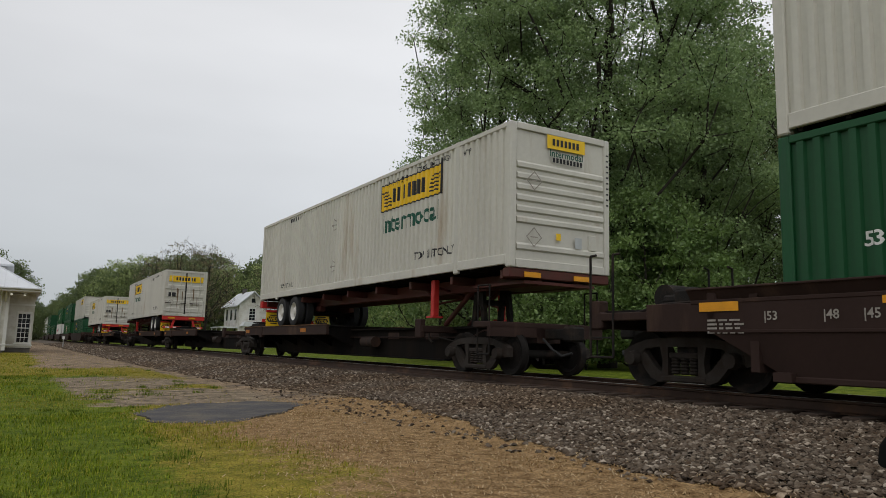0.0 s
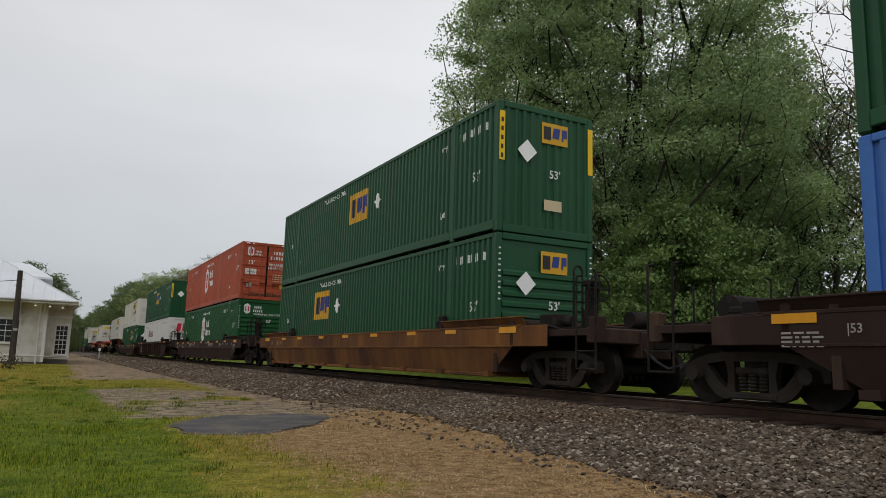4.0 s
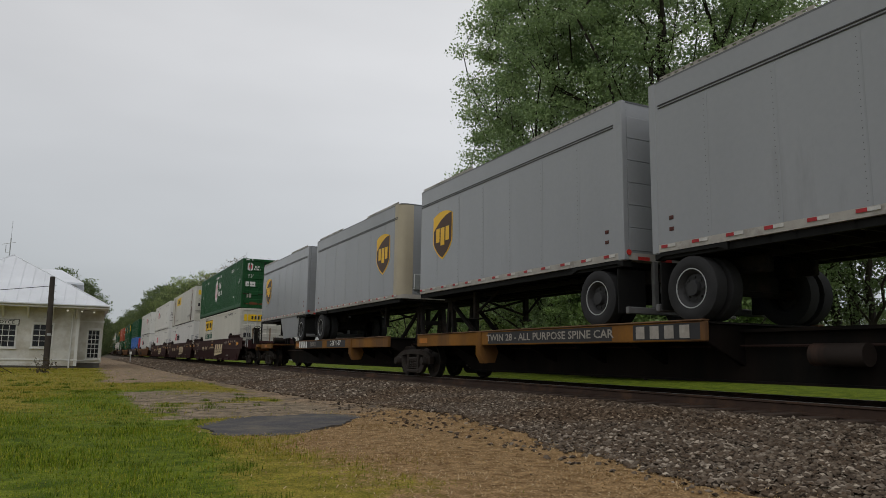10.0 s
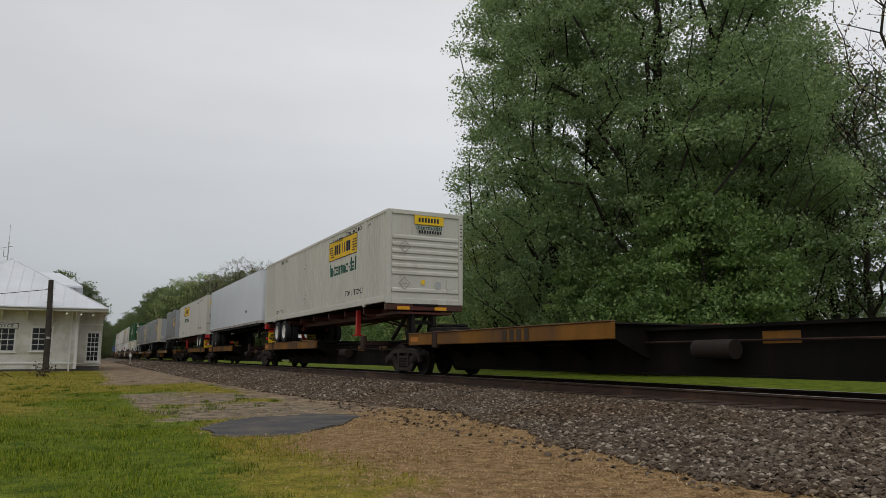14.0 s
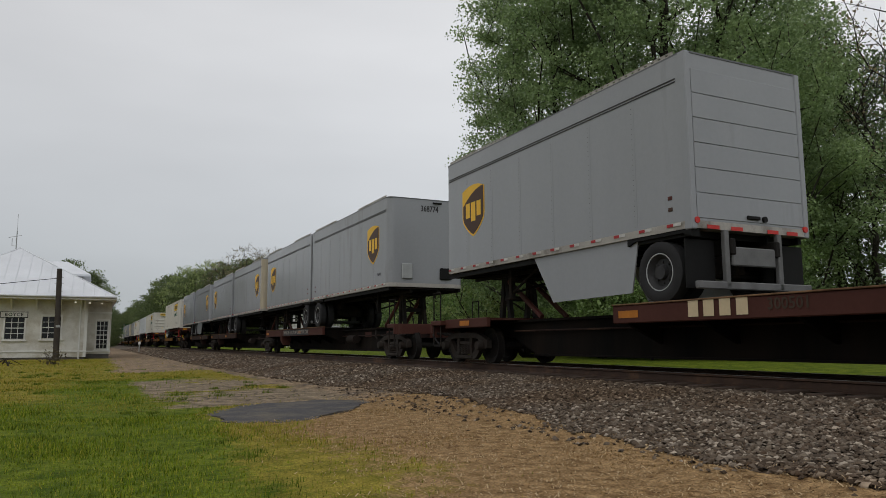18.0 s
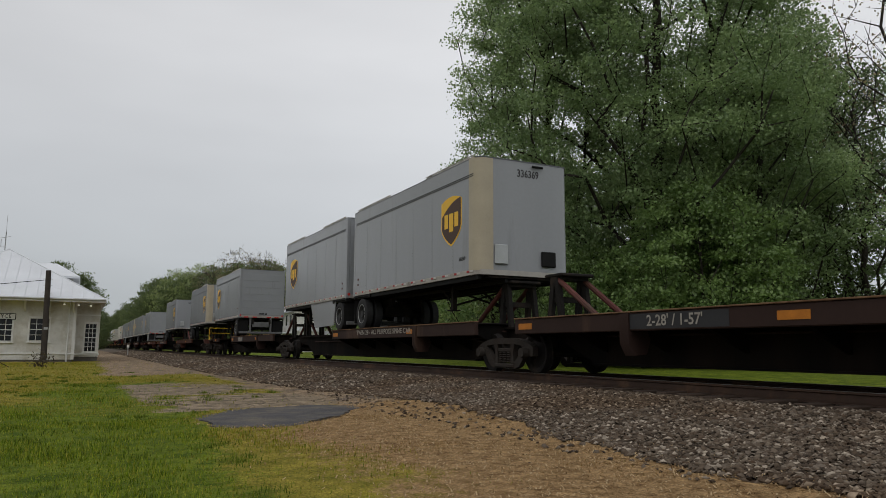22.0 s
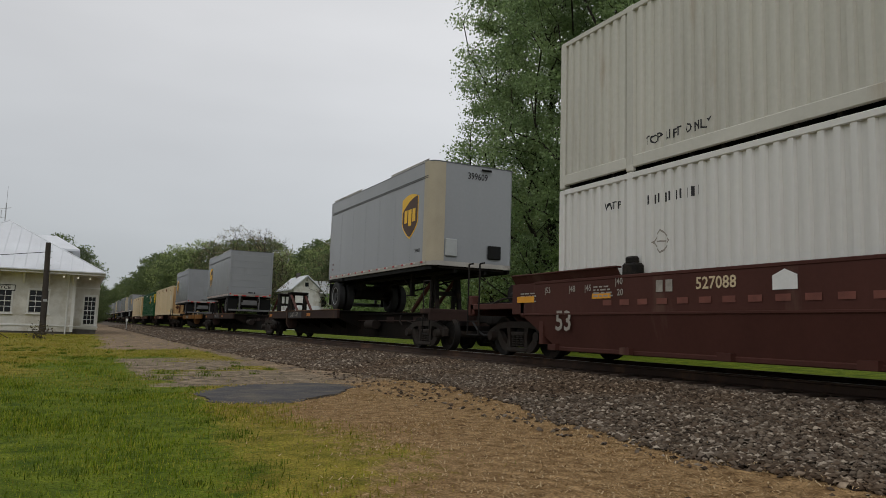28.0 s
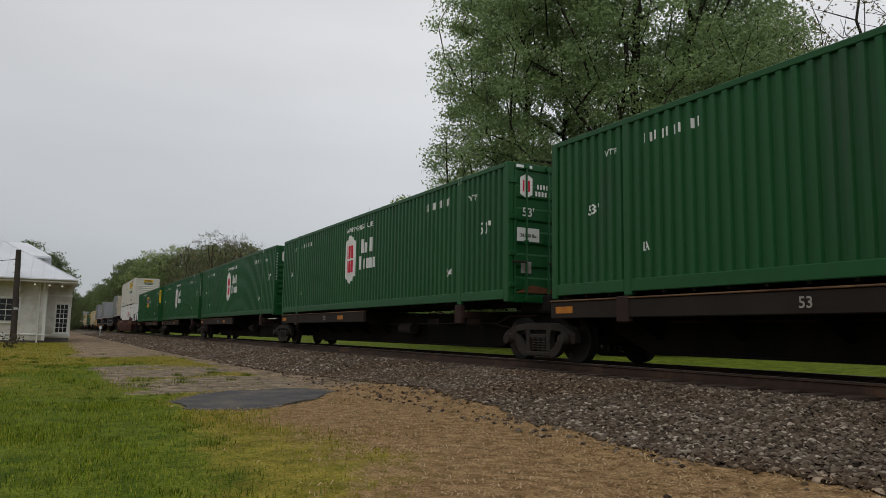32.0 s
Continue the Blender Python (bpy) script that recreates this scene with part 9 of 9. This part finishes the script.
def stones(count, x0, x1, y0, y1, size):
    x, y = gen.uniform(x0, x1, count), gen.uniform(y0, y1, count)
    z = np.array([max(bed_z(a), ground_z(a, b)) for a, b in zip(x, y)])
    okay = np.array([a > toe(b) + 0.18 * wob(a, b, 0.9) + 0.1 * wob(a, b, 3.0) or (r < 0.035 and a < toe(b)) for a, b, r in zip(x, y, gen.random(count))])
    x, y, z = x[okay], y[okay], z[okay]
    n = len(x)
    base = np.array([(1, 0, 0), (0.3, 0.95, 0.1), (-0.8, 0.5, 0), (-0.7, -0.6, 0.1), (0.4, -0.9, 0), (0.1, 0.1, 0.85), (0, 0, -0.6)])
    s = size * gen.uniform(0.5, 1.35, (n, 1, 1)) * np.array([1.15, 1.0, 0.75])
    p = base[None] * (1 + gen.uniform(-0.35, 0.35, (n, 7, 3))) * s
    a, b = gen.uniform(0, 2 * np.pi, n), gen.uniform(-0.7, 0.7, n)
    ca, sa, cb, sb = np.cos(a)[:, None], np.sin(a)[:, None], np.cos(b)[:, None], np.sin(b)[:, None]
    X, Y, Z = p[..., 0] * cb - p[..., 2] * sb, p[..., 1], p[..., 0] * sb + p[..., 2] * cb
    X, Y = X * ca - Y * sa, X * sa + Y * ca
    v = np.stack([X + x[:, None], Y + y[:, None], Z + (z + size * gen.uniform(-0.1, 0.5, n))[:, None]], -1)
    return v.reshape(-1, 3)


FACES = [(0, 1, 5), (1, 2, 5), (2, 3, 5), (3, 4, 5), (4, 0, 5), (4, 3, 6), (0, 4, 6), (3, 2, 6)]
scatter("ballast", "loose grey crushed ballast stones", "ballast", np.concatenate([stones(52000, 4.2, 8.12, 1.5, 15, 0.031), stones(24000, 4.4, 8.12, 15, 32, 0.040), stones(13000, 4.4, 8.12, 32, 62, 0.055), stones(9000, 4.4, 8.12, 62, 130, 0.08), stones(2500, 8.1, 13.0, 2, 40, 0.04), stones(1100, 3.3, 4.7, 1.5, 18, 0.026), stones(700, 0.9, 4.6, 12.5, 26, 0.024)]), 7, BALLAST, FACES)


def blades(count, x0, x1, y0, y1, length, kind):
    dry = kind == "dry"
    x, y = gen.uniform(x0, x1, count), gen.uniform(y0, y1, count)
    keep = []
    for a, b, r in zip(x, y, gen.random(count)):
        q, e, yellow, old = zones(a, b)
        inside = patch_radius(a, b) < 0.97 + 0.06 * wob(a, b, 2.0)
        share = (q if dry else (1 - q) * (yellow if kind == "yellow" else 1 - yellow)) * (1 - 0.97 * e)
        thick = 0.35 + 0.65 * smooth(-0.3, 0.4, wob(a, b, 0.8))
        keep.append((not inside) and r < share * thick and a < toe(b))
    keep = np.array(keep)
    x, y = x[keep], y[keep]
    n = len(x)
    z = np.array([ground_z(a, b) for a, b in zip(x, y)]) - 0.008
    h = length * gen.uniform(0.45, 1.25, n) * np.array([0.7 + 0.6 * smooth(-0.2, 0.5, wob(a + 5, b, 0.9)) for a, b in zip(x, y)])
    ang, lean = gen.uniform(0, 2 * np.pi, n), gen.uniform(0.1, 0.9 if not dry else 1.6, n)
    w = 0.0028 + 0.00034 * y
    dx, dy = np.cos(ang), np.sin(ang)
    root1 = np.stack([x - dy * w, y + dx * w, z], -1)
    root2 = np.stack([x + dy * w, y - dx * w, z], -1)
    tip = np.stack([x + dx * h * lean * 0.7, y + dy * h * lean * 0.7, z + h * (1 - 0.3 * lean)], -1)
    return np.stack([root1, root2, tip], 1).reshape(-1, 3)


def s_far(x, y):
    """Whether a place lies in the dry strip before the ballast."""
    return y < 12 and x > 1.3 + 0.08 * (y - 5.4)


def tufts(count, x0, x1, y0, y1, length):
    """Taller, darker clumps standing here and there in the lawn."""
    out = []
    for cx, cy in zip(gen.uniform(x0, x1, count), gen.uniform(y0, y1, count)):
        q, e, yellow, old = zones(cx, cy)
        if q > 0.1 or s_far(cx, cy) or patch_radius(cx, cy) < 1.15 or cx > toe(cy) or (e > 0.5 and gen.random() < 0.6):
            continue
        n, r = int(gen.integers(30, 90)), gen.uniform(0.05, 0.16)
        x, y = cx + gen.normal(0, r, n), cy + gen.normal(0, r, n)
        z, h, ang = ground_z(cx, cy) - 0.01, length * gen.uniform(0.5, 1.2, n), gen.uniform(0, 6.28, n)
        dx, dy, w, lean = np.cos(ang), np.sin(ang), 0.003 + 0.0003 * y, gen.uniform(0.1, 0.7, n)
        out.append(np.stack([np.stack([x - dy * w, y + dx * w, 0 * x + z], -1), np.stack([x + dy * w, y - dx * w, 0 * x + z], -1), np.stack([x + dx * h * lean, y + dy * h * lean, z + h * (1 - 0.3 * lean)], -1)], 1).reshape(-1, 3))
    return np.concatenate(out)


TUFT = island_material("dark_grass_tufts", [(0.06, 0.10, 0.009), (0.12, 0.18, 0.016), (0.22, 0.27, 0.035)])
scatter("grass_tufts", "darker clumps of taller lawn grass", "grass", np.concatenate([tufts(150, -4.0, 4.2, 3.0, 12, 0.065), tufts(90, -8, 4.4, 12, 30, 0.085)]), 3, TUFT)
scatter("grass", "short green lawn grass", "grass", np.concatenate([blades(125000, -5.0, 4.8, 3.0, 11, 0.052, "green"), blades(80000, -8, 4.8, 11, 24, 0.06, "green"), blades(34000, -10, 3.0, 24, 50, 0.08, "green")]), 3, BLADES)
scatter("yellowed_grass", "yellowing lawn grass", "grass", np.concatenate([blades(70000, -5.0, 4.0, 3.0, 11, 0.045, "yellow"), blades(90000, -8, 4.0, 11, 24, 0.055, "yellow"), blades(40000, -10, 4.4, 24, 50, 0.08, "yellow")]), 3, YELLOWED)
scatter("dry_grass", "dry straw-coloured grass", "dry grass", np.concatenate([blades(105000, 0.0, 5.6, 2.2, 13, 0.024, "dry"), blades(15000, -8, 3, 13, 40, 0.05, "dry")]), 3, STRAW)


def chips(count):
    x, y = gen.uniform(0.8, 5.2, count), gen.uniform(2.2, 13.2, count)
    keep = np.array([(r < zones(a, b)[0] and patch_radius(a, b) > 1.0) or (r < 0.6 and 0.97 < patch_radius(a, b) < 1.05) for a, b, r in zip(x, y, gen.random(count))])
    x, y = x[keep], y[keep]
    n = len(x)
    z = np.array([max(ground_z(a, b), bed_z(a)) for a, b in zip(x, y)]) + 0.012
    a, l, w = gen.uniform(0, np.pi, n), gen.uniform(0.005, 0.016, n), gen.uniform(0.0025, 0.0055, n)
    dx, dy, t = np.cos(a), np.sin(a), gen.uniform(-0.007, 0.010, n)
    return np.stack([np.stack([x - dx * l - dy * w, y - dy * l + dx * w, z - t], -1), np.stack([x - dx * l + dy * w, y - dy * l - dx * w, z - t], -1), np.stack([x + dx * l + dy * w, y + dy * l - dx * w, z + t], -1), np.stack([x + dx * l - dy * w, y + dy * l + dx * w, z + t], -1)], 1).reshape(-1, 3)


scatter("straw_chips", "pale scattered straw chips", "straw", chips(26000), 4, CHIPS)

# ---- ties: the near ones singly, the rest together ----
ties = tagged(new("ties"), "dark creosoted wooden ties", "ties", kind="structure")
tie_mesh = Shape().box(-1.32, 1.32, -0.11, 0.11, 0.17, 0.352, 0.012).mesh("tie", TIE)
plate_mesh = Shape().box(-0.86, -0.62, -0.09, 0.09, 0.352, 0.366, 0.004).box(0.62, 0.86, -0.09, 0.09, 0.352, 0.366, 0.004).mesh("tie_plate", RAIL_SIDE)
tie_rng = random.Random(3)
for i in range(200):
    t_ = part("tie", tie_mesh, ties, pose(TRACK_X + tie_rng.uniform(-0.07, 0.07), 0.2 + 0.495 * i, tie_rng.uniform(-0.008, 0.006), 0, 0, tie_rng.uniform(-1.2, 1.2)))
rest = Shape()
for i in range(-1500, 0):
    rest.box(TRACK_X - 1.3, TRACK_X + 1.3, 0.2 + 0.495 * i - 0.11, 0.2 + 0.495 * i + 0.11, 0.17, 0.35)
for i in range(200, 1400):
    rest.box(TRACK_X - 1.3, TRACK_X + 1.3, 0.2 + 0.495 * i - 0.11, 0.2 + 0.495 * i + 0.11, 0.17, 0.35)
tagged(part("distant_ties", rest.mesh("distant_ties", TIE, smooth=False, fix=False), ties), kind="stuff")


def motions():
    """The whole train rolls away along the track."""
    for ob, y, z in TRAIN:
        walk(ob, [(t, pose(TRACK_X, y + run(t), RAIL_Z + z)) for t in (0, 4, 8, 12, 16, 20, 24, 28, 32)])


motions()
